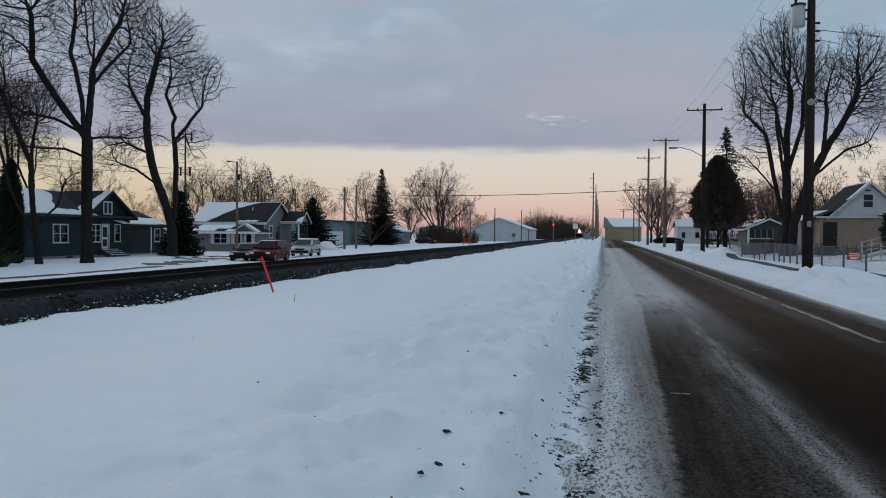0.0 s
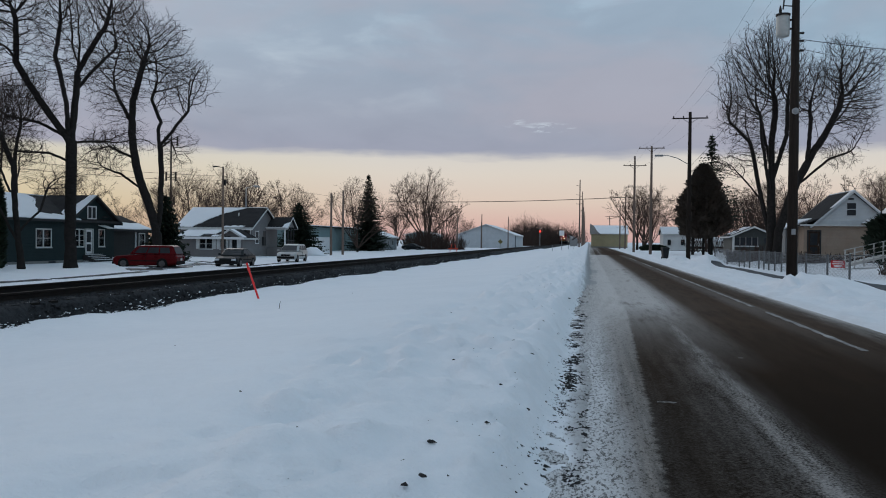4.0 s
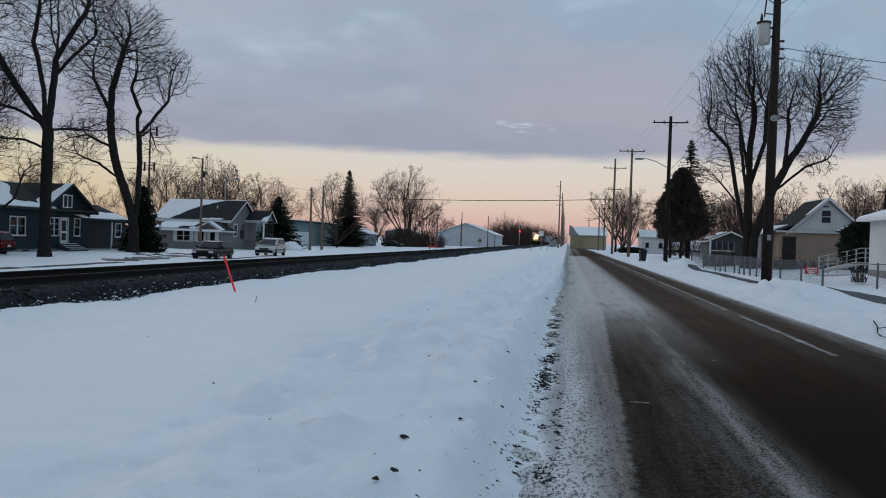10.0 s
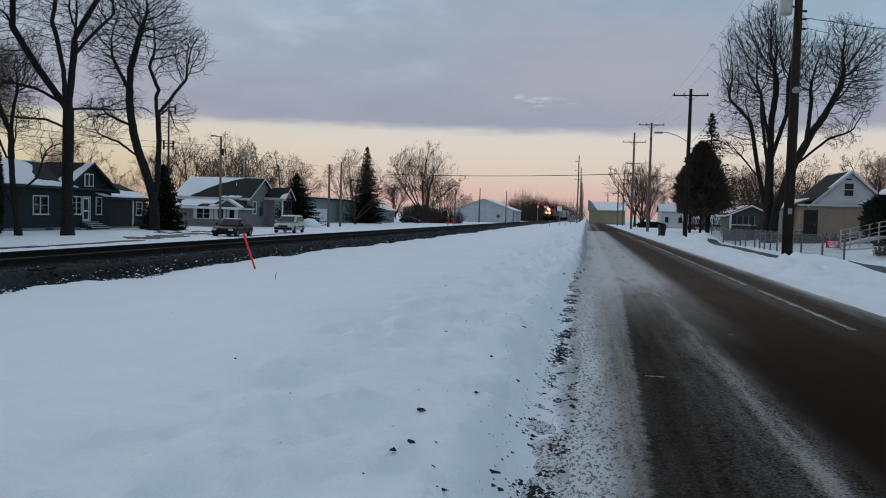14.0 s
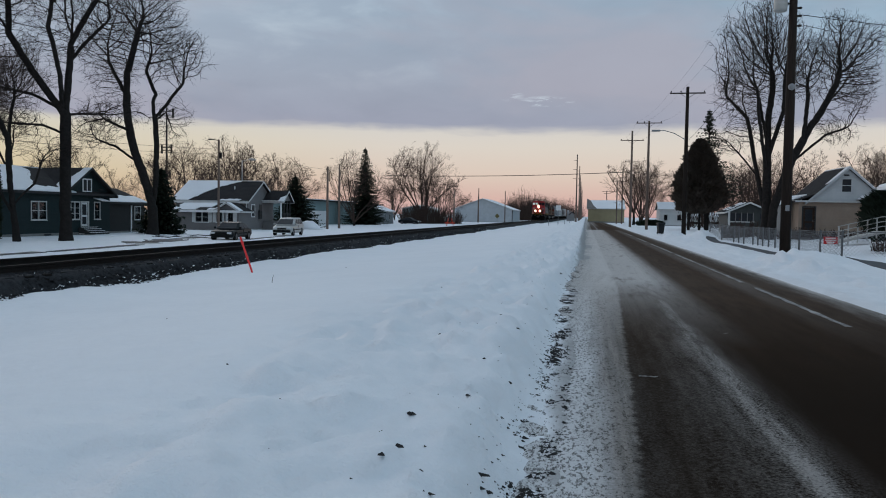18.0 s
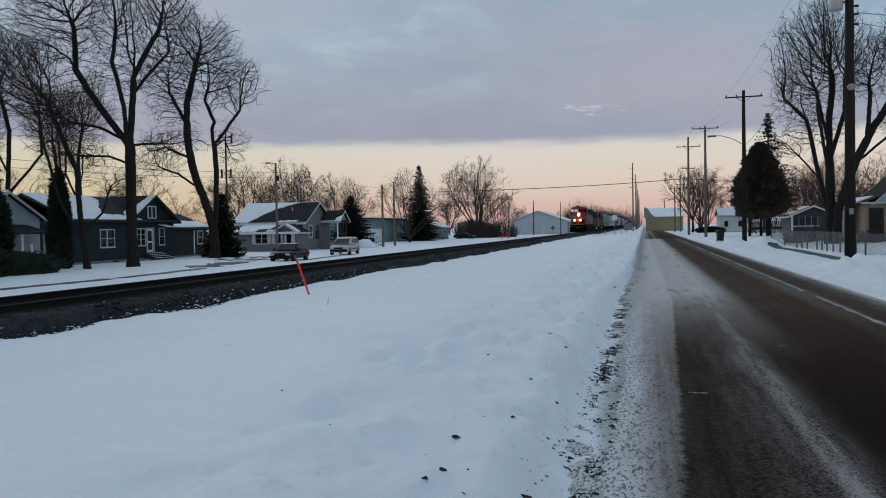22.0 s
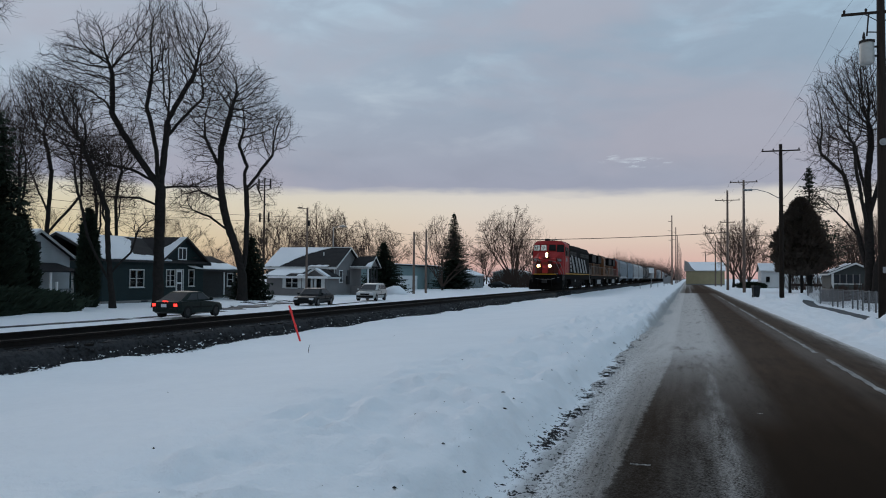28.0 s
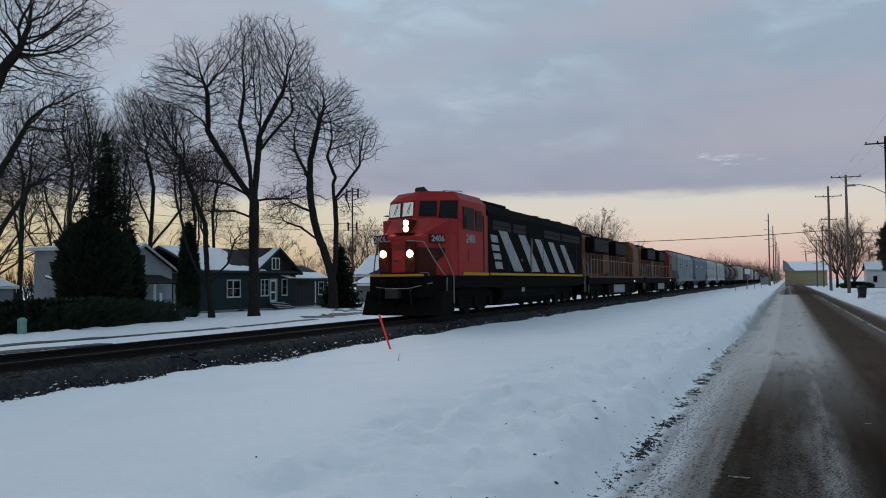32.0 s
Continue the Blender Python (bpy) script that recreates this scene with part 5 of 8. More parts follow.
# the span over road and track, and its run along the street
wire((7.5, 134, 9.35), (-33.4, 128, 8.15), 0.35, 0.05, "thick dark cable slung over the road and track")
wire((-33.4, 128, 8.15), (-36.4, 72.6, 7.9), 0.5, 0.014, "dark cable along the side street")
wire((7.5, 134, 9.35), (40, 150, 8.2), 0.4, 0.04, "thick dark cable slung over the road and track")
wire((-36.4, 72.6, 7.9), (-44, 20, 7.6), 0.8, 0.014, "dark cable along the side street")
wire((-36.4, 72.6, 7.4), (-44, 20, 7.0), 0.8, 0.014, "dark cable along the side street")


def lamp_pole(x, y, h, zb, label):
    t = thing("street_lamp", label, "street lamp", "street lamps", pose(x, y, zb))
    part("shaft", S().tube([(0, 0, -0.2), (0, 0, h)], [0.13, 0.095], 10), PALEPOLE, t)
    part("lamp_arm", S().tube([(0, 0, h - 0.1), (-0.6, -0.25, h)], 0.035, 6), DARKSTEEL, t)
    part("lamp_head", S().box(-0.95, -0.5, -0.42, -0.14, h - 0.06, h + 0.06, 0.03), DARKSTEEL, t)
    part("meter_box", S().box(0.1, 0.32, -0.12, 0.12, h - 1.9, h - 1.3, 0.02), DARKSTEEL, t)


lamp_pole(-36.4, 72.6, 9.35, -0.5, "dark street lamp pole in front of the grey house")
t = thing("street_lamp", "thin far street lamp behind the grey house", "street lamp", "street lamps", pose(-49.5, 106, -0.5))
part("shaft", S().tube([(0, 0, -0.2), (0, 0, 9.6)], [0.12, 0.08], 8), STEEL, t)
part("lamp_arm", S().tube([(0, 0, 9.5), (0.9, 0.6, 9.8)], 0.04, 6), STEEL, t)
part("lamp_head", S().tube([(0.8, 0.5, 9.8), (1.1, 0.8, 9.82), (1.7, 1.2, 9.76)], [0.06, 0.2, 0.05], 8), STEEL, t)
for x, y, h, mt in ((-32.2, 93.8, 8.0, PALEPOLE), (-32.5, 99.5, 8.7, PALEPOLE), (-34.0, 200, 8.2, PALEPOLE), (-29.4, 214, 9.6, PALEPOLE), (-30.2, 219, 7.5, PALEPOLE), (-22.4, 218, 9.0, PALEPOLE), (-28.5, 168, 7.5, PALEPOLE)):
    utility_pole(x, y, h, 0.15, "plain wooden street pole in the snow", (), mt, -0.5)
t = thing("radio_mast", "far slender radio mast with antennas", "mast", "", pose(-72, 124, -0.5))
part("shaft", S().tube([(0, 0, -0.2), (0, 0, 20)], [0.22, 0.12], 6), DARKSTEEL, t)
for z, w in ((19.2, 1.3), (18.6, 1.3), (12.5, 1.0), (13.0, 1.0), (8.5, 0.7)):
    part("antenna", S().box(-w, w, -0.1, 0.1, z, z + 0.12).box(-w, -w + 0.2, -0.15, 0.15, z - 0.5, z + 0.6).box(w - 0.2, w, -0.15, 0.15, z - 0.5, z + 0.6), DARKSTEEL, t)


# survey stake at the ballast toe, leaning
t = thing("marker_stake", "leaning fluorescent orange marker stake in the snow", "stake", "", pose(-8.42, 18.81, 0.1, 0, -20, 0))
part("lath", S().box(-0.024, 0.024, -0.014, 0.014, -0.2, 0.98, 0.005), ORANGE, t)
part("flag_tape", S().box(-0.03, 0.03, -0.02, 0.02, 0.78, 0.86), ORANGE, t)
part("flag_tape", S().box(-0.03, 0.03, -0.02, 0.02, 0.4, 0.44), ORANGE, t)


def marker_post(x, y, h, label, sign=None):
    t = thing("marker_post", label, "post", "trackside markers", pose(x, y, 0))
    part("post", S().tube([(0, 0, -0.2), (0, 0, h)], 0.05, 6), STEEL, t)
    if sign:
        part("plate", S().box(-sign[0], sign[0], -0.07, -0.05, h - sign[1], h, 0.004), WHITE, t, "pale blank sign plate")


marker_post(-4.7, 139, 3.6, "trackside sign post with a pale plate", (0.42, 0.9))
for x, y in ((-5.4, 118), (-4.2, 124), (-3.3, 130), (-2.9, 150)):
    marker_post(x, y, 1.1, "short grey trackside marker post")
t = thing("signal_cabinet", "silver trackside signal cabinet", "cabinet", "", pose(-4.6, 246, 0))
part("housing", S().box(-1.2, 1.2, -0.6, 0.6, 0, 2.4, 0.05), STEEL, t)
part("roof_cap", S().prism([(-1.3, 2.4), (1.3, 2.4), (0, 2.75)], "y", -0.65, 0.65), STEEL, t)
t = thing("crossing_signal", "railway crossing signal with lit red lamps", "signal", "", pose(-18.5, 300, -0.2))
part("mast", S().tube([(0, 0, -0.2), (0, 0, 7.2)], 0.1, 8), STEEL, t)
part("lamp_hood", S().box(-0.45, 0.45, -0.25, -0.1, 5.2, 6.1, 0.03), DARKSTEEL, t)
part("red_lamp", S().disc((0.05, -0.27, 5.65), (0, -1, 0), 0.32, 0.04, 14), glow("signal_red", (1.0, 0.05, 0.03), 2.5), t, "lit red signal lamp")
t = thing("diamond_sign", "dark diamond warning sign on a short post by the metal shed", "sign", "crossing signs", pose(-24.75, 219.6, 0))
part("post", S().tube([(0, 0, -0.6), (0, 0, 1.3)], 0.05, 6), STEEL, t)
part("plate", S().prism([(0, 0.7), (0.72, 1.42), (0, 2.14), (-0.72, 1.42)], "y", -0.1, -0.06), surface("grimy_yellow", (0.1, 0.085, 0.04), (0.2, 0.165, 0.06), 3, 0.7), t)
for x, y in ((-3.6, 206),):
    t = thing("railroad_sign", "railway crossing sign plate on a pole", "sign", "crossing signs", pose(x, y, 0))
    part("post", S().tube([(0, 0, -0.6), (0, 0, 3.0)], 0.06, 6), STEEL, t)
    for a in (38, -38):
        b = part("blade", S().box(-0.85, 0.85, -0.02, 0.02, -0.13, 0.13), surface("worn_sign_dark", (0.1, 0.1, 0.1), (0.3, 0.3, 0.3), 3, 0.7) if x > -5 and a > 0 else DARKSTEEL, t)
        b.matrix_basis = pose(0, -0.1, 2.6, 0, a, 0)
# red-orange folding road sign on the street
t = thing("barricade_sign", "red folding roadwork sign standing in the snow", "sign", "", pose(-25.0, 143, -0.45) @ Matrix.Diagonal((0.75, 0.75, 0.75, 1)))
red = surface("barricade_red", (0.5, 0.05, 0.03), (0.65, 0.1, 0.06), 4, 0.6)
for s in (-1, 1):
    part("leg", S().tube([(s * 0.9, 0, 0), (s * 0.35, 0, 1.9)], 0.09, 5), red, t)
    part("rail", S().box(-0.7 + s * 0.55, 0.7 + s * 0.55, -0.06, 0.0, 0.55, 0.85), red, t)


# ---- fence, sign, bin, walk ----
FENCESTEEL = surface("dull_fence_steel", (0.085, 0.09, 0.095), (0.17, 0.175, 0.18), 4, 0.6, 0.2, 0.1, 60)


def chain_fence():
    t = thing("chain_link_fence", "low galvanised chain-link fence round a snowy yard", "fence")
    run = [(10.15, 66.0), (10.35, 61.5), (10.5, 57.5), (10.55, 56.0), (10.6, 54.5), (10.8, 52.6), (10.85, 51.4), (10.9, 50.3), (11.0, 49.2), (11.08, 47.9), (11.15, 46.6), (11.22, 45.1), (11.3, 43.6), (11.45, 40.4), (11.62, 37.7), (13.8, 37.3), (16.4, 36.9), (19.2, 36.5)]
    gz = [height(*q) for q in run]
    post = S().tube([(0, 0, -0.2), (0, 0, 1.16)], 0.05, 8).tube([(0, 0, 1.16), (0, 0, 1.2)], [0.05, 0.01], 8).mesh("post")
    for q, z in zip(run, gz):
        o = part("post", post, FENCESTEEL, t)
        o.location = (*q, z)
    mesh_cloth = S()
    for (a, za), (b, zb) in zip(zip(run, gz), zip(run[1:], gz[1:])):
        A, B = Vector((*a, za)), Vector((*b, zb))
        part("top_rail", S().tube([A + Vector((0, 0, 1.12)), B + Vector((0, 0, 1.12))], 0.02, 6), FENCESTEEL, t)
        L = (B - A).length
        n = int(L / 0.16)
        for k in range(-6, n):
            for s in (1, -1):
                u0, u1 = k / n, (k + 6) / n
                z0, z1 = 0.05, 1.08
                c0, c1 = max(0, u0), min(1, u1)
                if c1 <= c0:
                    continue
                h = lambda u: z0 + (z1 - z0) * ((u - u0) / (u1 - u0) if s > 0 else 1 - (u - u0) / (u1 - u0))
                mesh_cloth.tube([A.lerp(B, c0) + Vector((0, 0, h(c0))), A.lerp(B, c1) + Vector((0, 0, h(c1)))], 0.0055, 3, False)
    tagged(part("wire_mesh", raw("wire_mesh", mesh_cloth), STEEL, t, "diamond wire mesh"), kind="stuff")


chain_fence()


def fallen_twig():
    """A thin bowed branch dropped on the snowbank."""
    run = [(6.86, 18.64), (6.74, 18.1), (6.52, 17.5), (6.3, 16.9), (6.1, 16.2), (5.98, 15.75), (5.9, 15.42)]
    lift = [0.02, 0.05, 0.07, 0.06, 0.05, 0.06, 0.09]
    pts = [Vector((x, y, height(x, y) + h)) for (x, y), h in zip(run, lift)]
    s = S().tube(pts, [0.016, 0.015, 0.014, 0.012, 0.01, 0.008, 0.005], 6)
    s.tube([pts[2], pts[2] + Vector((0.16, -0.3, 0.07)), pts[2] + Vector((0.2, -0.55, 0.05))], [0.01, 0.007, 0.004], 5)
    s.tube([pts[4], pts[4] + Vector((-0.12, -0.22, 0.03)), pts[4] + Vector((-0.14, -0.42, 0.02))], [0.008, 0.005, 0.003], 5)
    solo("fallen_twig", s, POLE, "thin dark fallen branch lying on the snowbank", "branch")


fallen_twig()
red = surface("sign_red", (0.42, 0.03, 0.035), (0.55, 0.05, 0.05), 5, 0.5)
t = thing("yard_sign", "red rectangular sign with pale lettering bars on the fence", "sign", "", look((11.17, 38.2, 0), (12.6, 48, 0)) @ pose(0, 0, 0, -90, 0, 0))
t.matrix_basis = pose(11.5, 39.0, 0.75, 0, 0, -6) @ Matrix.Scale(0.72, 4)
part("plate", S().box(-0.42, 0.42, -0.05, -0.035, -0.24, 0.24, 0.004), red, t)
for z, w in ((0.15, 0.3), (0.02, 0.33), (-0.1, 0.25), (-0.17, 0.2)):
    part("lettering_bar", S().box(-w, w, -0.056, -0.052, z - 0.028, z + 0.028), WHITE, t)
t = thing("trash_bin", "dark wheeled rubbish bin at the roadside", "bin", "", pose(7.35, 78, 0.1, 0, 0, 12))
BIN = surface("bin_plastic", (0.012, 0.014, 0.016), (0.03, 0.033, 0.036), 4, 0.5)
part("body", S().loft([[(-a, -b, z), (a, -b, z), (a, b, z), (-a, b, z)] for a, b, z in ((0.24, 0.26, 0.05), (0.31, 0.36, 0.98))]), BIN, t, bevel=0.02)
part("lid", S().loft([[(-a, -b, z), (a, -b, z), (a, b, z), (-a, b, z)] for a, b, z in ((0.35, 0.42, 0.98), (0.35, 0.42, 1.03), (0.28, 0.34, 1.1))]), BIN, t)
for s in (-1, 1):
    part("wheel", S().disc((s * 0.2, 0.3, 0.1), (s, 0, 0), 0.11, 0.06, 12), RUBBER, t)


def build_walk():
    wet = surface("wet_concrete_walk", (0.035, 0.036, 0.04), (0.095, 0.097, 0.103), 1.4, 0.6, 0, 0.3, 20, 0.35)
    for a, b, x0, x1 in ((22.0, 33.4, 10.5, 11.7), (34.8, 38.3, 9.15, 9.95), (39.4, 62.0, 9.25, 9.95)):
        ys = axis((a, b, 0.5))
        rings = []
        for y in ys:
            j, k = 0.14 * noise.noise((y * 1.1, 3, 0)), 0.14 * noise.noise((y * 1.3, 9, 0))
            l, r = x0 + j, x1 + k
            rings.append([(l, y, height(l, y) - 0.1), (l, y, height(l, y) + 0.025), ((l + r) / 2, y, max(height((l + r) / 2, y), 0.0) + 0.03), (r, y, height(r, y) + 0.025), (r, y, height(r, y) - 0.1)])
        solo("pavement_patch", S().loft(rings), wet, "bare wet strip of pavement between snowbanks", "pavement", kind="structure")


build_walk()


# ---- bits on the snow ----
def build_debris():
    rnd = random.Random(77)
    soil = surface("frozen_soil", (0.02, 0.02, 0.022), (0.06, 0.057, 0.055), 20, 0.9, 0, 0.4)
    s = S()
    for k in range(24000):
        y = 1.5 + 27 * rnd.random() ** 1.6
        x = verge(y) + rnd.gauss(-0.19, 0.1 if y < 9 else 0.07) if rnd.random() < 0.975 else -0.3 - abs(rnd.gauss(0, 0.6))
        if -0.05 < noise.noise((x * 2.5, y * 0.9, 3)) + 0.5 * noise.noise((x * 9, y * 5, 8)) + (-0.02 if x > -0.5 else -0.1):
            r = rnd.uniform(0.0025, 0.0075 if rnd.random() < 0.8 else 0.02) * (1.0 if x > -0.5 else 0.9)
            c = Vector((x, y, max(height(x, y), -0.09 if x < 0 else -0.062 + 0.03 * min(x, 0.5))))
            ring = [c + Vector((math.cos(a) * r * rnd.uniform(0.8, 2.6), math.sin(a) * r * rnd.uniform(0.6, 1.4), -0.003)) for a in (0, 1.5, 3.1, 4.6)]
            s.add([tuple(q) for q in ring] + [tuple(c + Vector((rnd.gauss(0, r * 0.4), 0, r * rnd.uniform(0.5, 1.2))))], [(0, 1, 4), (1, 2, 4), (2, 3, 4), (3, 0, 4)])
    solo("grit", raw("grit", s), soil, "dark frozen grit thrown up along the road's snowy edge", "grit", kind="stuff")
    # single clods, leaves and twigs in the field
    for x, y, r, ln in ((-2.68, 5.66, 0.026, 1.0), (-1.0, 4.92, 0.016, 3), (-0.9, 4.17, 0.022, 1.2), (-0.95, 4.0, 0.018, 1.4), (-0.63, 8.9, 0.014, 3), (-0.96, 10.26, 0.014, 3), (-1.42, 8.22, 0.012, 2), (-0.63, 5.56, 0.014, 1.5), (-0.47, 4.5, 0.02, 4), (-0.41, 4.42, 0.018, 3), (-0.32, 6.45, 0.018, 1.6), (-5.38, 9.4, 0.01, 2), (-0.61, 14.35, 0.018, 2), (-1.3, 5.67, 0.01, 2), (-0.75, 9.9, 0.012, 2), (-1.1, 11.6, 0.012, 2), (-0.5, 20.5, 0.03, 3), (-1.7, 13.5, 0.014, 3), (-0.8, 7.2, 0.012, 2), (-1.6, 6.4, 0.012, 2), (-0.52, 6.9, 0.02, 1.5), (-0.7, 12.4, 0.014, 2), (-2.3, 13.0, 0.014, 3), (-6.3, 20.2, 0.014, 2)):
        sh = S()
        c = Vector((x, y, height(x, y)))
        ring = [c + Vector((math.cos(a) * r * ln ** 0.6 * rnd.uniform(0.5, 1.5), math.sin(a) * r * rnd.uniform(0.5, 1.1), -0.006)) for a in (0, 0.7, 1.4, 2.1, 2.9, 3.5, 4.2, 5.0, 5.7)]
        mid = [c + (p - c) * rnd.uniform(0.6, 0.95) + Vector((0, 0, r * rnd.uniform(0.25, 0.6))) for p in ring]
        top = [c + (p - c) * 0.3 + Vector((rnd.gauss(0, r * 0.15), 0, r * rnd.uniform(0.5, 1.0))) for p in ring]
        sh.loft([[tuple(v) for v in k] for k in (ring, mid, top)])
        solo("soil_clod", sh, soil, "small dark clod lying on the snow", "clod", "clods on the snow")
    # a dry stalk
    solo("dry_stalk", S().tube([(-6.52, 15.6, 0.0), (-6.5, 15.6, 0.26), (-6.46, 15.58, 0.33)], [0.008, 0.006, 0.003], 5), TWIG, "dry weed stalk standing in the snow", "weed")


build_debris()

t = thing("utility_pedestal", "pale green utility pedestal standing in the snow", "utility box", "", pose(-31.4, 25.5, -0.42))
PEDG = surface("pale_green_plastic", (0.16, 0.26, 0.22), (0.22, 0.33, 0.28), 3, 0.6)
part("body", S().tube([(0, 0, -0.1), (0, 0, 0.62)], [0.2, 0.2], 12), PEDG, t)
part("cap", S().tube([(0, 0, 0.6), (0, 0, 0.72), (0, 0, 0.8)], [0.22, 0.2, 0.08], 12), PEDG, t)
solo("white_post", S().box(-0.06, 0.06, -0.06, 0.06, -0.3, 1.75, 0.012), WHITE, "plain white post beside the porch", "post", m=pose(-34.0, 36.9, -0.42))


# ---- houses ----
GREEN = siding("dark_green_siding", (0.013, 0.025, 0.027), (0.024, 0.039, 0.041))
GREYSIDE = siding("warm_grey_siding", (0.15, 0.145, 0.145), (0.21, 0.2, 0.2))
PALESIDE = siding("pale_siding", (0.15, 0.165, 0.175), (0.26, 0.275, 0.285))
BLUESIDE = siding("pale_blue_siding", (0.4, 0.42, 0.44), (0.54, 0.56, 0.57))
TANSIDE = siding("tan_stone_facing", (0.25, 0.19, 0.15), (0.37, 0.295, 0.235), 0.22)
WHITESIDE = siding("white_siding", (0.5, 0.52, 0.52), (0.66, 0.67, 0.67))
TEAL = siding("teal_siding", (0.17, 0.25, 0.26), (0.25, 0.34, 0.35), 0.2)
METALWHITE = siding("white_metal_cladding", (0.4, 0.43, 0.45), (0.54, 0.57, 0.6), 0.4)
YELLOW = siding("yellow_cladding", (0.27, 0.235, 0.14), (0.36, 0.315, 0.2), 0.3)
DARKTRIM = surface("dark_trim", (0.03, 0.03, 0.032), (0.06, 0.06, 0.06), 3, 0.7)
TRIM = surface("weathered_trim_paint", (0.44, 0.45, 0.45), (0.58, 0.59, 0.58), 2, 0.6, 0, 0.1, 30, 0.15)


def holed_wall(s, length, z0, z1, thick, holes):
    """A wall along x, its outer face on y = 0, with openings (x0, x1, za, zb) right through it."""
    xs = sorted({0.0, length, *[h[0] for h in holes], *[h[1] for h in holes]})
    for a, b in zip(xs, xs[1:]):
        cuts = sorted((h[2], h[3]) for h in holes if h[0] <= a + 1e-6 and h[1] >= b - 1e-6)
        z = z0
        for lo, hi in cuts:
            if lo > z:
                s.box(a, b, 0, thick, z, lo)
            z = hi
        if z < z1:
            s.box(a, b, 0, thick, z, z1)


def window(parent, name, x0, x1, z0, z1, y=0.0, cols=1, rows=2, trim=None, shutters=None, sill=True):
    """A framed window in an opening of the wall that faces -y."""
    f, d = 0.07, 0.05
    w = part(name, S().box(x0 - f, x1 + f, y - d, y, z1, z1 + f * 1.3).box(x0 - f, x1 + f, y - d, y, z0 - f, z0).box(x0 - f, x0, y - d, y, z0, z1).box(x1, x1 + f, y - d, y, z0, z1), trim or TRIM, parent, "white window casing" if not trim else "dark window casing")
    st = S()
    for c in range(1, cols):
        x = x0 + (x1 - x0) * c / cols
        st.box(x - 0.045, x + 0.045, y - 0.02, y + 0.05, z0, z1)
    for r in range(1, rows):
        z = z0 + (z1 - z0) * r / rows
        st.box(x0, x1, y, y + 0.045, z - 0.022, z + 0.022)
    if cols > 1 or rows > 1:
        part("sash_bar", st, trim or TRIM, w)
    for c in range(cols):
        a, b = x0 + (x1 - x0) * c / cols, x0 + (x1 - x0) * (c + 1) / cols
        pn = part("pane", S().box(a + 0.005, b - 0.005, y + 0.06, y + 0.066, z0 + 0.004, z1 - 0.004), GLASS, w)
        pn.visible_shadow = False
    # dark sheet put behind the glass as the room's darkness
    part("curtain", S().box(x0, x1, y + 0.2, y + 0.21, z0 + (z1 - z0) * 0.1, z1), DIM, w, "dark sheet added for the unlit room")
    if sill:
        part("sill", S().box(x0 - f - 0.03, x1 + f + 0.03, y - 0.1, y, z0 - f - 0.05, z0 - f), trim or TRIM, w)
    for k in shutters or ():
        a = x0 - f - 0.36 if k < 0 else x1 + f + 0.02
        part("shutter", S().box(a, a + 0.34, y - 0.04, y - 0.003, z0 - 0.06, z1 + 0.06, 0.006), TRIM, w, "pale louvred shutter")
    return w


def door(parent, x0, x1, z0, z1, y=0.0, mat=None, light=True, trim=None):
    f = 0.1
    d = part("door", S().box(x0 + 0.01, x1 - 0.01, y + 0.04, y + 0.09, z0 + 0.01, z1 - 0.01), mat or WHITE, parent, "pale panelled front door")
    part("door_frame", S().box(x0 - f, x0, y - 0.05, y + 0.02, z0, z1 + f).box(x1, x1 + f, y - 0.05, y + 0.02, z0, z1 + f).box(x0, x1, y - 0.05, y + 0.02, z1, z1 + f), trim or TRIM, d)
    if light:
        part("pane", S().box(x0 + 0.16, x1 - 0.16, y + 0.028, y + 0.034, z0 + (z1 - z0) * 0.48, z1 - 0.16), DIM, d)
        part("pane", S().box(x0 + 0.16, x1 - 0.16, y + 0.028, y + 0.034, z0 + 0.2, z0 + (z1 - z0) * 0.4), DIM, d)
    part("handle", S().tube([(x1 - 0.1, y + 0.0, z0 + 0.95), (x1 - 0.1, y + 0.0, z0 + 1.1)], 0.018, 6), STEEL, d)
    return d


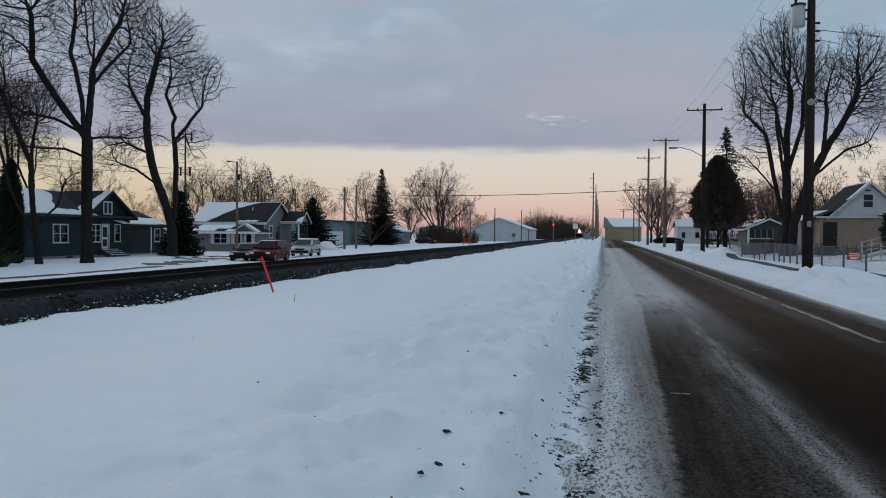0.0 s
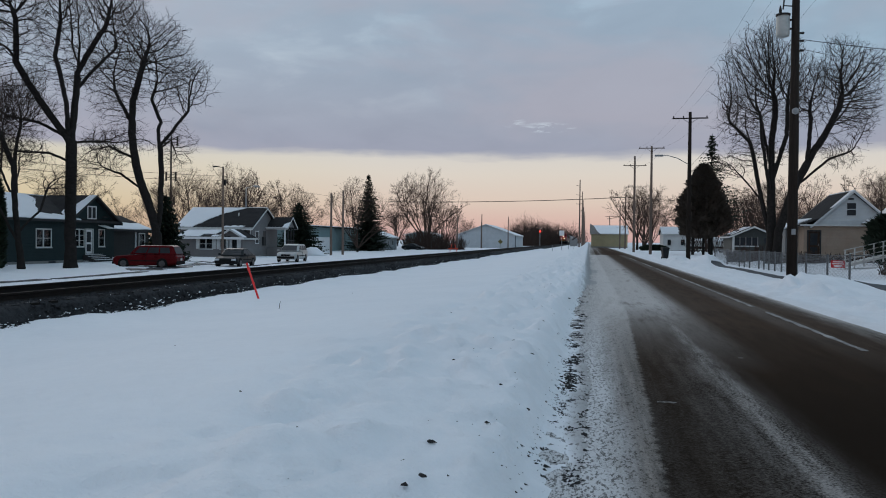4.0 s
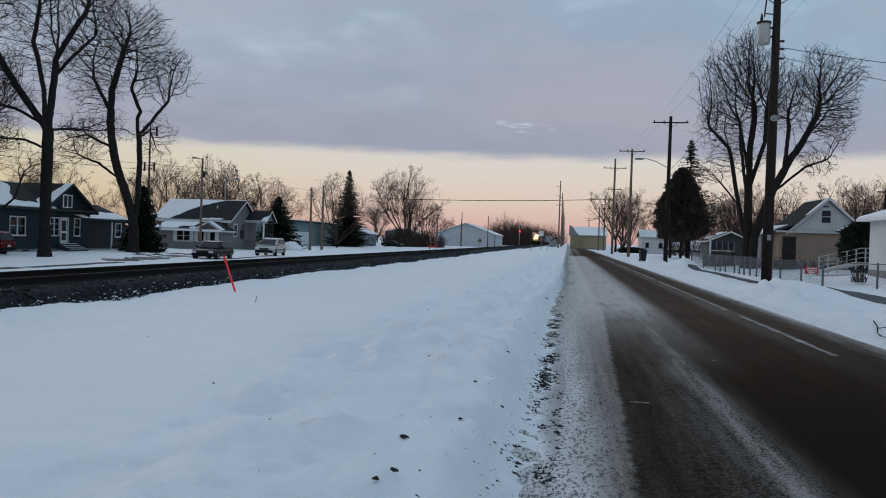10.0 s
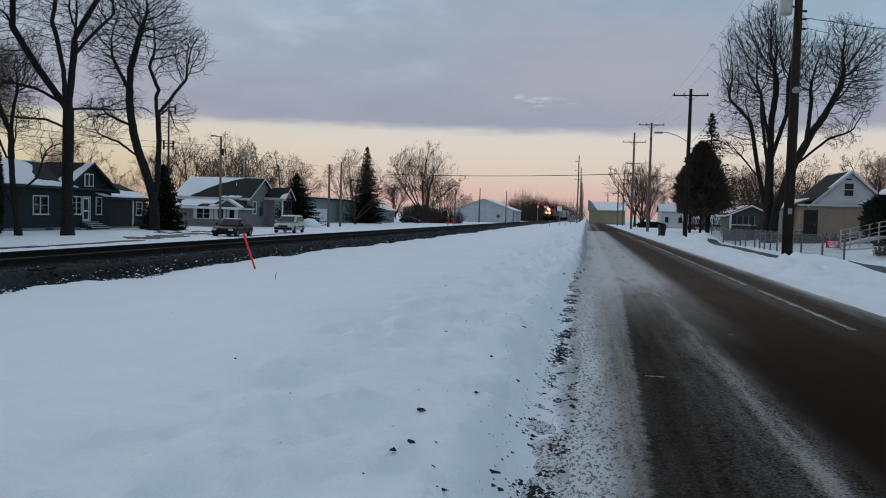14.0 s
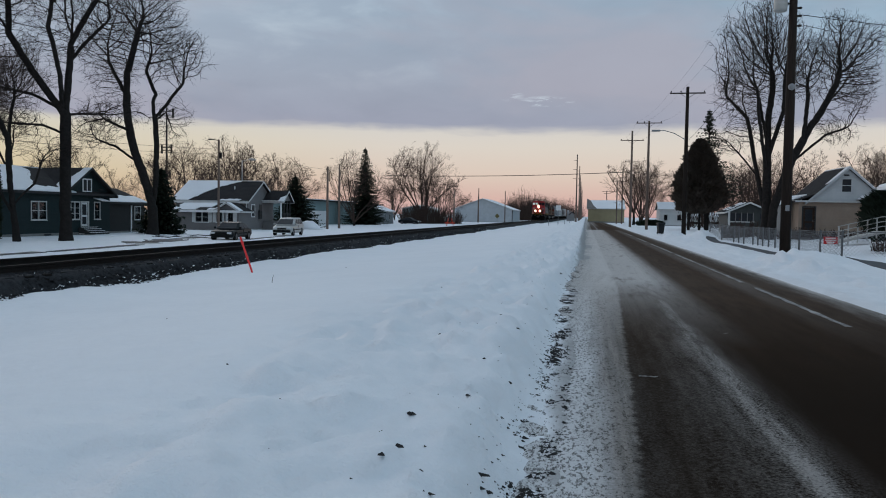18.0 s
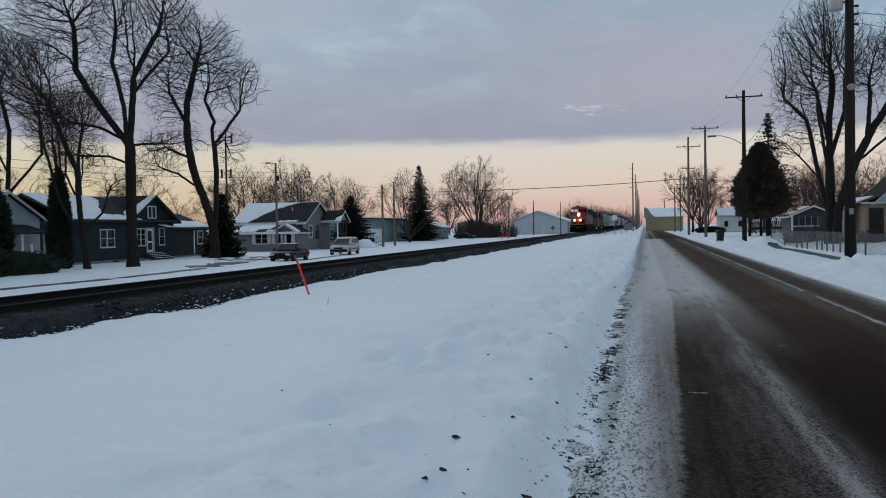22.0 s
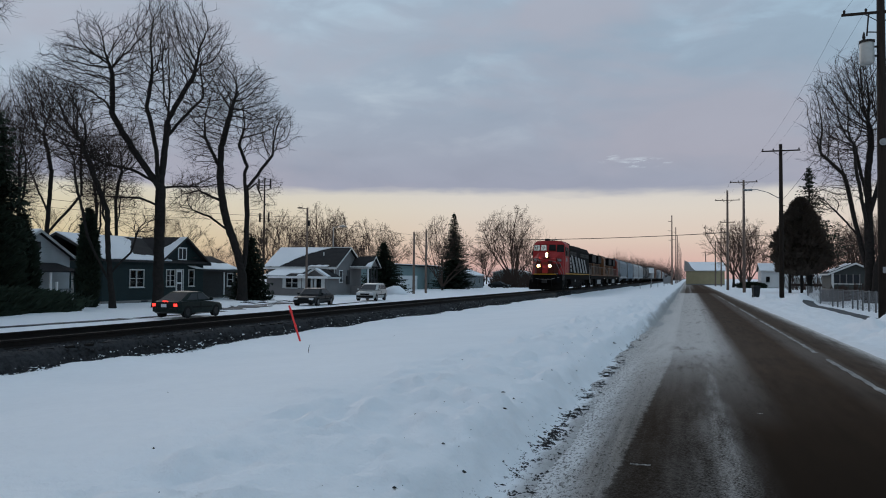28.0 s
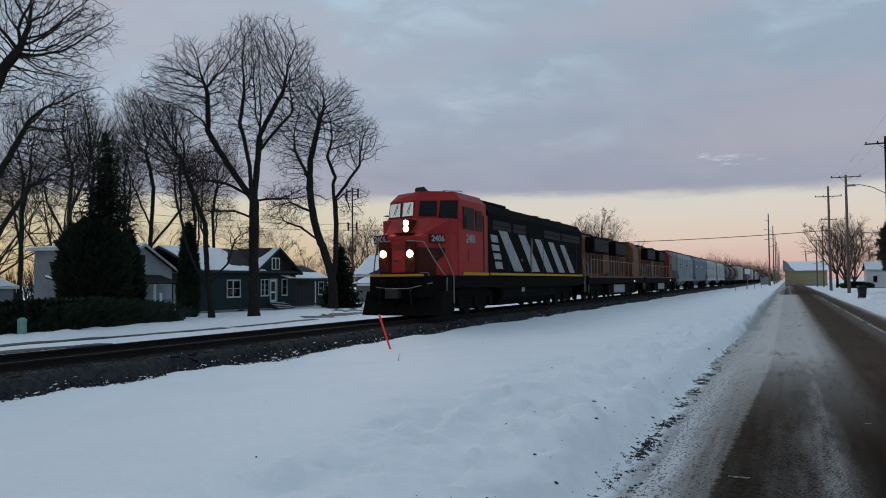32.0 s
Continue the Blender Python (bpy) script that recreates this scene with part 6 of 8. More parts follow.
def gable_roof(parent, x0, x1, y0, y1, ze, zr, ridge="x", over=0.4, thick=0.14, mat=None, snow=(), trim=None):
    """Two roof slabs. ridge: the axis along which the ridge runs. snow: (side 0/1, [(along 0..1, up 0..1), ...])."""
    if ridge == "x":
        a0, a1, b0, b1 = x0, x1, y0, y1
        P = lambda a, b, z: (a, b, z)
    else:
        a0, a1, b0, b1 = y0, y1, x0, x1
        P = lambda a, b, z: (b, a, z)
    mid, half = (b0 + b1) / 2, (b1 - b0) / 2
    slope = (zr - ze) / half
    A0, A1 = a0 - over, a1 + over
    r = None
    for side in (0, 1):
        sg = -1 if side == 0 else 1
        eb, ez = mid + sg * (half + over), ze - slope * over
        prof = [(eb, ez), (mid, zr), (mid, zr + thick), (eb, ez + thick)]
        s = S().loft([[P(a, b, z) for b, z in prof] for a in (A0, A1)])
        r = part("roof_slab", s, mat or ROOFING, parent, "dark shingled roof slope")
        part("fascia", S().loft([[P(a, b, z) for b, z in [(eb + sg * 0.003, ez - 0.04), (eb + sg * 0.03, ez - 0.04), (eb + sg * 0.03, ez + thick), (eb + sg * 0.003, ez + thick)]] for a in (A0, A1)]), trim or TRIM, r)
        for a, o in ((A0, -0.025), (A1, 0.025)):
            vb = [(eb, ez - 0.04), (mid, zr - 0.04), (mid, zr + thick + 0.01), (eb, ez + thick + 0.01)]
            part("verge_board", S().loft([[P(a + o * 0.1, b, z) for b, z in vb], [P(a + o, b, z) for b, z in vb]]), trim or TRIM, r)
        for sd, poly in snow:
            if sd != side:
                continue
            rnd = random.Random(int(1000 * poly[0][0] + 37 * len(poly)))
            pts = []
            for (u0, v0), (u1, v1) in zip(poly, poly[1:] + poly[:1]):
                for k in range(7):
                    pts.append((u0 + (u1 - u0) * k / 7 + (rnd.gauss(0, 0.007) if k else 0), v0 + (v1 - v0) * k / 7 + (rnd.gauss(0, 0.013) if k else 0)))
            to = lambda u, v, h: P(A0 + (A1 - A0) * min(1.0, max(0, u)), eb + (mid - eb) * min(1, max(0, v)), ez + (zr - ez) * min(1, max(0, v)) + thick + h)
            part("roof_snow", S().loft([[to(u, v, -0.01) for u, v in pts], [to(u, v, 0.07) for u, v in pts]]), SNOW, r, "uneven snow left on the roof")


def gable_wall(s, x0, x1, ze, zr, y0, y1):
    s.prism([(x0, ze), (x1, ze), ((x0 + x1) / 2, zr)], "y", y0, y1)


def shell(parent, L, D, z0, ze, holes=(), right=(), back=True, mat=None, thick=0.2, left=(), x0=0.0):
    """Four walls: the front one along x at y = 0, D deep."""
    s = S()
    holed_wall(s, L - x0, z0, ze, thick, [(p - x0, q - x0, *r) for p, q, *r in holes])
    s.v = [(p + x0, q, r) for p, q, r in s.v]
    front = part("wall", s, mat, parent)
    part("wall", S().box(x0, L, D - thick, D, z0, ze), mat, parent)
    for x, hs in ((x0, left), (L - thick, right)):
        q = S()
        holed_wall(q, D - 2 * thick, z0, ze, thick, hs)
        # turn the wall upright across the house
        q.v = [(x + (thick - b) if x == x0 else x + b, thick + a, c) for a, b, c in q.v]
        part("wall", q, mat, parent)
    part("foundation", S().box(x0 - 0.02, L + 0.02, -0.02, D + 0.02, z0 - 0.5, z0), BRICKISH, parent)
    return front


# dark green cottage (front faces the side street)
h = thing("house", "dark green one-and-a-half-storey cottage with white windows and snowy roof", "house", "houses", pose(-41, 47.0, -0.42, 0, 0, 90))
W = [(4.55, 6.15, 1.25, 2.55), (9.08, 10.12, 1.27, 2.6), (12.15, 12.85, 1.27, 2.62), (10.42, 11.28, 0.62, 2.62)]
shell(h, 14.3, 8.4, 0.15, 3.4, W, mat=GREEN, x0=1.55)
window(h, "window", *W[0], cols=2)
window(h, "window", *W[1], cols=2, rows=3)
window(h, "window", *W[2], cols=1)
door(h, *W[3])
gable_roof(h, 1.55, 14.3, 0, 8.4, 3.4, 5.3, "x", 0.35, trim=DARKTRIM, snow=[(0, [(0.0, 0.0), (0.6, 0.0), (0.58, 0.14), (0.34, 0.22), (0.42, 0.5), (0.55, 0.8), (0.55, 1.0), (0.0, 1.0)]), (1, [(0, 0), (1, 0), (1, 1), (0, 1)])])
g = S()
gable_wall(g, 8.1, 14.4, 3.4, 5.35, -0.01, 0.2)
part("gable_wall", g, GREEN, h)
gable_roof(h, 8.1, 14.4, 0.0, 4.2, 3.4, 5.4, "y", 0.45, trim=DARKTRIM, snow=[(0, [(0.0, 0.02), (0.25, 0.02), (0.3, 0.4), (0.16, 0.7), (0.12, 0.98), (0.0, 0.98)])])
part("gable_window", S().box(10.55, 11.75, -0.06, -0.012, 3.5, 3.6).box(10.55, 11.75, -0.06, -0.012, 4.52, 4.62).box(10.55, 10.65, -0.06, -0.012, 3.6, 4.52).box(11.65, 11.75, -0.06, -0.012, 3.6, 4.52).box(11.1, 11.2, -0.05, -0.012, 3.6, 4.52), WHITE, h, "white attic window casing")
for a, b in ((10.65, 11.1), (11.2, 11.65)):
    part("attic_pane", S().box(a, b, -0.03, -0.014, 3.61, 4.51), DIM, h)
part("gable_lamp_shelf", S().box(12.6, 13.0, -0.25, 0, 3.7, 3.8), DARKTRIM, h)
for k in range(4):
    part("step", S().box(10.0 - 0.04 * k, 12.2 + 0.04 * k, -0.35 - 0.3 * k, -0.05 - 0.3 * k + 0.02, 0.0, 0.55 - 0.14 * k, 0.01), DARKTRIM, h, "dark porch step")
    part("tread_snow", S().box(10.05 - 0.04 * k, 12.15 + 0.04 * k, -0.36 - 0.3 * k, -0.2 - 0.3 * k, 0.555 - 0.14 * k, 0.59 - 0.14 * k, 0.01), SNOW, h, "thin snow on the tread")
part("step_snow", S().box(9.95, 12.3, -1.2, -0.1, 0.0, 0.06), SNOW, h)
aw = S().prism([(-0.9, 2.75), (0.0, 3.0), (0.0, 3.06), (-0.9, 2.8)], "x", 12.0, 13.0)
part("awning", aw, WHITE, h, "small white snowy awning")
part("chimney", S().box(5.2, 5.9, 4.5, 5.2, 4.2, 6.0, 0.02), BRICKISH, h)
part("basement_window", S().box(5.9, 6.7, -0.03, -0.02, -0.12, 0.12), DIM, h)
# its low addition
h = thing("house_addition", "low dark addition with a snow-edged roof", "house", "houses", pose(-42, 61.7, -0.42, 0, 0, 90))
W = [(5.0, 5.9, 1.2, 2.35)]
shell(h, 6.6, 6.5, 0.1, 2.75, W, mat=siding("brown_grey_siding", (0.022, 0.023, 0.023), (0.04, 0.041, 0.041)))
window(h, "window", *W[0])
part("corner_post", S().box(4.3, 4.42, -0.1, -0.01, 0.0, 2.5), WHITE, h)
gable_roof(h, 0, 6.6, 0, 6.5, 2.75, 4.0, "x", 0.35, trim=DARKTRIM, snow=[(0, [(0.02, 0.0), (0.98, 0.0), (0.97, 0.42), (0.5, 0.45), (0.02, 0.5)])])

# grey house end-on to the street, with a low wing before it and a porch at its street end
h = thing("house", "warm grey bungalow with dark shingles, half under snow", "house", "houses", pose(-46.6, 82.2, -0.5))
shell(h, 8.9, 7.4, 0.2, 3.42, (), mat=GREYSIDE)
gable_roof(h, 0, 8.9, 0, 7.4, 3.42, 5.6, "x", 0.35, snow=[(0, [(0.0, 0.0), (0.22, 0.0), (0.34, 0.38), (0.5, 0.72), (0.72, 0.98), (0.0, 1.0)]), (0, [(0.62, 0.0), (0.88, 0.0), (0.86, 0.06), (0.64, 0.05)]), (1, [(0, 0), (1, 0), (1, 1), (0, 1)])])
for a in (0.0, 8.7):
    part("gable_wall", S().prism([(0, 3.42), (7.4, 3.42), (3.7, 5.55)], "x", a, a + 0.2), GREYSIDE, h)
part("downpipe", S().tube([(8.8, -0.07, 0.1), (8.8, -0.07, 3.3)], 0.05, 6), WHITE, h)
part("gutter", S().box(-0.3, 9.2, -0.46, -0.37, 3.06, 3.18), WHITE, h)
e = part("end_wall_fittings", S().box(8.9, 8.93, 1.0, 1.1, 1.55, 2.95).box(8.9, 8.93, 1.9, 2.0, 1.55, 2.95).box(8.9, 8.93, 1.0, 2.0, 1.5, 1.6).box(8.9, 8.93, 1.0, 2.0, 2.9, 3.0), WHITE, h, "white window casing on the end wall")
part("pane", S().box(8.905, 8.92, 1.1, 1.9, 1.6, 2.9), DIM, e)
part("meter_box", S().box(8.9, 9.15, 2.9, 3.5, 1.3, 2.3, 0.02), DARKTRIM, h)
part("side_window", S().box(8.905, 8.925, 3.2, 4.0, 2.0, 3.0), DIM, h)
part("vent_pipe", S().tube([(6.4, 2.0, 4.4), (6.4, 2.0, 5.1)], 0.06, 6), WHITE, h)
h2 = thing("porch", "raised grey porch with dark posts under a small gable", "porch", "", pose(-37.7, 86.4, -0.5))
part("deck", S().box(0.01, 2.4, 0.0, 2.9, 0.0, 1.1, 0.02), GREYSIDE, h2)
for y in (0.1, 1.0, 1.9, 2.8):
    part("post", S().box(2.2, 2.34, y - 0.07, y + 0.07, 1.1, 3.5), DARKTRIM if y > 0.2 else WHITE, h2)
part("rail", S().box(2.23, 2.31, 0.1, 2.8, 1.9, 1.98), DARKTRIM, h2)
for k in range(12):
    part("baluster", S().box(2.25, 2.29, 0.3 + 0.21 * k, 0.34 + 0.21 * k, 1.1, 1.9), DARKTRIM, h2)
gable_roof(h2, 0.0, 2.4, 0.2, 2.9, 3.5, 4.6, "x", 0.3, snow=[(0, [(0.75, 0.0), (1, 0), (1, 0.5), (0.8, 0.3)])])
part("gable_wall", S().prism([(0.3, 3.5), (2.8, 3.5), (1.55, 4.54)], "x", 2.25, 2.38), GREYSIDE, h2)
part("eave_shelf", S().box(0.01, 2.5, -0.3, 0.6, 3.42, 3.5), WHITE, h2)
h = thing("house_wing", "low grey front wing with white shuttered windows and snowy roof", "house", "houses", pose(-44.95, 79.2, -0.5))
W = [(2.5, 4.0, 0.95, 2.0), (4.98, 5.65, 0.95, 2.0), (6.35, 6.95, 0.9, 1.95)]
shell(h, 7.6, 3.0, 0.15, 2.2, W, mat=GREYSIDE)
window(h, "window", *W[0], cols=2, rows=2, shutters=(-1, 1))
window(h, "window", *W[1], rows=1, shutters=(-1, 1))
window(h, "window", *W[2], rows=1, shutters=(-1, 1))
part("shed_roof", S().prism([(-0.35, 2.12), (3.0, 2.95), (3.0, 3.08), (-0.35, 2.25)], "x", -0.3, 6.2), ROOFING, h, "dark shingled lean-to roof")
part("fascia", S().box(-0.3, 7.9, -0.385, -0.355, 2.0, 2.25), WHITE, h)
for u0, u1, v0, v1 in ((-0.3, 4.0, 0.35, 0.95), (-0.3, 2.6, 0.02, 0.36), (4.0, 5.2, 0.02, 0.2)):
    part("roof_snow", S().prism([(-0.35 + 3.35 * v0, 2.256 + 0.83 * v0), (-0.35 + 3.35 * v1, 2.256 + 0.83 * v1), (-0.35 + 3.35 * v1, 2.33 + 0.83 * v1), (-0.35 + 3.35 * v0, 2.33 + 0.83 * v0)], "x", u0, u1), SNOW, h, "uneven snow left on the roof")
part("gable_wall", S().prism([(4.9, 2.2), (7.6, 2.2), (6.25, 2.95)], "y", -0.012, 0.2), GREYSIDE, h)
gable_roof(h, 4.9, 7.6, 0.0, 2.9, 2.2, 3.0, "y", 0.3, snow=[(0, [(0.0, 0.0), (0.9, 0.0), (0.8, 0.7), (0.0, 0.9)]), (1, [(0.0, 0.05), (0.25, 0.05), (0.25, 0.9), (0.0, 0.95)])])
solo("board_fence", S().box(-48.6, -46.4, 78.0, 78.1, -0.5, 1.2, 0.01), surface("tan_boards", (0.2, 0.14, 0.08), (0.3, 0.22, 0.13), 4, 0.8, 0, 0.3, 20, 0.25, 0.02, 0, (1, 6, 0.4)), "short tan board fence between houses", "fence")
t = thing("snow_pile", "snow heaped beside the porch steps", "snow pile", "", pose(-33.6, 91.5, -0.5))
part("heap", S().tube([(0, 0, 0), (0, 0, 0.5), (0.2, 0.1, 0.9), (0.2, 0.1, 1.1)], [1.8, 1.4, 0.7, 0.1], 14), SNOW, t, smooth=True)

# pale house behind the evergreens
h = thing("house", "pale weathered two-storey house behind evergreens", "house", "houses", pose(-40.0, 38.4, -0.45, 0, 0, 90))
W = [(0.6, 1.5, 1.1, 2.4)]
WORN = siding("worn_pale_siding", (0.33, 0.365, 0.385), (0.48, 0.515, 0.54))
shell(h, 5.8, 3.4, 0.2, 3.4, W, mat=WORN)
window(h, "window", *W[0], trim=DARKTRIM)
gg = S()
gable_wall(gg, 0, 5.8, 3.4, 5.0, 0.0, 0.2)
part("gable_wall", gg, WORN, h)
part("gable_vent", S().box(2.6, 3.2, -0.03, -0.004, 3.9, 4.4), DARKTRIM, h)
gable_roof(h, 0, 5.8, 0, 3.4, 3.4, 5.05, "y", 0.35, snow=[(0, [(0, 0), (1, 0), (1, 1), (0, 1)])])
part("porch_roof", S().prism([(-2.0, 2.35), (0, 2.9), (0, 3.0), (-2.0, 2.45)], "x", -0.4, 4.6), ROOFING, h)
part("porch_deck", S().box(0, 4.4, -1.9, -0.05, 0.0, 0.35), PALESIDE, h)
for x in (0.3, 2.3, 4.2):
    part("porch_post", S().box(x - 0.06, x + 0.06, -1.85, -1.73, 0.35, 2.4), WHITE, h)
for k in range(10):
    part("baluster", S().box(2.45 + 0.17 * k, 2.49 + 0.17 * k, -1.82, -1.78, 0.35, 1.2), PALESIDE, h)
part("porch_rail", S().box(2.3, 4.2, -1.84, -1.76, 1.2, 1.28), PALESIDE, h)
h = thing("house", "cream two-storey house with a flat-topped bay and snowy porch", "house", "houses", pose(-44.0, 37.7, -0.45, 0, 0, 90))
W = [(0.7, 1.1, 3.0, 4.1), (1.5, 1.9, 3.0, 4.1)]
shell(h, 2.4, 2.2, 0.2, 4.7, W, mat=PALESIDE)
for q in W:
    window(h, "window", *q, trim=DARKTRIM)
part("flat_roof", S().box(-0.45, 2.45, -0.5, 2.4, 4.7, 4.9, 0.03), TRIM, h, "flat overhanging roof")
part("roof_snow", S().box(-0.4, 2.4, -0.45, 2.3, 4.9, 4.98, 0.03), SNOW, h)
part("porch_roof", S().prism([(-2.2, 2.3), (0, 2.8), (0, 2.9), (-2.2, 2.4)], "x", -0.9, 2.3), DARKTRIM, h)
part("porch_snow", S().prism([(-2.2, 2.406), (0, 2.906), (0, 3.0), (-2.2, 2.5)], "x", -0.9, 2.3), SNOW, h)
part("porch_wall", S().box(-0.8, 2.2, -2.0, -1.85, 0.0, 2.3), PALESIDE, h)
part("porch_window", S().box(0.2, 1.2, -2.03, -2.004, 0.9, 2.0), DIM, h)
h = thing("garage", "low pale garage with a snow-covered roof", "garage", "houses", pose(-58.0, 37.0, -0.45, 0, 0, 90))
shell(h, 8.0, 6.0, 0.1, 2.2, (), mat=PALESIDE)
gable_roof(h, 0, 8.0, 0, 6.0, 2.2, 3.1, "x", 0.3, snow=[(0, [(0, 0), (1, 0), (1, 1), (0, 1)])])
part("garage_door", S().box(3.0, 7.0, -0.05, -0.004, 0.1, 1.9), PALESIDE, h)

# teal building with a white overhead door
h = thing("garage_building", "flat-roofed teal garage with a white overhead door", "garage", "buildings", pose(-45, 119.5, -0.6, 0, 0, 90))
W = [(0.8, 12.0, 0.0, 2.55)]
shell(h, 28.5, 12, 0.0, 4.2, W, mat=TEAL)
d = part("overhead_door", S().box(0.8, 12.0, 0.06, 0.12, 0.0, 2.55), WHITE, h, "white overhead garage door")
for k in range(4):
    part("door_panel", S().box(0.85, 11.95, 0.03, 0.058, 0.04 + 0.63 * k, 0.63 * (k + 1)), WHITE, d)
part("roof_slab", S().box(-0.4, 28.9, -0.6, 12.4, 4.2, 4.4), ROOFING, h)
part("roof_snow", S().box(-0.35, 28.85, -0.55, 12.3, 4.4, 4.52), SNOW, h)
for k in range(12):
    part("rib", S().box(16 + k * 1.05, 16.1 + k * 1.05, -0.05, 0, 0.0, 4.2), TEAL, h)


def simple_house(x, y, rz, L, D, ze, zr, mat, label, wins=(), snow=True, ridge="x", zb=-0.5, cat="house", name="house", roof=None):
    h = thing(name, label, cat, "far buildings", pose(x, y, zb, 0, 0, rz))
    shell(h, L, D, 0.1, ze, wins, mat=mat)
    for q in wins:
        window(h, "window", *q, sill=False, rows=1)
    full = [(0.0, 0.0), (1, 0), (1, 1), (0, 1)]
    gable_roof(h, 0, L, 0, D, ze, zr, ridge, 0.35, mat=roof, snow=[(0, full), (1, full)] if snow else ())
    for k in (0, 1):
        gs = S()
        if ridge == "y":
            gable_wall(gs, 0, L, ze, zr - 0.05, k * (D - 0.2), k * (D - 0.2) + 0.2)
        else:
            gs.prism([(0, ze), (D, ze), (D / 2, zr - 0.05)], "x", k * (L - 0.2), k * (L - 0.2) + 0.2)
        part("gable_wall", gs, mat, h)
    return h


simple_house(-40.5, 152, 90, 9, 7, 2.6, 3.9, PALESIDE, "low pale house with a snowy roof behind a spruce", [(1.5, 2.6, 1.0, 2.0), (5, 6.2, 1.0, 2.0)])
simple_house(-38, 192, 90, 10, 8, 3.4, 4.3, TEAL, "small teal shed with a snowy roof", [(3, 5, 0.4, 2.4)], cat="shed", name="shed")
simple_house(-42, 210, 90, 9, 8, 2.8, 4.4, PALESIDE, "far pale house with a snowy roof", [(2, 3, 1, 2)])
h = simple_house(-39.4, 230, 0, 18.0, 26, 3.75, 6.95, METALWHITE, "large white metal shed with a low gable", (), True, "y", -0.5, "shed", "metal_shed")
part("corner_trim", S().box(17.85, 18.06, -0.06, -0.004, 0.0, 3.7), DARKTRIM, h)
h = simple_house(0.8, 236, 0, 10.6, 16, 3.9, 6.4, YELLOW, "long yellow shop building under a snowy roof", (), True, "x", 0.2, "shop", "shop_building")
part("false_front", S().prism([(-0.5, 3.9), (2.6, 3.9), (1.6, 4.8), (0.7, 6.3), (-0.4, 6.9)], "y", -0.6, -0.35), surface("weathered_board", (0.2, 0.195, 0.19), (0.32, 0.31, 0.3), 2, 0.8), h, "weathered slanted false front")
h = simple_house(15.4, 168, 0, 6.0, 7.5, 3.5, 4.9, WHITESIDE, "small white house with a snowy roof", [(0.9, 1.6, 1.1, 2.3), (3.6, 4.4, 1.1, 2.3)], True, "x", 0.0)
simple_house(21.8, 172, 0, 14, 8, 2.0, 2.8, WHITESIDE, "low white outbuilding behind the evergreens", (), True, "x", 0.0)
simple_house(40, 128, 0, 10, 8, 3.0, 4.6, GREYSIDE, "grey house behind yard trees", [(2, 3, 1, 2.2), (6, 7, 1, 2.2)], True, "x", 0.2)
# dark little porch house beyond the fence
h = simple_house(15.6, 90, 0, 4.6, 5.5, 1.75, 2.75, siding("dark_grey_siding", (0.04, 0.044, 0.043), (0.075, 0.08, 0.078)), "small dark house with a glazed porch and thin roof snow", (), False, "y", 0.7)
for u0, u1, v0, v1 in ((0.1, 0.4, -0.2, 0.3), (0.5, 0.9, 0.6, 1.4), (0.15, 0.45, 2.4, 3.2), (0.7, 0.92, 3.0, 4.4)):
    part("roof_snow", S().prism([(-0.35 + 2.65 * u, 1.86 + 1.06 * u + d) for u, d in ((u0, -0.03), (u1, -0.03), (u1, 0.06), (u0, 0.05))], "y", v0, v1), SNOW, h, "patch of thin snow on the roof")
part("porch_post", S().box(0.02, 0.22, -0.4, -0.2, 0.0, 1.75), TRIM, h)
part("porch_sill", S().box(0.2, 2.9, -0.08, 0, 0.62, 0.72), TRIM, h)
for k in range(4):
    a = 0.3 + 0.62 * k
    part("porch_window", S().box(a, a + 0.5, -0.03, -0.004, 0.8, 1.6), DIM, h, "dark porch window")
    part("mullion", S().box(a + 0.51, a + 0.6, -0.06, 0, 0.7, 1.7), GREYSIDE, h)
part("porch_window", S().box(3.4, 3.9, -0.03, -0.004, 1.0, 1.6), DIM, h)

# dark low boundary behind the far yards
low_fence = thing("low_fence", "low dark board fence along a snowy yard", "fence")
for k in range(9):
    part("fence_post", S().box(19.95 + 1.1 * k, 20.05 + 1.1 * k, 160.0, 160.1, 0.0, 1.02), POLE, low_fence)
for k in range(8):
    part("fence_board", S().box(20.05 + 1.1 * k, 21.05 + 1.1 * k, 159.97, 160.0, 0.5, 0.98), POLE, low_fence)

# gabled house across the road
h = thing("house", "gabled house with pale blue upper siding over tan stone", "house", "houses", pose(16.9, 66, 0.4))
W = [(0.35, 1.2, 0.2, 2.3)]
shell(h, 7.2, 6.0, 0.1, 2.85, W, mat=TANSIDE)
door(h, *W[0], trim=DARKTRIM, mat=surface("brown_door", (0.03, 0.019, 0.014), (0.055, 0.034, 0.024), 3, 0.6, 0, 0.2, 20, 0.2, 0.02, 0, (6, 6, 0.5)))
gg = S()
gable_wall(gg, 0.75, 6.45, 2.85, 5.35, -0.05, 0.2)
part("gable_wall", gg, BLUESIDE, h)
gable_roof(h, 0.75, 6.45, 0, 6.0, 2.85, 5.4, "y", 0.3, trim=BLUESIDE, snow=[(0, [(0.0, 0.55), (0.1, 0.5), (0.12, 0.98), (0.0, 1.0)]), (0, [(0.3, 0.0), (0.75, 0.0), (0.7, 0.12), (0.35, 0.1)]), (1, [(0, 0), (1, 0), (1, 1), (0, 1)])])
part("attic_window", S().box(3.07, 3.88, -0.1, -0.052, 3.5, 4.65, 0.01), BLUESIDE, h, "pale attic window casing")
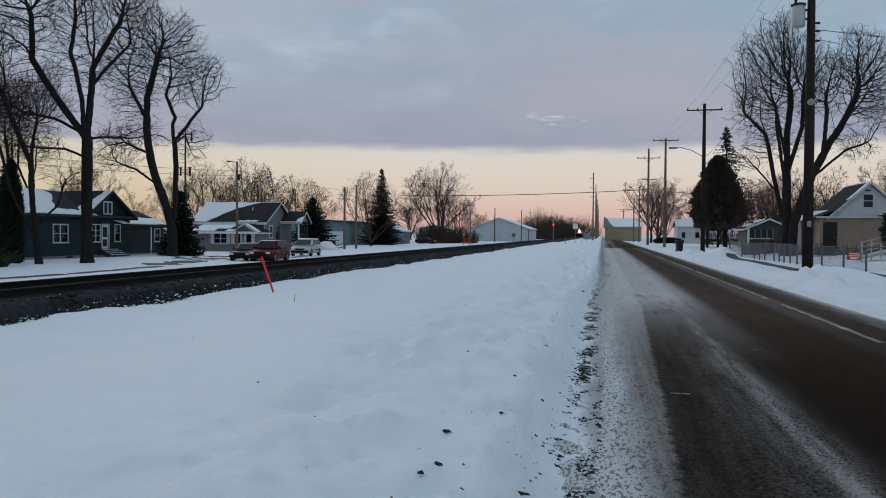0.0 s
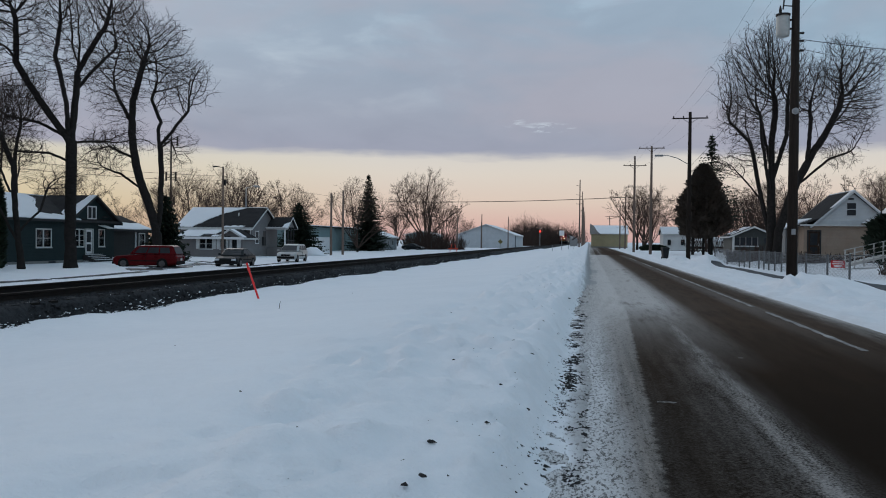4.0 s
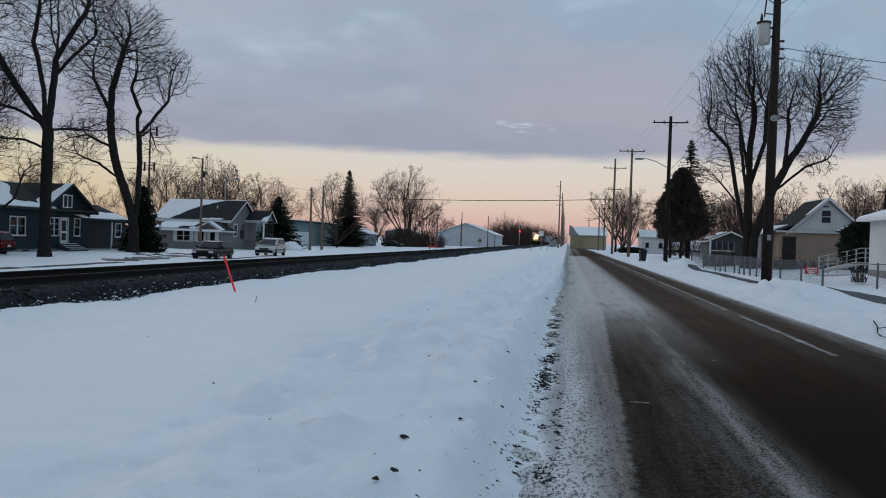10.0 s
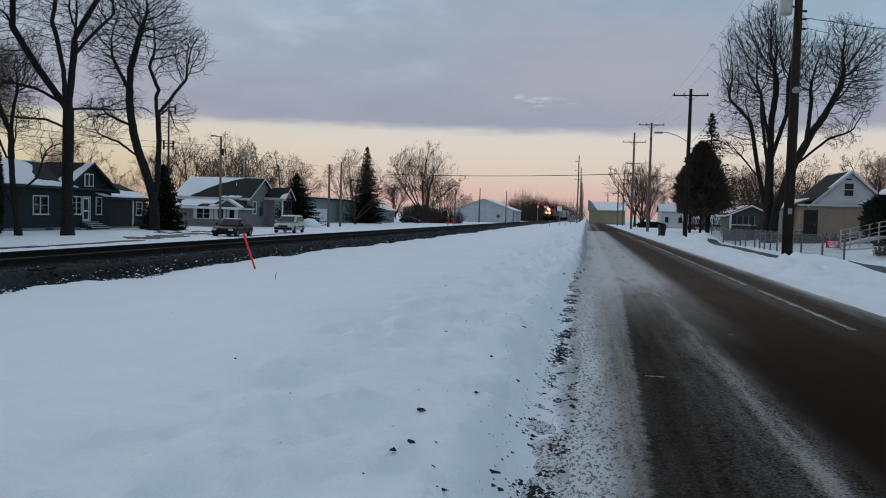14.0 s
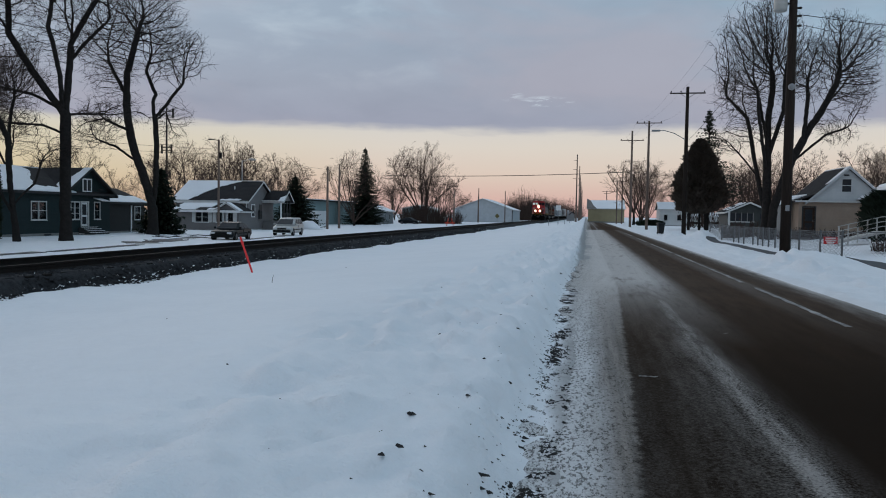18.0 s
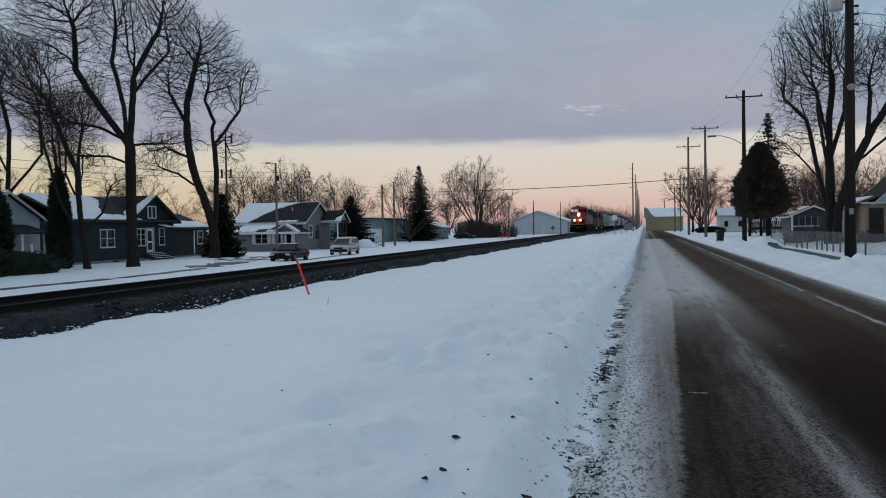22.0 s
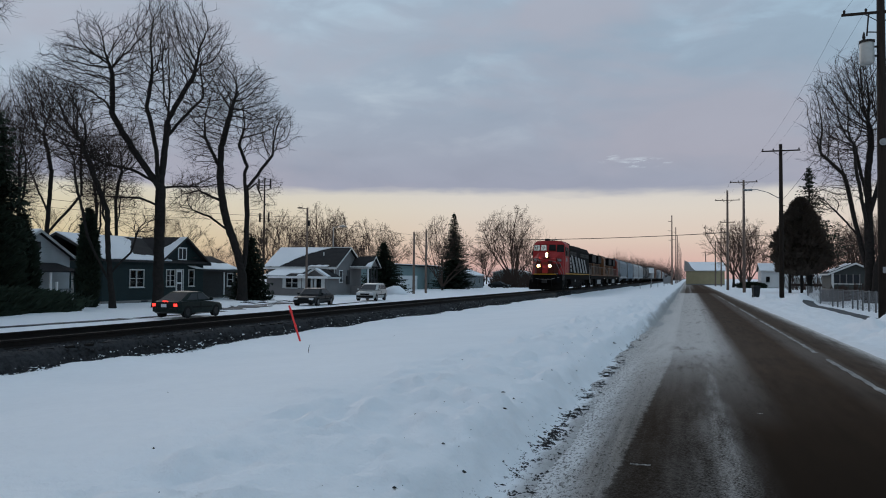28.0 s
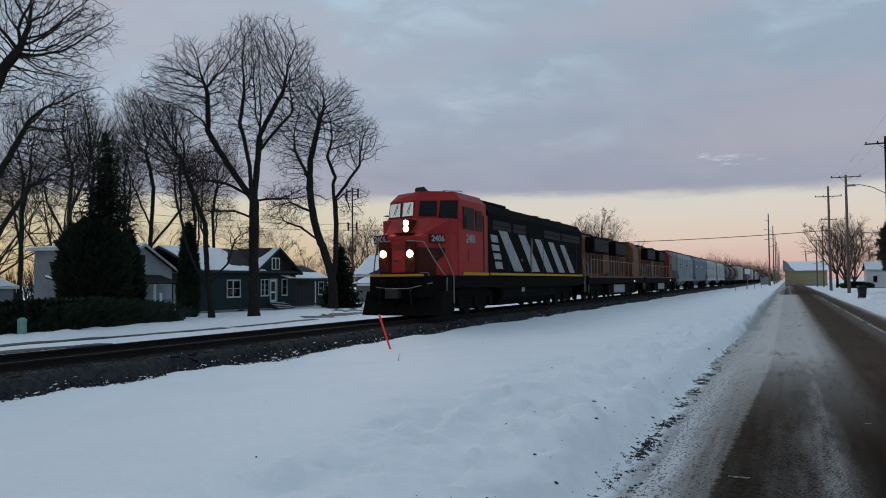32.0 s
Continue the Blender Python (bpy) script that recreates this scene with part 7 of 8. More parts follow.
for z0, z1 in ((3.58, 4.04), (4.1, 4.56)):
    part("attic_pane", S().box(3.15, 3.8, -0.112, -0.102, z0, z1), DIM, h, "dark attic pane")
part("eave_band", S().box(-0.35, 7.5, -0.35, 0.7, 2.72, 2.86, 0.01), TRIM, h)
part("side_roof", S().prism([(-0.45, 2.7), (1.0, 3.25), (1.0, 3.35), (-0.45, 2.8)], "y", -0.3, 6.2), ROOFING, h)
part("side_roof_snow", S().prism([(-0.45, 2.806), (0.9, 3.32), (0.9, 3.4), (-0.45, 2.88)], "y", 1.2, 6.1), SNOW, h)
part("vent", S().box(3.25, 3.65, -0.075, -0.055, 4.82, 4.95), DIM, h)
part("entry_roof", S().prism([(4.2, 2.95), (7.6, 2.95), (7.6, 3.35), (4.6, 3.2)], "y", -1.6, -0.06), ROOFING, h)
part("entry_snow", S().prism([(4.2, 2.96), (4.6, 3.206), (7.6, 3.356), (7.6, 3.45), (4.6, 3.3)], "y", -1.58, -0.1), SNOW, h)
part("side_shed", S().prism([(-0.85, 0), (-0.02, 0), (-0.02, 2.9), (-0.85, 2.55)], "y", 2.2, 6.0), PALESIDE, h, "pale lean-to against the wall")
part("side_snow", S().prism([(-1.0, 2.49), (-0.02, 2.91), (-0.02, 3.02), (-1.0, 2.6)], "y", 2.0, 6.2), SNOW, h)

# white house with a ramp
h = thing("house", "white house corner with a snow-covered hip roof", "house", "houses", pose(17.75, 40.4, 0.5))
W = [(0.25, 0.45, 0.9, 2.7), (0.75, 1.7, 0.7, 2.75), (3.0, 4.2, 0.9, 2.7)]
shell(h, 8.5, 9, 0.2, 3.05, W, mat=WHITESIDE)
for q in W:
    window(h, "window", *q, rows=1)
part("hip_roof", S().loft([[(-0.6, -0.6, 3.05), (9.1, -0.6, 3.05), (9.1, 9.6, 3.05), (-0.6, 9.6, 3.05)], [(-0.6, -0.6, 3.22), (9.1, -0.6, 3.22), (9.1, 9.6, 3.22), (-0.6, 9.6, 3.22)], [(2.6, 3.8, 4.5), (5.8, 3.8, 4.5), (5.8, 5.2, 4.5), (2.6, 5.2, 4.5)]]), WHITE, h, "white-edged hip roof")
part("roof_snow", S().loft([[(-0.55, -0.55, 3.224), (9.05, -0.55, 3.224), (9.05, 9.55, 3.224), (-0.55, 9.55, 3.224)], [(-0.5, -0.5, 3.34), (9, -0.5, 3.34), (9, 9.5, 3.34), (-0.5, 9.5, 3.34)], [(2.6, 3.8, 4.64), (5.8, 3.8, 4.64), (5.8, 5.2, 4.64), (2.6, 5.2, 4.64)]]), SNOW, h)
r = thing("wheelchair_ramp", "wooden access ramp with railings and a dark wreath", "ramp", "", pose(16.0, 53.4, 0.3))
part("ramp_deck", S().prism([(-0.2, 0.05), (2.4, 0.75), (5.0, 0.75), (5.0, 0.6), (2.4, 0.6), (-0.2, -0.1)], "y", -0.9, 0.5), surface("ramp_wood", (0.36, 0.36, 0.35), (0.52, 0.52, 0.5), 4, 0.8), r)
RW = bpy.data.materials["ramp_wood"]
for k in range(9):
    x = -0.1 + 0.55 * k
    zt = 0.05 + 0.27 * max(0, min(2.4, x))
    part("post", S().box(x - 0.035, x + 0.035, -0.97, -0.9, zt - 0.3, zt + 1.0), RW, r)
for o in (0.35, 0.65, 0.95):
    part("handrail", S().loft([[(x, -1.0, z + o), (x, -0.95, z + o), (x, -0.95, z + o + 0.05), (x, -1.0, z + o + 0.05)] for x, z in ((-0.2, 0.03), (2.4, 0.7), (5.0, 0.7))]), RW, r)
w = thing("wreath", "dark green door wreath hung on the railing", "wreath", "", pose(17.4, 52.25, 1.62))
ring = S()
rnd = random.Random(3)
for k in range(420):
    a, q = rnd.uniform(0, 6.283), rnd.gauss(0, 0.09)
    c = Vector(((0.42 + q) * math.cos(a), rnd.gauss(0, 0.06), (0.42 + q) * math.sin(a)))
    o = Vector((rnd.gauss(0, 1), rnd.gauss(0, 1), rnd.gauss(0, 1))).normalized() * 0.1
    s_ = Vector((o.y, -o.x, o.z)) * 0.4
    ring.add([tuple(c - o), tuple(c + s_), tuple(c + o)], [(0, 1, 2)])
part("greenery", raw("greenery", ring), NEEDLE, w)


# ---- the train ----
CABRED = surface("locomotive_red", (0.24, 0.017, 0.019), (0.34, 0.032, 0.03), 1.5, 0.5, 0, 0.1, 20, 0.25)
LOCOBLACK = surface("locomotive_black", (0.003, 0.003, 0.0035), (0.009, 0.0085, 0.0085), 1.0, 0.8, 0, 0.15, 20, 0.3)
LOCOBLACK.node_tree.nodes["Principled BSDF"].inputs["Specular IOR Level"].default_value = 0.03
GRIME = surface("oily_running_gear", (0.003, 0.003, 0.003), (0.011, 0.01, 0.009), 2.5, 0.85, 0, 0.3, 25, 0.4)
GRIME.node_tree.nodes["Principled BSDF"].inputs["Specular IOR Level"].default_value = 0.03
SIDEPANE = surface("cab_side_pane", (0.006, 0.007, 0.008), (0.014, 0.015, 0.016), 1, 0.5, 0, 0.0)
SOOTSHADE = surface("sooty_shaded_red", (0.03, 0.008, 0.006), (0.085, 0.016, 0.012), 2.0, 0.7, 0, 0.1, 14, 0.4)
STRIPE = surface("worn_stripe_paint", (0.2, 0.205, 0.21), (0.38, 0.38, 0.38), 2.5, 0.7, 0, 0.1, 18, 0.35)
SILL = surface("yellow_sill_paint", (0.38, 0.19, 0.02), (0.5, 0.27, 0.03), 3, 0.55, 0, 0.1, 25, 0.3)
BODYORANGE = surface("faded_orange", (0.1, 0.044, 0.02), (0.175, 0.078, 0.034), 1.2, 0.6, 0, 0.1, 18, 0.3)
RUST = surface("faded_rust_red", (0.12, 0.022, 0.014), (0.2, 0.045, 0.026), 1.2, 0.65, 0, 0.1, 18, 0.3)
GRATE = surface("radiator_grille", (0.012, 0.012, 0.013), (0.03, 0.029, 0.028), 3, 0.7, 0.2, 0.3, 40)
LAMP = glow("headlamp", (1.0, 0.72, 0.4), 220.0)
# emits for the orange halo round the lamps; the discs are added
HALO = glow("lamp_halo", (1.0, 0.5, 0.18), 8.0)
DITCH = glow("ditch_lamp", (1.0, 0.74, 0.42), 120.0)
SPOT = glow("step_light", (1.0, 0.95, 0.85), 4.0)
CABGLASS = surface("sky_bright_windscreen", (0.82, 0.76, 0.64), (0.9, 0.84, 0.72), 1, 0.12, 0.85, 0.0)
HANDRAIL = surface("handrail_steel", (0.16, 0.155, 0.15), (0.27, 0.265, 0.25), 4, 0.5, 0.3, 0.0)
GREYCAR = surface("hopper_grey", (0.2, 0.22, 0.24), (0.34, 0.36, 0.38), 0.7, 0.7, 0, 0.1, 12, 0.35)
SLATE = surface("hopper_slate", (0.12, 0.15, 0.18), (0.2, 0.235, 0.27), 0.7, 0.7, 0, 0.1, 12, 0.35)
PALECAR = surface("hopper_pale", (0.36, 0.36, 0.37), (0.52, 0.52, 0.52), 0.7, 0.7, 0, 0.1, 12, 0.3)
TANK = surface("tank_black", (0.015, 0.015, 0.017), (0.04, 0.04, 0.04), 0.8, 0.5, 0, 0.1, 12, 0.3)
BROWNCAR = surface("boxcar_brown", (0.1, 0.05, 0.035), (0.17, 0.09, 0.06), 0.7, 0.7, 0, 0.1, 12, 0.3)


def truck(parent, y, axles=3, gap=1.65):
    """A bogie: side frames, wheels, springs."""
    t = part("bogie", S().box(-0.5, 0.5, y - gap * (axles - 1) / 2 - 0.3, y + gap * (axles - 1) / 2 + 0.3, 0.45, 0.8), GRIME, parent, "black bogie")
    for s in (-1, 1):
        L = gap * (axles - 1) / 2 + 0.55
        prof = [(y - L, 0.4), (y - L, 0.8), (y - L * 0.7, 1.04), (y + L * 0.7, 1.04), (y + L, 0.8), (y + L, 0.4), (y + L * 0.6, 0.26), (y - L * 0.6, 0.26)]
        part("side_frame", S().prism(prof, "x", s * 1.05 - 0.09, s * 1.05 + 0.09), GRIME, t)
        for k in range(axles):
            c = y + gap * (k - (axles - 1) / 2)
            part("wheel", S().tube([(s * 0.66, c, 0.49), (s * 0.72, c, 0.49), (s * 0.722, c, 0.49), (s * 0.82, c, 0.49)], [0.53, 0.53, 0.49, 0.48], 20), RAIL, t)
            part("axle_box", S().box(s * 1.08 - 0.16, s * 1.08 + 0.16, c - 0.17, c + 0.17, 0.34, 0.66, 0.02), GRIME, t)


def rail_run(parent, pts, r=0.022, name="handrail"):
    return part(name, S().tube(pts, r, 6), HANDRAIL, parent)


def lettering(text, size):
    """Raised characters, centred on the origin, standing on y = 0."""
    c = bpy.data.curves.new("lettering", "FONT")
    c.body, c.size, c.align_x, c.extrude = text, size, "CENTER", 0.006
    c.offset = 0.008
    ob = bpy.data.objects.new("lettering", c)
    scene.collection.objects.link(ob)
    me = bpy.data.meshes.new_from_object(ob.evaluated_get(bpy.context.evaluated_depsgraph_get()))
    bpy.data.objects.remove(ob)
    me.name = "lettering"
    return me


def lead_locomotive():
    L = thing("locomotive", "red-nosed black locomotive with slanting grey stripes, headlights lit", "locomotive", "train")
    # frame, walkway, pilot
    part("underframe", S().box(-1.5, 1.5, 1.0, 21.2, 1.05, 1.5, 0.03), LOCOBLACK, L)
    for s in (-1, 1):
        part("sill_stripe", S().box(s * 1.56 - 0.02, s * 1.56 + 0.02, 1.9, 4.55, 1.53, 1.63), SILL, L, "yellow reflective sill stripe")
        part("sill_stripe", S().box(s * 1.56 - 0.02, s * 1.56 + 0.02, 4.75, 20.2, 1.53, 1.63), SILL, L, "yellow reflective sill stripe")
    part("pilot_stripe", S().box(-1.05, 1.05, -0.5, -0.46, 1.48, 1.56), SILL, L)
    part("pilot", S().loft([[(-1.1, -0.45, z), (1.1, -0.45, z), (1.5, 0.35, z), (1.5, 1.2, z), (-1.5, 1.2, z), (-1.5, 0.35, z)] for z in (0.75, 1.5)]), LOCOBLACK, L, "black pilot plate")
    part("snowplough", S().loft([[(-1.55, y0, z), (-0.9, y0 - 0.18, z), (0.9, y0 - 0.18, z), (1.55, y0, z), (1.55, 0.95, z), (-1.55, 0.95, z)] for y0, z in ((-0.25, 0.1), (-0.12, 0.4), (0.1, 0.95))]), GRIME, L, "black ploughshare pilot with snow dust", bevel=0.02)
    c = part("coupler", S().box(-0.16, 0.16, -0.85, 0.2, 0.72, 1.0, 0.04).box(-0.2, 0.26, -1.02, -0.8, 0.7, 1.02, 0.04), DARKSTEEL, L)
    part("cut_lever", S().tube([(-1.3, -0.3, 1.15), (-0.3, -0.6, 1.05), (0.5, -0.6, 1.05), (1.3, -0.3, 1.25)], 0.02, 6), HANDRAIL, L)
    for x in (-0.55, 0.6):
        part("air_hose", S().tube([(x, -0.45, 1.1), (x * 1.05, -0.7, 0.95), (x * 1.1, -0.66, 0.5), (x * 1.15, -0.6, 0.42)], 0.03, 6), RUBBER, L)
    part("pilot_clutter", S().box(-0.6, -0.35, -0.62, -0.46, 1.1, 1.35, 0.03).box(0.3, 0.5, -0.6, -0.46, 1.0, 1.3, 0.03).tube([(-0.9, -0.55, 1.3), (-0.2, -0.62, 1.18), (0.1, -0.6, 1.3)], 0.03, 6), GRIME, L)
    # nose: narrows forward, sloped brow under the windscreens
    nose = [(-1.5, 1.7), (-1.45, 1.05), (-0.78, -0.22), (0.78, -0.22), (1.45, 1.05), (1.5, 1.7)]
    up = lambda z, k: [(x * (1 - 0.02 * k), y + 0.05 * k, z) for x, y in nose]
    part("nose", S().loft([up(1.5, 0), up(2.0, 0), up(2.9, 1), [(x * 0.97, y + (0.3 if y < 0 else 0.1), 3.0) for x, y in nose], [(x * 0.97, y + (1.0 if y < 0 else 0.05), 3.6) for x, y in nose]]), CABRED, L, "red broad nose", bevel=0.03)
    apron = [(-1.3, 0.8), (-0.8, -0.245), (0.8, -0.245), (1.3, 0.8), (1.25, 0.95), (-1.25, 0.95)]
    # darker red holds both the grime and the shade of the lower nose
    part("nose_apron", S().loft([[(x, y, z) for x, y in apron] for z in (1.505, 2.5)]), SOOTSHADE, L, "sooty lower nose with shade in its colour")
    part("nose_door", S().box(-0.3, 0.28, -0.272, -0.2, 1.62, 2.75, 0.01), CABRED, L)
    part("nose_plate", S().box(-0.24, 0.2, -0.285, -0.273, 2.4, 2.62), RUST, L)
    part("door_latch", S().box(-0.24, -0.02, -0.288, -0.273, 2.0, 2.06), DARKSTEEL, L)
    # cab: chamfered front, raised roof
    cabp = [(-1.52, 4.55), (-1.52, 1.57), (-0.05, 0.95), (0.05, 0.95), (1.52, 1.57), (1.52, 4.55)]
    part("cab", S().loft([[(x, y, 1.5) for x, y in cabp], [(x, y, 3.0) for x, y in cabp], [(x * 0.99, y + 0.12 * (y < 4), 3.55) for x, y in cabp], [(x * 0.97, y + 0.26 * (y < 4), 4.36) for x, y in cabp], [(x * 0.78, y + 0.42 * (y < 4), 4.68) for x, y in cabp]]), CABRED, L, "red cab with a chamfered roof", bevel=0.02)
    part("roof_cap", S().loft([[(x * 0.66, 2.6 + (y - 2.4) * 0.8, 4.655) for x, y in cabp], [(x * 0.5, 2.7 + (y - 2.4) * 0.75, 4.72) for x, y in cabp]]), LOCOBLACK, L)
    # windscreens, each on its own facet
    def pane(a, b, z0, z1, name, mat, lift=0.03, parent=L):
        """A pane on the facet from plan point a to b; its upper edge leans back with the cab."""
        A, B = Vector((*a, 0)), Vector((*b, 0))
        n = (B - A).cross(Vector((0, 0, 1))).normalized()
        d = (B - A).normalized()
        lean = lambda z: Vector((0, 0.12 + 0.14 * (z - 3.55) / 0.81 if z > 3.55 else 0.12 * max(0, z - 3.0) / 0.55, 0))
        q = [A + d * 0.06 + lean(z0) + Vector((0, 0, z0)), B - d * 0.06 + lean(z0) + Vector((0, 0, z0)), B - d * 0.08 + lean(z1) + Vector((0, 0, z1)), A + d * 0.08 + lean(z1) + Vector((0, 0, z1))]
        g = part(name + "_gasket", S().loft([[p + n * 0.005 + (p - sum(q, Vector()) / 4) * 0.09 for p in q], [p + n * (lift - 0.008) + (p - sum(q, Vector()) / 4) * 0.09 for p in q]]), RUBBER, parent)
        part(name, S().loft([[p + n * 0.008 for p in q], [p + n * lift for p in q]]), mat, g)
    brow = lambda u: 0.95 + (u - 0.05) * 0.4218
    for a, b, drop in ((0.07, 0.74, 0.0), (0.76, 1.46, 0.2)):
        # the same glass: dark here, warm metallic tint for sky reflection on the left
        pane((a, brow(a)), (b, brow(b)), 3.76 - drop, 4.28, "windscreen", SIDEPANE)
        pane((-b, brow(b)), (-a, brow(a)), 3.76, 4.28, "windscreen", CABGLASS)
    for u in (1.0, 0.3):
        part("wiper", S().tube([(-u, brow(u) + 0.18, 4.22), (-u - 0.15, brow(u + 0.15) + 0.1, 3.85)], 0.012, 5), RUBBER, L)
    for s in (-1, 1):
        part("side_window", S().box(s * 1.5 - 0.03, s * 1.5 + 0.03, 2.05, 3.1, 3.25, 4.1), SIDEPANE, L)
        part("side_window", S().box(s * 1.5 - 0.03, s * 1.5 + 0.03, 3.3, 3.95, 3.25, 4.05), SIDEPANE, L)
        part("cab_door_edge", S().box(s * 1.525 - 0.02, s * 1.525 + 0.02, 4.1, 4.16, 1.6, 3.9), DARKSTEEL, L)
        part("mirror", S().box(s * 1.62 - 0.05, s * 1.62 + 0.05, 2.0, 2.06, 3.3, 3.75), DARKSTEEL, L)
        part("battery_box", S().box(s * 1.52 - 0.02, s * 1.52 + 0.02, 2.5, 3.7, 2.0, 2.5, 0.01), CABRED, L)
        part("side_number", lettering("2406", 0.46), STRIPE, L, "worn pale painted number").matrix_basis = pose(s * 1.528, 2.75, 2.76, 90, 0, 90 * s)
        # number boards beside the headlight
        cx, cy, turn = (1.15, 0.46, 63.6) if s > 0 else (-0.86, -0.06, -18.0)
        nb = part("number_board", S().box(-0.34, 0.34, -0.05, 0.1, 2.68, 2.98, 0.02), SOOTSHADE, L, "dark number board with pale numbers")
        nb.matrix_basis = pose(cx, cy, 0, 0, 0, turn)
        part("number", lettering("2406", 0.3), STRIPE, nb, "pale number on the board").matrix_basis = pose(0, -0.052, 2.73, 90, 0, 0)
    # lights
    hl = part("headlight_housing", S().box(-0.1, 0.24, 0.12, 0.95, 3.05, 3.55, 0.04), SOOTSHADE, L)
    # plate added to keep the lamps' light off the nose top
    part("lamp_shelf", S().box(-0.3, 0.44, -0.13, 0.14, 3.02, 3.05, 0.01), SOOTSHADE, hl)
    for z in (3.19, 3.41):
        part("reflector", S().disc((0.07, 0.118, z), (0, -1, 0), 0.105, 0.012, 18), HALO, hl, "glowing disc added for the lamp halo")
        part("headlight", S().disc((0.07, 0.115, z), (0, -1, 0), 0.085, 0.03, 18), LAMP, hl, "lit headlight")
    for x in (-0.62, 0.44):
        d = part("ditch_light_housing", S().box(x - 0.2, x + 0.2, -0.32, -0.2, 1.62, 2.72, 0.03), SOOTSHADE, L)
        part("reflector", S().disc((x, -0.322, 2.28), (0, -1, 0), 0.135, 0.012, 18), HALO, d, "glowing disc added for the lamp halo")
        part("ditch_light", S().disc((x, -0.325, 2.28), (0, -1, 0), 0.095, 0.03, 18), DITCH, d, "lit ditch light")
        part("bracket", S().tube([(x - 0.2, -0.3, 2.05), (x, -0.34, 2.55), (x + 0.2, -0.3, 2.05)], 0.02, 5), DARKSTEEL, d)
    # steps and handrails
    for s in (-1, 1):
        for k in range(4):
            part("step", S().box(s * 1.2 - 0.3, s * 1.2 + 0.3, 0.7 + 0.1 * k, 1.0 + 0.1 * k, 0.42 + 0.3 * k, 0.46 + 0.3 * k), DARKSTEEL, L)
        rail_run(L, [(s * 1.5, 0.45, 0.5), (s * 1.5, 0.5, 1.4), (s * 1.2, 0.1, 2.05), (s * 0.92, -0.2, 2.7), (s * 0.35, -0.34, 2.74)])
        rail_run(L, [(s * 1.53, 1.05, 0.5), (s * 1.53, 1.05, 1.5), (s * 1.4, 0.8, 2.05), (s * 1.2, 0.45, 2.66)])
    rail_run(L, [(1.2, -0.15, 1.1), (1.15, -0.3, 1.6), (0.85, -0.34, 1.6), (0.85, -0.34, 1.2)], 0.018)
    # cowl body
    body = [(-1.5, 1.5), (-1.5, 4.08), (-1.28, 4.45), (-0.7, 4.62), (0.7, 4.62), (1.28, 4.45), (1.5, 4.08), (1.5, 1.5)]
    part("cowl", S().loft([[(x, y, z) for x, z in body] for y in (4.72, 20.4)]), LOCOBLACK, L, "black full-width body", bevel=0.02)
    part("draft_taper", S().loft([[(x * 0.99, y, min(z, 3.95)) for x, z in body] for y in (4.55, 4.75)]), RUST, L)
    for s in (-1, 1):
        x = s * 1.503
        # slanting stripes, wide at the front
        for y0, w, top in ((5.9, 1.25, 3.45), (8.55, 1.2, 3.38), (11.0, 1.15, 3.3), (13.3, 1.1, 3.25), (15.5, 1.05, 3.2)):
            lean = 2.05
            part("body_stripe", S().prism([(y0 + lean, 1.72), (y0 + lean + w * 1.05, 1.72), (y0 + w * 0.85, top), (y0, top)], "x", x - 0.008, x + 0.008), STRIPE, L, "slanting worn grey stripe")
        # plain emblem in place of lettering
        for k, (a, b, z0, z1) in enumerate(((4.95, 5.75, 2.9, 3.2), (5.05, 5.95, 2.55, 2.8), (5.25, 6.15, 2.2, 2.45), (5.45, 6.3, 1.8, 2.1))):
            part("emblem_bar", S().prism([(a + 0.15, z0), (b + 0.15, z0), (b, z1), (a, z1)], "x", x - 0.007, x + 0.007), STRIPE, L)
        for a, b in ((5.2, 7.5), (7.8, 9.6), (12.6, 15.6), (15.9, 19.8)):
            g = part("radiator_grille", S().box(x - 0.02, x + 0.02, a, b, 3.42, 3.82, 0.01), GRATE, L)
            part("grille_slat", S().box(x - 0.03, x + 0.03, a, b, 3.6, 3.63), LOCOBLACK, g)
        for y in (7.2, 10.3, 12.4, 16.8, 19.0):
            part("door_seam", S().box(x - 0.012, x + 0.012, y, y + 0.04, 1.7, 3.35), DARKSTEEL, L)
        for k in range(5):
            part("latch", S().box(x - 0.025, x + 0.025, 9.0 + 2.1 * k, 9.08 + 2.1 * k, 2.2, 2.3), HANDRAIL, L)
        rail_run(L, [(s * 1.56, 10.35, 1.7), (s * 1.58, 10.35, 3.3)], 0.025)
        rail_run(L, [(s * 1.4, 20.5, 3.0), (s * 1.5, 20.75, 2.5), (s * 1.5, 20.9, 0.6)])
        rail_run(L, [(s * 1.3, 21.2, 2.4), (s * 1.5, 21.2, 2.0), (s * 1.5, 21.25, 0.6)])
        part("step_light", S().disc((s * 1.46, 3.05, 1.2), (s, 0, 0), 0.07, 0.03, 10), SPOT, L)
        part("tank_gauge", S().box(s * 1.42 - 0.02, s * 1.42 + 0.02, 9.2, 9.6, 0.8, 1.0), STEEL, L)
    for s in (-1, 1):
        for a, b in ((6.6, 7.5), (13.7, 14.8)):
            part("air_reservoir", S().tube([(s * 1.2, a, 0.75), (s * 1.2, b, 0.75)], 0.24, 12), LOCOBLACK, L)
        part("skirt", S().box(s * 1.46 - 0.02, s * 1.46 + 0.02, 5.6, 19.6, 1.0, 1.5), LOCOBLACK, L)
    part("fuel_tank", S().prism([(-1.35, 1.05), (1.35, 1.05), (1.42, 0.6), (1.1, 0.25), (-1.1, 0.25), (-1.42, 0.6)], "y", 6.5, 14.8), LOCOBLACK, L, bevel=0.03)
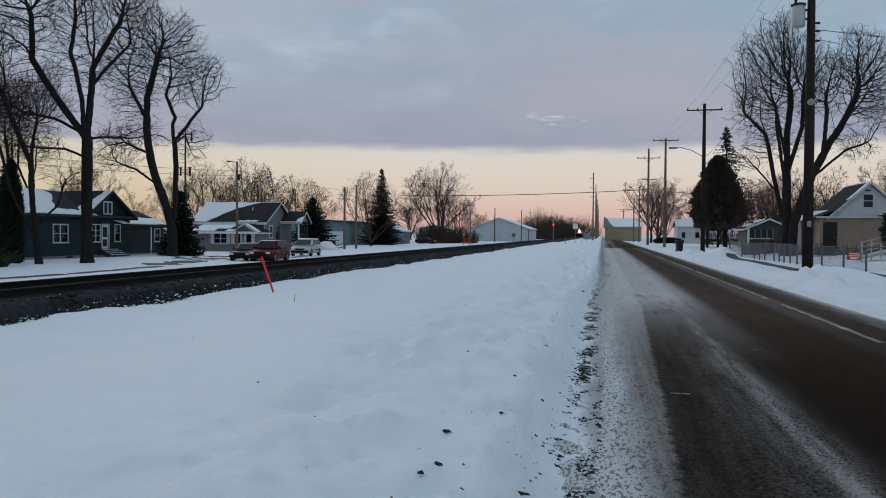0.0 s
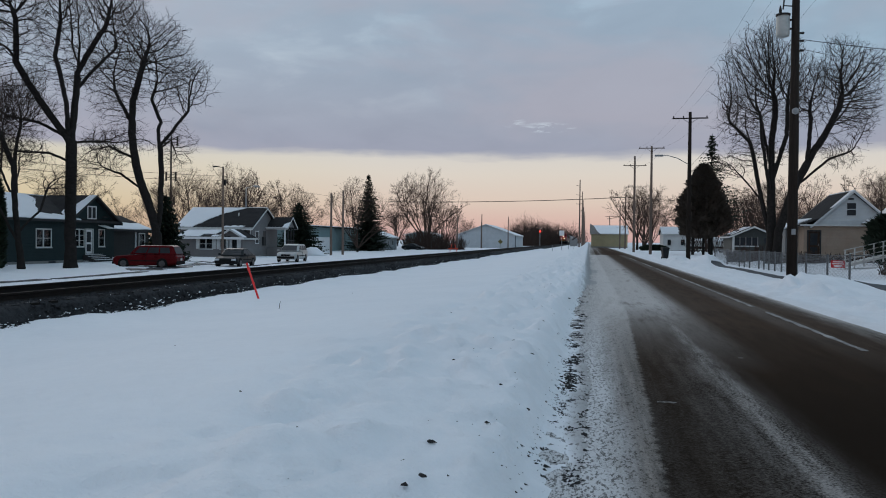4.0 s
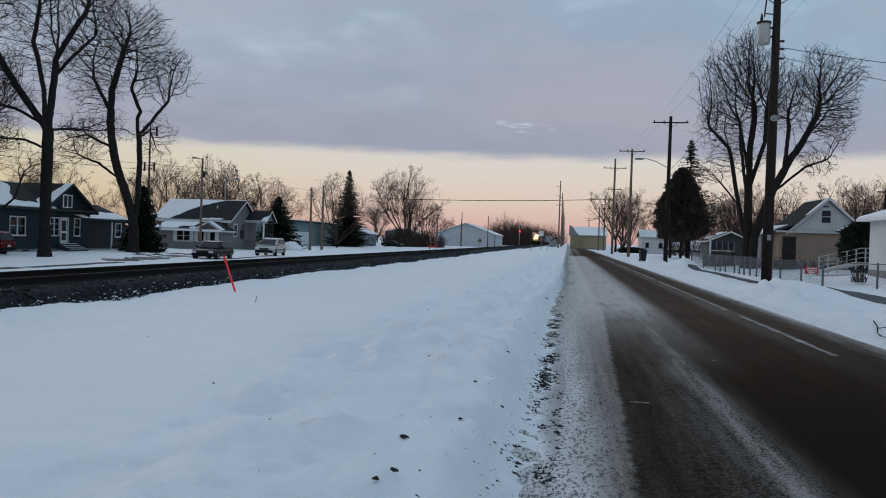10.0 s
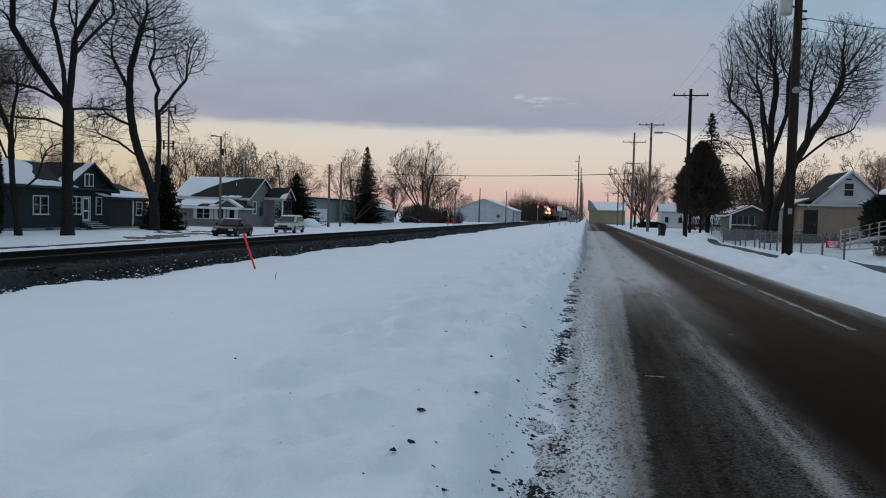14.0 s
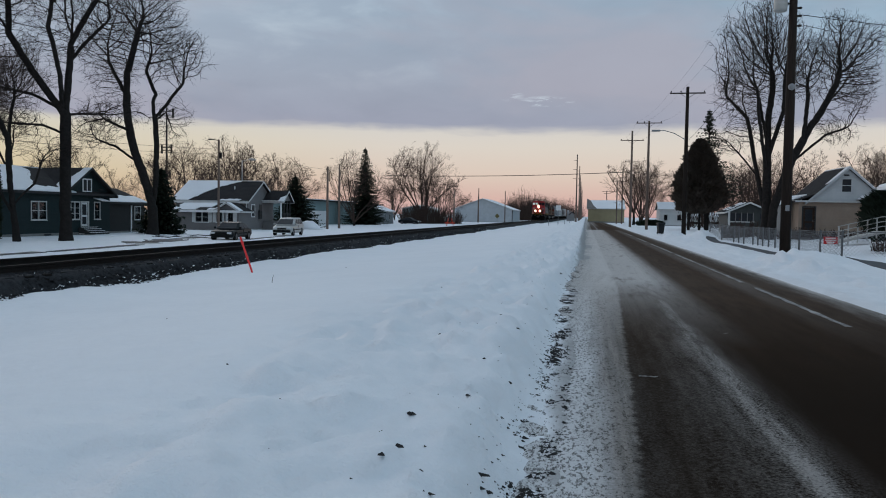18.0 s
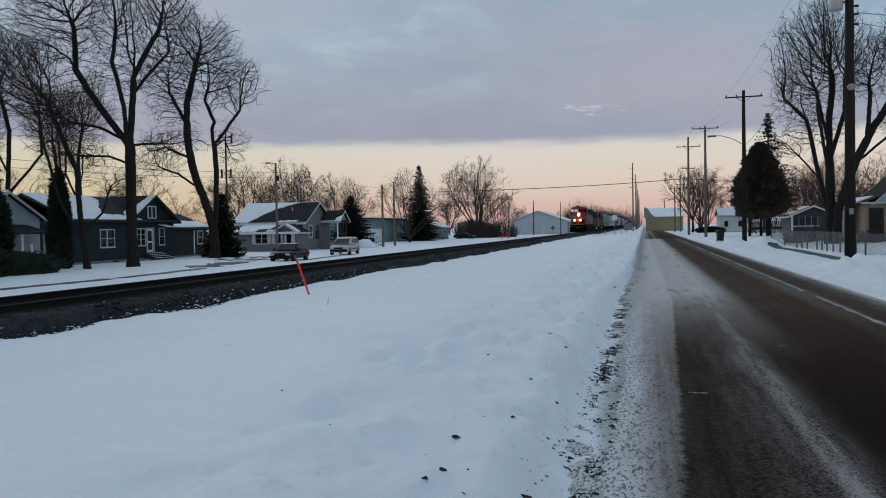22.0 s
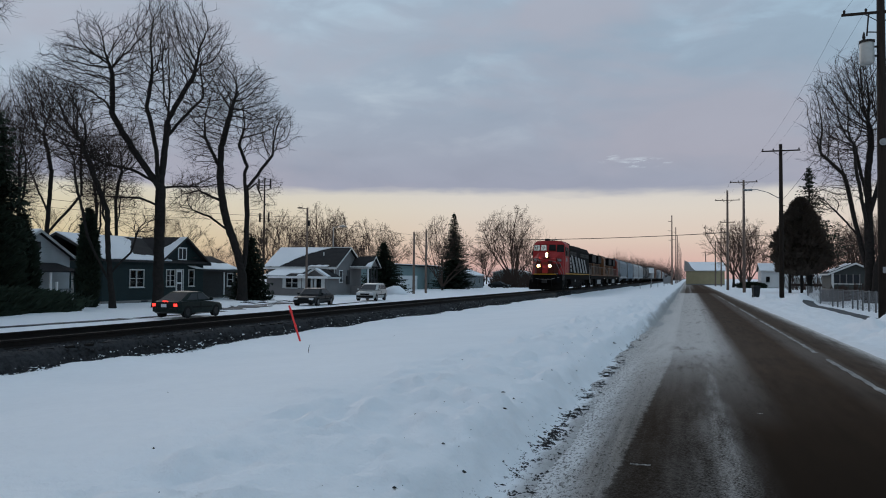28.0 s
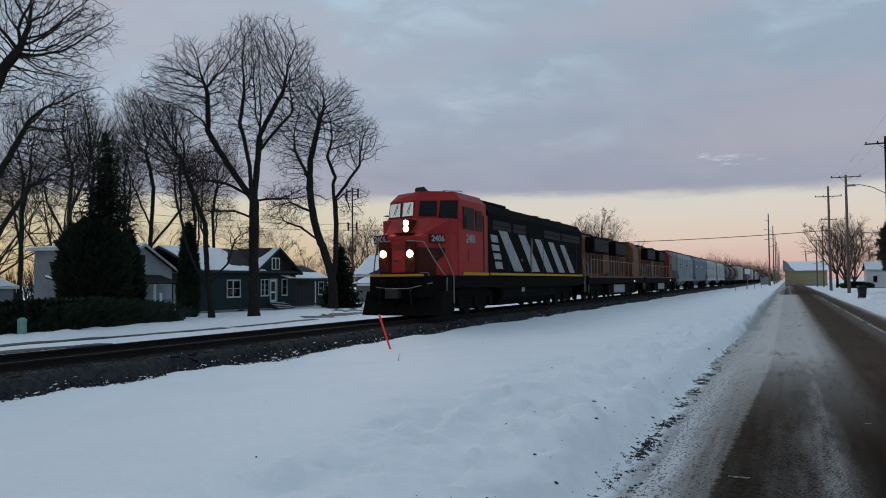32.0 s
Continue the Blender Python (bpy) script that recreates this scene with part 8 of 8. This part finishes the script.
    part("rear_step", S().box(-1.5, 1.5, 20.4, 21.3, 1.35, 1.5).box(-1.5, -1.0, 20.7, 21.2, 0.45, 0.5).box(1.0, 1.5, 20.7, 21.2, 0.45, 0.5), LOCOBLACK, L)
    # roof gear
    for y in (9.5, 14.2, 16.4, 18.6):
        f = part("roof_fan", S().tube([(0, y, 4.5), (0, y, 4.66), (0, y, 4.69)], [0.72, 0.72, 0.6], 20), DARKSTEEL, L)
    part("exhaust_stack", S().box(-0.3, 0.3, 11.4, 12.3, 4.5, 4.74, 0.03), DARKSTEEL, L)
    part("roof_duct", S().box(-1.0, 1.0, 5.2, 8.4, 4.5, 4.68, 0.05), LOCOBLACK, L)
    for k in range(3):
        part("horn", S().tube([(-0.3 + 0.14 * k, 2.25, 4.76), (-0.3 + 0.14 * k, 2.05, 4.78), (-0.3 + 0.14 * k, 1.85 - 0.05 * k, 4.8)], [0.03, 0.05, 0.11], 10), DARKSTEEL, L)
    part("horn_bracket", S().box(-0.35, 0.1, 2.1, 2.35, 4.6, 4.76), DARKSTEEL, L)
    part("antenna", S().tube([(0.35, 2.8, 4.6), (0.35, 2.8, 4.84), (0.95, 3.3, 4.84), (0.95, 3.3, 4.6)], 0.018, 5), HANDRAIL, L)
    part("bell", S().tube([(0.0, 3.6, 4.62), (0, 3.6, 4.79), (0, 3.6, 4.87)], [0.16, 0.12, 0.03], 12), DARKSTEEL, L)
    for y in (4.0, 17.2):
        truck(L, y)
    part("rear_coupler", S().box(-0.16, 0.16, 21.3, 21.9, 0.72, 1.0, 0.04), DARKSTEEL, L)
    return L


def hood_locomotive(label, body, cab, front_cab):
    """A hood unit with outside walkways, radiators, grilles, railings."""
    L = thing("locomotive", label, "locomotive", "train")
    part("underframe", S().box(-1.5, 1.5, 0.4, 20.4, 1.05, 1.55, 0.03), LOCOBLACK, L)
    part("hood", S().prism([(-0.95, 1.55), (-0.95, 3.9), (-0.75, 4.2), (0.75, 4.2), (0.95, 3.9), (0.95, 1.55)], "y", 1.6, 18.8), body, L, "weathered hood", bevel=0.03)
    y0 = 15.4 if not front_cab else 2.2
    part("cab", S().prism([(-1.5, 1.55), (-1.5, 3.75), (-1.1, 4.3), (1.1, 4.3), (1.5, 3.75), (1.5, 1.55)], "y", y0, y0 + 2.4), cab, L, bevel=0.03)
    part("nose", S().box(-1.2, 1.2, 18.4 if not front_cab else 0.9, 20.0 if not front_cab else 2.2, 1.55, 3.0, 0.08), cab, L)
    for s in (-1, 1):
        x = s * 1.5
        part("cab_window", S().box(x - 0.02, x + 0.02, y0 + 0.3, y0 + 1.1, 2.9, 3.6), DIM, L)
        part("cab_window", S().box(x - 0.02, x + 0.02, y0 + 1.25, y0 + 2.1, 2.9, 3.6), DIM, L)
        # radiator wings and dark grilles near the roof
        for a, b in ((1.9, 6.4), (8.6, 12.4)):
            g = part("radiator", S().box(s * 1.25 - 0.28, s * 1.25 + 0.25, a, b, 3.05, 4.05, 0.04), LOCOBLACK, L, "dark radiator housing")
            part("grille", S().box(s * 1.5 - 0.005, s * 1.5 + 0.025, a + 0.2, b - 0.2, 3.15, 3.95), GRATE, g)
        part("hood_panel", S().box(s * 1.0 - 0.06, s * 1.0 + 0.06, 6.5, 8.5, 1.7, 4.0, 0.02), body, L)
        for k in range(14):
            part("louvre", S().box(s * 0.96 - 0.02, s * 0.96 + 0.02, 2.0 + 0.9 * k, 2.28 + 0.9 * k, 1.75, 2.95), GRATE, L)
        # walkway railings
        rail_run(L, [(s * 1.48, 1.2, 2.6), (s * 1.48, 15.2, 2.6)], 0.02)
        for k in range(9):
            part("stanchion", S().tube([(s * 1.48, 1.2 + 1.75 * k, 1.5), (s * 1.48, 1.2 + 1.75 * k, 2.6)], 0.02, 5), HANDRAIL, L)
        part("walkway_edge", S().box(s * 1.52 - 0.02, s * 1.52 + 0.02, 0.6, 20.2, 1.46, 1.56), body, L)
        for e in (0.5, 20.0):
            rail_run(L, [(s * 1.48, e, 0.5), (s * 1.48, e, 2.2), (s * 1.2, e, 2.6)], 0.022)
        part("step_light", S().disc((s * 1.48, 16.0, 1.2), (s, 0, 0), 0.07, 0.03, 10), SPOT, L)
        part("tank_side", S().box(s * 1.4 - 0.03, s * 1.4 + 0.03, 8.4, 12.2, 0.42, 0.98, 0.02), STEEL, L, "dull silver fuel tank side")
    part("fuel_tank", S().box(-1.38, 1.38, 6.6, 13.8, 0.28, 1.05, 0.1), LOCOBLACK, L)
    for y in (3.0, 5.0, 10.5):
        part("roof_fan", S().tube([(0, y, 4.15), (0, y, 4.36), (0, y, 4.4)], [0.68, 0.68, 0.55], 18), DARKSTEEL, L)
    part("exhaust_stack", S().box(-0.3, 0.3, 12.6, 13.6, 4.15, 4.45, 0.03), DARKSTEEL, L)
    part("roof_strip", S().box(-0.76, 0.76, 1.7, 18.6, 4.19, 4.26, 0.01), LOCOBLACK, L)
    for y in (3.9, 16.5):
        truck(L, y)
    return L


def covered_hopper(label, mat, length=16.6, ribbed=True):
    h = thing("hopper_wagon", label, "railway wagon", "train")
    n = 9
    prof = lambda k: [(-1.35 * k, 1.4), (-1.58, 2.0 if k < 1 else 1.3), (-1.6, 3.7), (-1.2, 4.25), (-0.5, 4.45), (0.5, 4.45), (1.2, 4.25), (1.6, 3.7), (1.58, 2.0 if k < 1 else 1.3), (1.35 * k, 1.4)]
    part("body", S().loft([[(x, y, max(z, zb)) for x, z in prof(1)] for y, zb in ((0.9, 2.3), (2.4, 1.3), (length - 2.4, 1.3), (length - 0.9, 2.3))]), mat, h, bevel=0.04)
    for s in (-1, 1):
        if ribbed:
            for k in range(n):
                y = 1.6 + (length - 3.2) * k / (n - 1)
                part("rib", S().box(s * 1.62 - 0.04, s * 1.62 + 0.04, y - 0.05, y + 0.05, 1.5, 3.75), mat, h)
        part("side_sill", S().box(s * 1.55 - 0.08, s * 1.55 + 0.08, 0.5, length - 0.5, 1.15, 1.4), mat, h)
        for y in (0.7, length - 0.7):
            part("ladder", S().box(s * 1.5 - 0.03, s * 1.5 + 0.03, y - 0.25, y - 0.2, 1.2, 4.2).box(s * 1.5 - 0.03, s * 1.5 + 0.03, y + 0.2, y + 0.25, 1.2, 4.2), HANDRAIL, h)
        for k in range(2):
            part("marking_bar", S().box(s * 1.66 - 0.006, s * 1.66 + 0.006, 2.1 + 6 * k, 3.2 + 6 * k, 2.9, 3.05), WHITE if mat is SLATE else DARKSTEEL, h)
    for k in range(3):
        y = length * (0.25 + 0.25 * k)
        part("chute", S().loft([[(-1.2, y - 1.6, 1.35), (1.2, y - 1.6, 1.35), (1.2, y + 1.6, 1.35), (-1.2, y + 1.6, 1.35)], [(-0.5, y - 0.4, 0.55), (0.5, y - 0.4, 0.55), (0.5, y + 0.4, 0.55), (-0.5, y + 0.4, 0.55)]]), mat, h)
    part("running_board", S().box(-0.6, 0.6, 0.8, length - 0.8, 4.5, 4.56), DARKSTEEL, h)
    for a in (0.2, length - 1.0):
        part("end_platform", S().box(-1.4, 1.4, a, a + 0.8, 1.1, 1.25), DARKSTEEL, h)
    for y in (2.0, length - 2.0):
        truck(h, y, 2, 1.78)
    return h


def tank_wagon(label, mat=None, length=16.0):
    h = thing("tank_wagon", label, "railway wagon", "train")
    part("barrel", S().tube([(0, 0.9, 2.75), (0, 1.2, 2.75), (0, 1.5, 2.75), (0, length - 1.5, 2.75), (0, length - 1.2, 2.75), (0, length - 0.9, 2.75)], [0.5, 1.2, 1.5, 1.5, 1.2, 0.5], 24), mat or TANK, h, smooth=True)
    part("dome", S().tube([(0, length / 2, 4.1), (0, length / 2, 4.55), (0, length / 2, 4.62)], [0.5, 0.5, 0.4], 14), mat or TANK, h)
    part("platform", S().box(-1.2, 1.2, length / 2 - 1.2, length / 2 + 1.2, 4.2, 4.24), DARKSTEEL, h)
    part("sill", S().box(-0.5, 0.5, 0.3, length - 0.3, 0.95, 1.3), DARKSTEEL, h)
    for s in (-1, 1):
        part("side_rail", S().tube([(s * 1.3, 0.6, 1.9), (s * 1.3, length - 0.6, 1.9)], 0.03, 5), HANDRAIL, h)
        part("ladder", S().box(s * 1.45 - 0.03, s * 1.45 + 0.03, length / 2 - 0.3, length / 2 - 0.24, 1.2, 4.2).box(s * 1.45 - 0.03, s * 1.45 + 0.03, length / 2 + 0.24, length / 2 + 0.3, 1.2, 4.2), HANDRAIL, h)
    for y in (2.0, length - 2.0):
        truck(h, y, 2, 1.78)
    return h


def box_wagon(label, mat, length=17.0, top=4.6):
    h = thing("box_wagon", label, "railway wagon", "train")
    part("body", S().prism([(-1.55, 1.15), (-1.55, top - 0.15), (-1.2, top), (1.2, top), (1.55, top - 0.15), (1.55, 1.15)], "y", 0.5, length - 0.5), mat, h, bevel=0.03)
    for s in (-1, 1):
        d = part("sliding_door", S().box(s * 1.6 - 0.05, s * 1.6 + 0.05, length / 2 - 1.8, length / 2 + 1.8, 1.25, top - 0.4, 0.02), mat, h)
        for k in range(12):
            y = 0.9 + (length - 1.8) * k / 11
            if abs(y - length / 2) > 2:
                part("rib", S().box(s * 1.575 - 0.03, s * 1.575 + 0.03, y - 0.06, y + 0.06, 1.2, top - 0.3), mat, h)
        part("marking_bar", S().box(s * 1.615 - 0.005, s * 1.615 + 0.005, 2.0, 4.6, 3.0, 3.3), WHITE if mat is not PALECAR else DARKSTEEL, h)
    for y in (2.2, length - 2.2):
        truck(h, y, 2, 1.78)
    return h


FIRST = lead_locomotive()
SECOND = hood_locomotive("faded orange hood locomotive with dark radiators and railings", BODYORANGE, BODYORANGE, False)
THIRD = hood_locomotive("faded orange locomotive with a red cab end", BODYORANGE, RUST, False)
HG = covered_hopper("light grey covered hopper wagon", GREYCAR)
HS = covered_hopper("slate blue covered hopper wagon", SLATE, ribbed=False)
HP = covered_hopper("pale covered hopper wagon with rounded sides", PALECAR, 18.0)
TK = tank_wagon("black tank wagon with a dome")
BX = box_wagon("pale box wagon with a sliding door", PALECAR)
BR = box_wagon("brown box wagon with a sliding door", BROWNCAR)
CONSIST = [(FIRST, 0.0), (SECOND, 21.6), (THIRD, 42.0), (HG, 62.8), (HS, 80.0)]
at = 97.2
for kind, ln in ((HP, 18.6), (HP, 18.6), (TK, 16.8), (TK, 16.8), (TK, 16.8), (BX, 17.6), (BR, 17.6), (TK, 16.8), (HG, 17.2), (BX, 17.6), (BR, 17.6), (HP, 18.6), (HS, 17.2), (TK, 16.8), (BR, 17.6)):
    made = [k for k, _ in CONSIST]
    CONSIST.append((kind if kind not in made else copy_thing(kind, pose(0, 0, 0)), at))
    at += ln
NOSE, SPEED = 25.15, 11.62     # the nose's place at the end, and metres a second


# ---- cars ----
def car(label, paint, length, width, roof, belt, shape, wheel_r=0.32, wheels=(0.18, 0.8), glassy=None, lit=False, category="car", name="car"):
    """A car facing -y at its origin's middle. shape: the side outline of the cabin as (along 0..1, up 0..1) from the windscreen's foot to the tail."""
    c = thing(name, label, category, "cars on the side street")
    L, W = length, width / 2
    low = 0.22
    hood = belt - 0.06
    ys = lambda u: -L / 2 + L * u
    # lower body: lengthwise stations of (u, bottom, shoulder height, half width)
    st = [(0.0, 0.42, hood - 0.3, 0.8), (0.015, 0.32, hood - 0.16, 0.9), (0.06, low, hood - 0.08, 0.97), (shape[0][0], low, hood, 1.0), (0.55, low, belt, 1.0), (0.92, low, belt + 0.02, 0.99), (0.98, low + 0.08, belt - 0.04, 0.95), (1.0, 0.4, belt - 0.2, 0.86)]
    rings = []
    for u, zb, zt, k in st:
        w, y = W * k, ys(u)
        rings.append([(-w * 0.9, y, zb), (-w, y, zb + 0.14), (-w * 1.0, y, (zb + zt) / 2 + 0.06), (-w * 0.96, y, zt - 0.05), (-w * 0.86, y, zt), (w * 0.86, y, zt), (w * 0.96, y, zt - 0.05), (w * 1.0, y, (zb + zt) / 2 + 0.06), (w, y, zb + 0.14), (w * 0.9, y, zb)])
    body = part("body", S().loft(rings), paint, c, smooth=False, bevel=0.02)
    # cabin
    zz = lambda v: belt - 0.02 + (roof - belt + 0.02) * v
    cab = []
    for v, k in ((0.0, 0.95), (0.45, 0.88), (0.9, 0.78), (0.97, 0.72), (1.0, 0.6)):
        pts = []
        for (u0, v0), (u1, v1) in zip(shape, shape[1:]):
            if (v0 - v) * (v1 - v) <= 0 and v0 != v1:
                pts.append(u0 + (u1 - u0) * (v - v0) / (v1 - v0))
        a, b = min(pts), max(pts)
        if v > 0.9:
            a, b = a + 0.06 * (v - 0.9) / 0.1, b - 0.04 * (v - 0.9) / 0.1
        i, j = 0.1 * (b - a), 0.12
        cab.append([(-W * k * (1 - j), ys(a), zz(v)), (W * k * (1 - j), ys(a), zz(v)), (W * k, ys(a + i), zz(v)), (W * k, ys(b - i), zz(v)), (W * k * (1 - j), ys(b), zz(v)), (-W * k * (1 - j), ys(b), zz(v)), (-W * k, ys(b - i), zz(v)), (-W * k, ys(a + i), zz(v))])
    part("cabin", S().loft(cab), paint, c, bevel=0.03)
    # glass on the cabin's four sides
    f0, f1, b0, b1 = cab[0][0][1], cab[2][0][1], cab[0][4][1], cab[2][4][1]
    lerp = lambda a, b, t: a + (b - a) * t
    for (ya, yb, nm, sg) in ((f0, f1, "windscreen", -1), (b0, b1, "rear_window", 1)):
        q = []
        for t, kk in ((0.1, 0.82), (0.88, 0.68)):
            y, z = lerp(ya, yb, t), lerp(zz(0), zz(0.9), t)
            q.append((y, z, W * kk))
        part(nm, S().loft([[(-q[0][2], q[0][0] + sg * o, q[0][1] + 0.004), (q[0][2], q[0][0] + sg * o, q[0][1] + 0.004), (q[1][2], q[1][0] + sg * o, q[1][1] + 0.004), (-q[1][2], q[1][0] + sg * o, q[1][1] + 0.004)] for o in (0.0, 0.016)]), DIM, c)
    n = glassy or ((0.13, 0.48), (0.52, 0.87))
    for s in (-1, 1):
        for a, b in n:
            q = []
            for t, kk in ((0.16, 0.935), (0.86, 0.795)):
                ya, yb, z = lerp(f0, f1, t), lerp(b0, b1, t), lerp(zz(0), zz(0.9), t)
                q.append((lerp(ya, yb, a), lerp(ya, yb, b), z, s * W * kk))
            part("side_window", S().loft([[(q[0][3] + s * o, q[0][0], q[0][2]), (q[0][3] + s * o, q[0][1], q[0][2]), (q[1][3] + s * o, q[1][1], q[1][2]), (q[1][3] + s * o, q[1][0], q[1][2])] for o in (-0.02, 0.014)]), DIM, c)
        for u in wheels:
            y = ys(u)
            part("wheel_arch", S().tube([(s * (W - 0.06), y, wheel_r), (s * (W + 0.006), y, wheel_r)], wheel_r * 1.08, 20), RUBBER, c)
            w = part("wheel", S().tube([(s * (W - 0.2), y, wheel_r), (s * (W - 0.02), y, wheel_r), (s * (W + 0.012), y, wheel_r)], [wheel_r, wheel_r, wheel_r * 0.86], 22), RUBBER, c, "black tyre")
            part("rim", S().tube([(s * (W + 0.006), y, wheel_r), (s * (W + 0.02), y, wheel_r), (s * (W + 0.01), y, wheel_r)], [wheel_r * 0.66, wheel_r * 0.6, 0.05], 14), DARKSTEEL if lit else RIM, w)
        part("headlight", S().box(s * W * 0.68 - 0.17, s * W * 0.68 + 0.17, ys(0) - 0.01, ys(0.03), hood - 0.33, hood - 0.17, 0.03), LENS, c)
        part("tail_light", S().box(s * W * 0.78 - 0.1, s * W * 0.78 + 0.1, ys(0.99), ys(1) + 0.012, belt - 0.27, belt - 0.13, 0.02), TAIL if lit else REDLENS, c, "lit red tail light" if lit else "")
        part("mirror", S().box(s * (W + 0.07) - 0.09, s * (W + 0.07) + 0.09, f0 + 0.28, f0 + 0.4, belt + 0.0, belt + 0.15, 0.03), paint, c)
        part("door_seam", S().box(s * W * 1.0 - 0.012, s * W * 1.0 + 0.006, ys(0.52), ys(0.52) + 0.02, 0.4, belt - 0.06), RUBBER, c)
        part("side_strip", S().box(s * W - 0.01, s * W + 0.014, ys(0.28), ys(0.7), 0.5, 0.57), RUBBER, c)
    part("bumper", S().box(-W * 0.86, W * 0.86, ys(0) - 0.05, ys(0.03), 0.3, 0.5, 0.04), RUBBER if not lit else paint, c)
    part("bumper", S().box(-W * 0.86, W * 0.86, ys(0.98), ys(1) + 0.05, 0.32, 0.52, 0.04), RUBBER if not lit else paint, c)
    part("number_plate", S().box(-0.16, 0.16, ys(1) + 0.052, ys(1) + 0.06, 0.56, 0.72), LENS, c, "pale blank number plate")
    if lit:
        part("brake_light", S().box(-0.14, 0.14, ys(1) - 0.1, ys(1) - 0.03, belt - 0.035, belt + 0.015, 0.01), TAIL, c, "lit high brake light")
    part("grille", S().box(-0.4, 0.4, ys(0) - 0.015, ys(0.01), hood - 0.36, hood - 0.22, 0.01), RUBBER, c)
    return c


BURGUNDY = surface("burgundy_paint", (0.066, 0.0032, 0.005), (0.11, 0.0065, 0.009), 2, 0.3, 0.1, 0.0, 30, 0.1)
DARKGREEN = surface("dark_green_paint", (0.007, 0.012, 0.0115), (0.016, 0.024, 0.022), 2, 0.35, 0.2, 0.0, 30, 0.1)
CHARCOAL = surface("charcoal_paint", (0.009, 0.011, 0.0125), (0.02, 0.023, 0.025), 2, 0.35, 0.2, 0.0, 30, 0.1)
SILVER = surface("silver_white_paint", (0.33, 0.335, 0.33), (0.46, 0.46, 0.45), 2, 0.35, 0.2, 0.0, 30, 0.12)
for m in (BURGUNDY, DARKGREEN, CHARCOAL):
    m.node_tree.nodes["Principled BSDF"].inputs["Specular IOR Level"].default_value = 0.07
SUV = car("burgundy red sport utility car driving slowly", BURGUNDY, 4.45, 1.8, 1.6, 1.0, [(0.26, 0.0), (0.38, 1.0), (0.93, 1.0), (0.99, 0.0)], 0.35, (0.18, 0.78), ((0.11, 0.35), (0.38, 0.63), (0.66, 0.89)))
SEDAN = car("dark green saloon car with lit red tail lights", DARKGREEN, 4.05, 1.66, 1.36, 0.87, [(0.24, 0.0), (0.43, 1.0), (0.66, 1.0), (0.92, 0.0)], 0.3, lit=True)
PARKED = car("dark slate saloon car parked at the kerb", CHARCOAL, 4.5, 1.8, 1.37, 0.86, [(0.25, 0.0), (0.45, 1.0), (0.66, 1.0), (0.93, 0.0)], 0.32)
PARKED.matrix_basis = pose(-26.3, 54.6, -0.5, 0, 0, 6)
VAN = car("pale silver minivan parked at the kerb", SILVER, 4.8, 1.8, 1.58, 0.95, [(0.17, 0.0), (0.42, 1.0), (0.9, 1.0), (0.99, 0.0)], 0.32, (0.17, 0.78), ((0.13, 0.35), (0.38, 0.63), (0.66, 0.89)), category="minivan", name="minivan")
VAN.matrix_basis = pose(-26.6, 66.8, -0.42, 0, 0, 7)
for x, y, rz, mt, lb in ((-42.4, 112.0, 95, CHARCOAL, "dark car parked beside the teal garage"), (-36.0, 157, 80, CHARCOAL, "dark car parked by a low house"), (-38, 238, 80, CHARCOAL, "dark car parked by the metal shed")):
    q = copy_thing(PARKED, pose(x, y, -0.45, 0, 0, rz))
    tagged(q, lb)


def motions():
    secs = [k * 1.0 for k in range(33)]
    for ob, behind in CONSIST:
        walk(ob, [(t, pose(TX, NOSE + SPEED * (32 - t) + behind, TZ)) for t in secs])
    # red car: along the street, then turning into the drive between two houses
    run = [(0, -24.6, 54.5, 4), (1, -24.4, 51.9, -14), (2, -25.6, 50.1, -50), (3, -28.2, 49.1, -72), (4, -30.2, 49.2, -80), (5, -31.8, 49.3, -74), (6, -33.6, 49.2, -62), (7, -35.3, 48.7, -58), (8, -36.8, 47.9, -52), (9, -38.0, 46.8, -60), (10, -39.6, 46.7, -84), (11, -41.5, 46.7, -90), (12, -44.0, 46.7, -90), (13, -46.3, 46.7, -90), (14, -47.4, 46.7, -90), (15, -47.5, 46.7, -90), (32, -47.5, 46.7, -90)]
    walk(SUV, [(t, pose(x, y, -0.52, 0, 0, rz)) for t, x, y, rz in run])
    # dark saloon: comes in from behind and drives off up the street
    go = [(0, -205.0), (6, -152.0), (12, -99.0), (18, -47.0), (22, -13.0), (25, 11.5), (26, 19.3), (27, 27.0), (28, 34.7), (29, 42.0), (30, 49.0), (31, 55.4), (32, 61.2)]
    walk(SEDAN, [(t, pose(-24.3, y * 1.045 - 0.2, -0.42, 0, 0, 180)) for t, y in go])


motions()
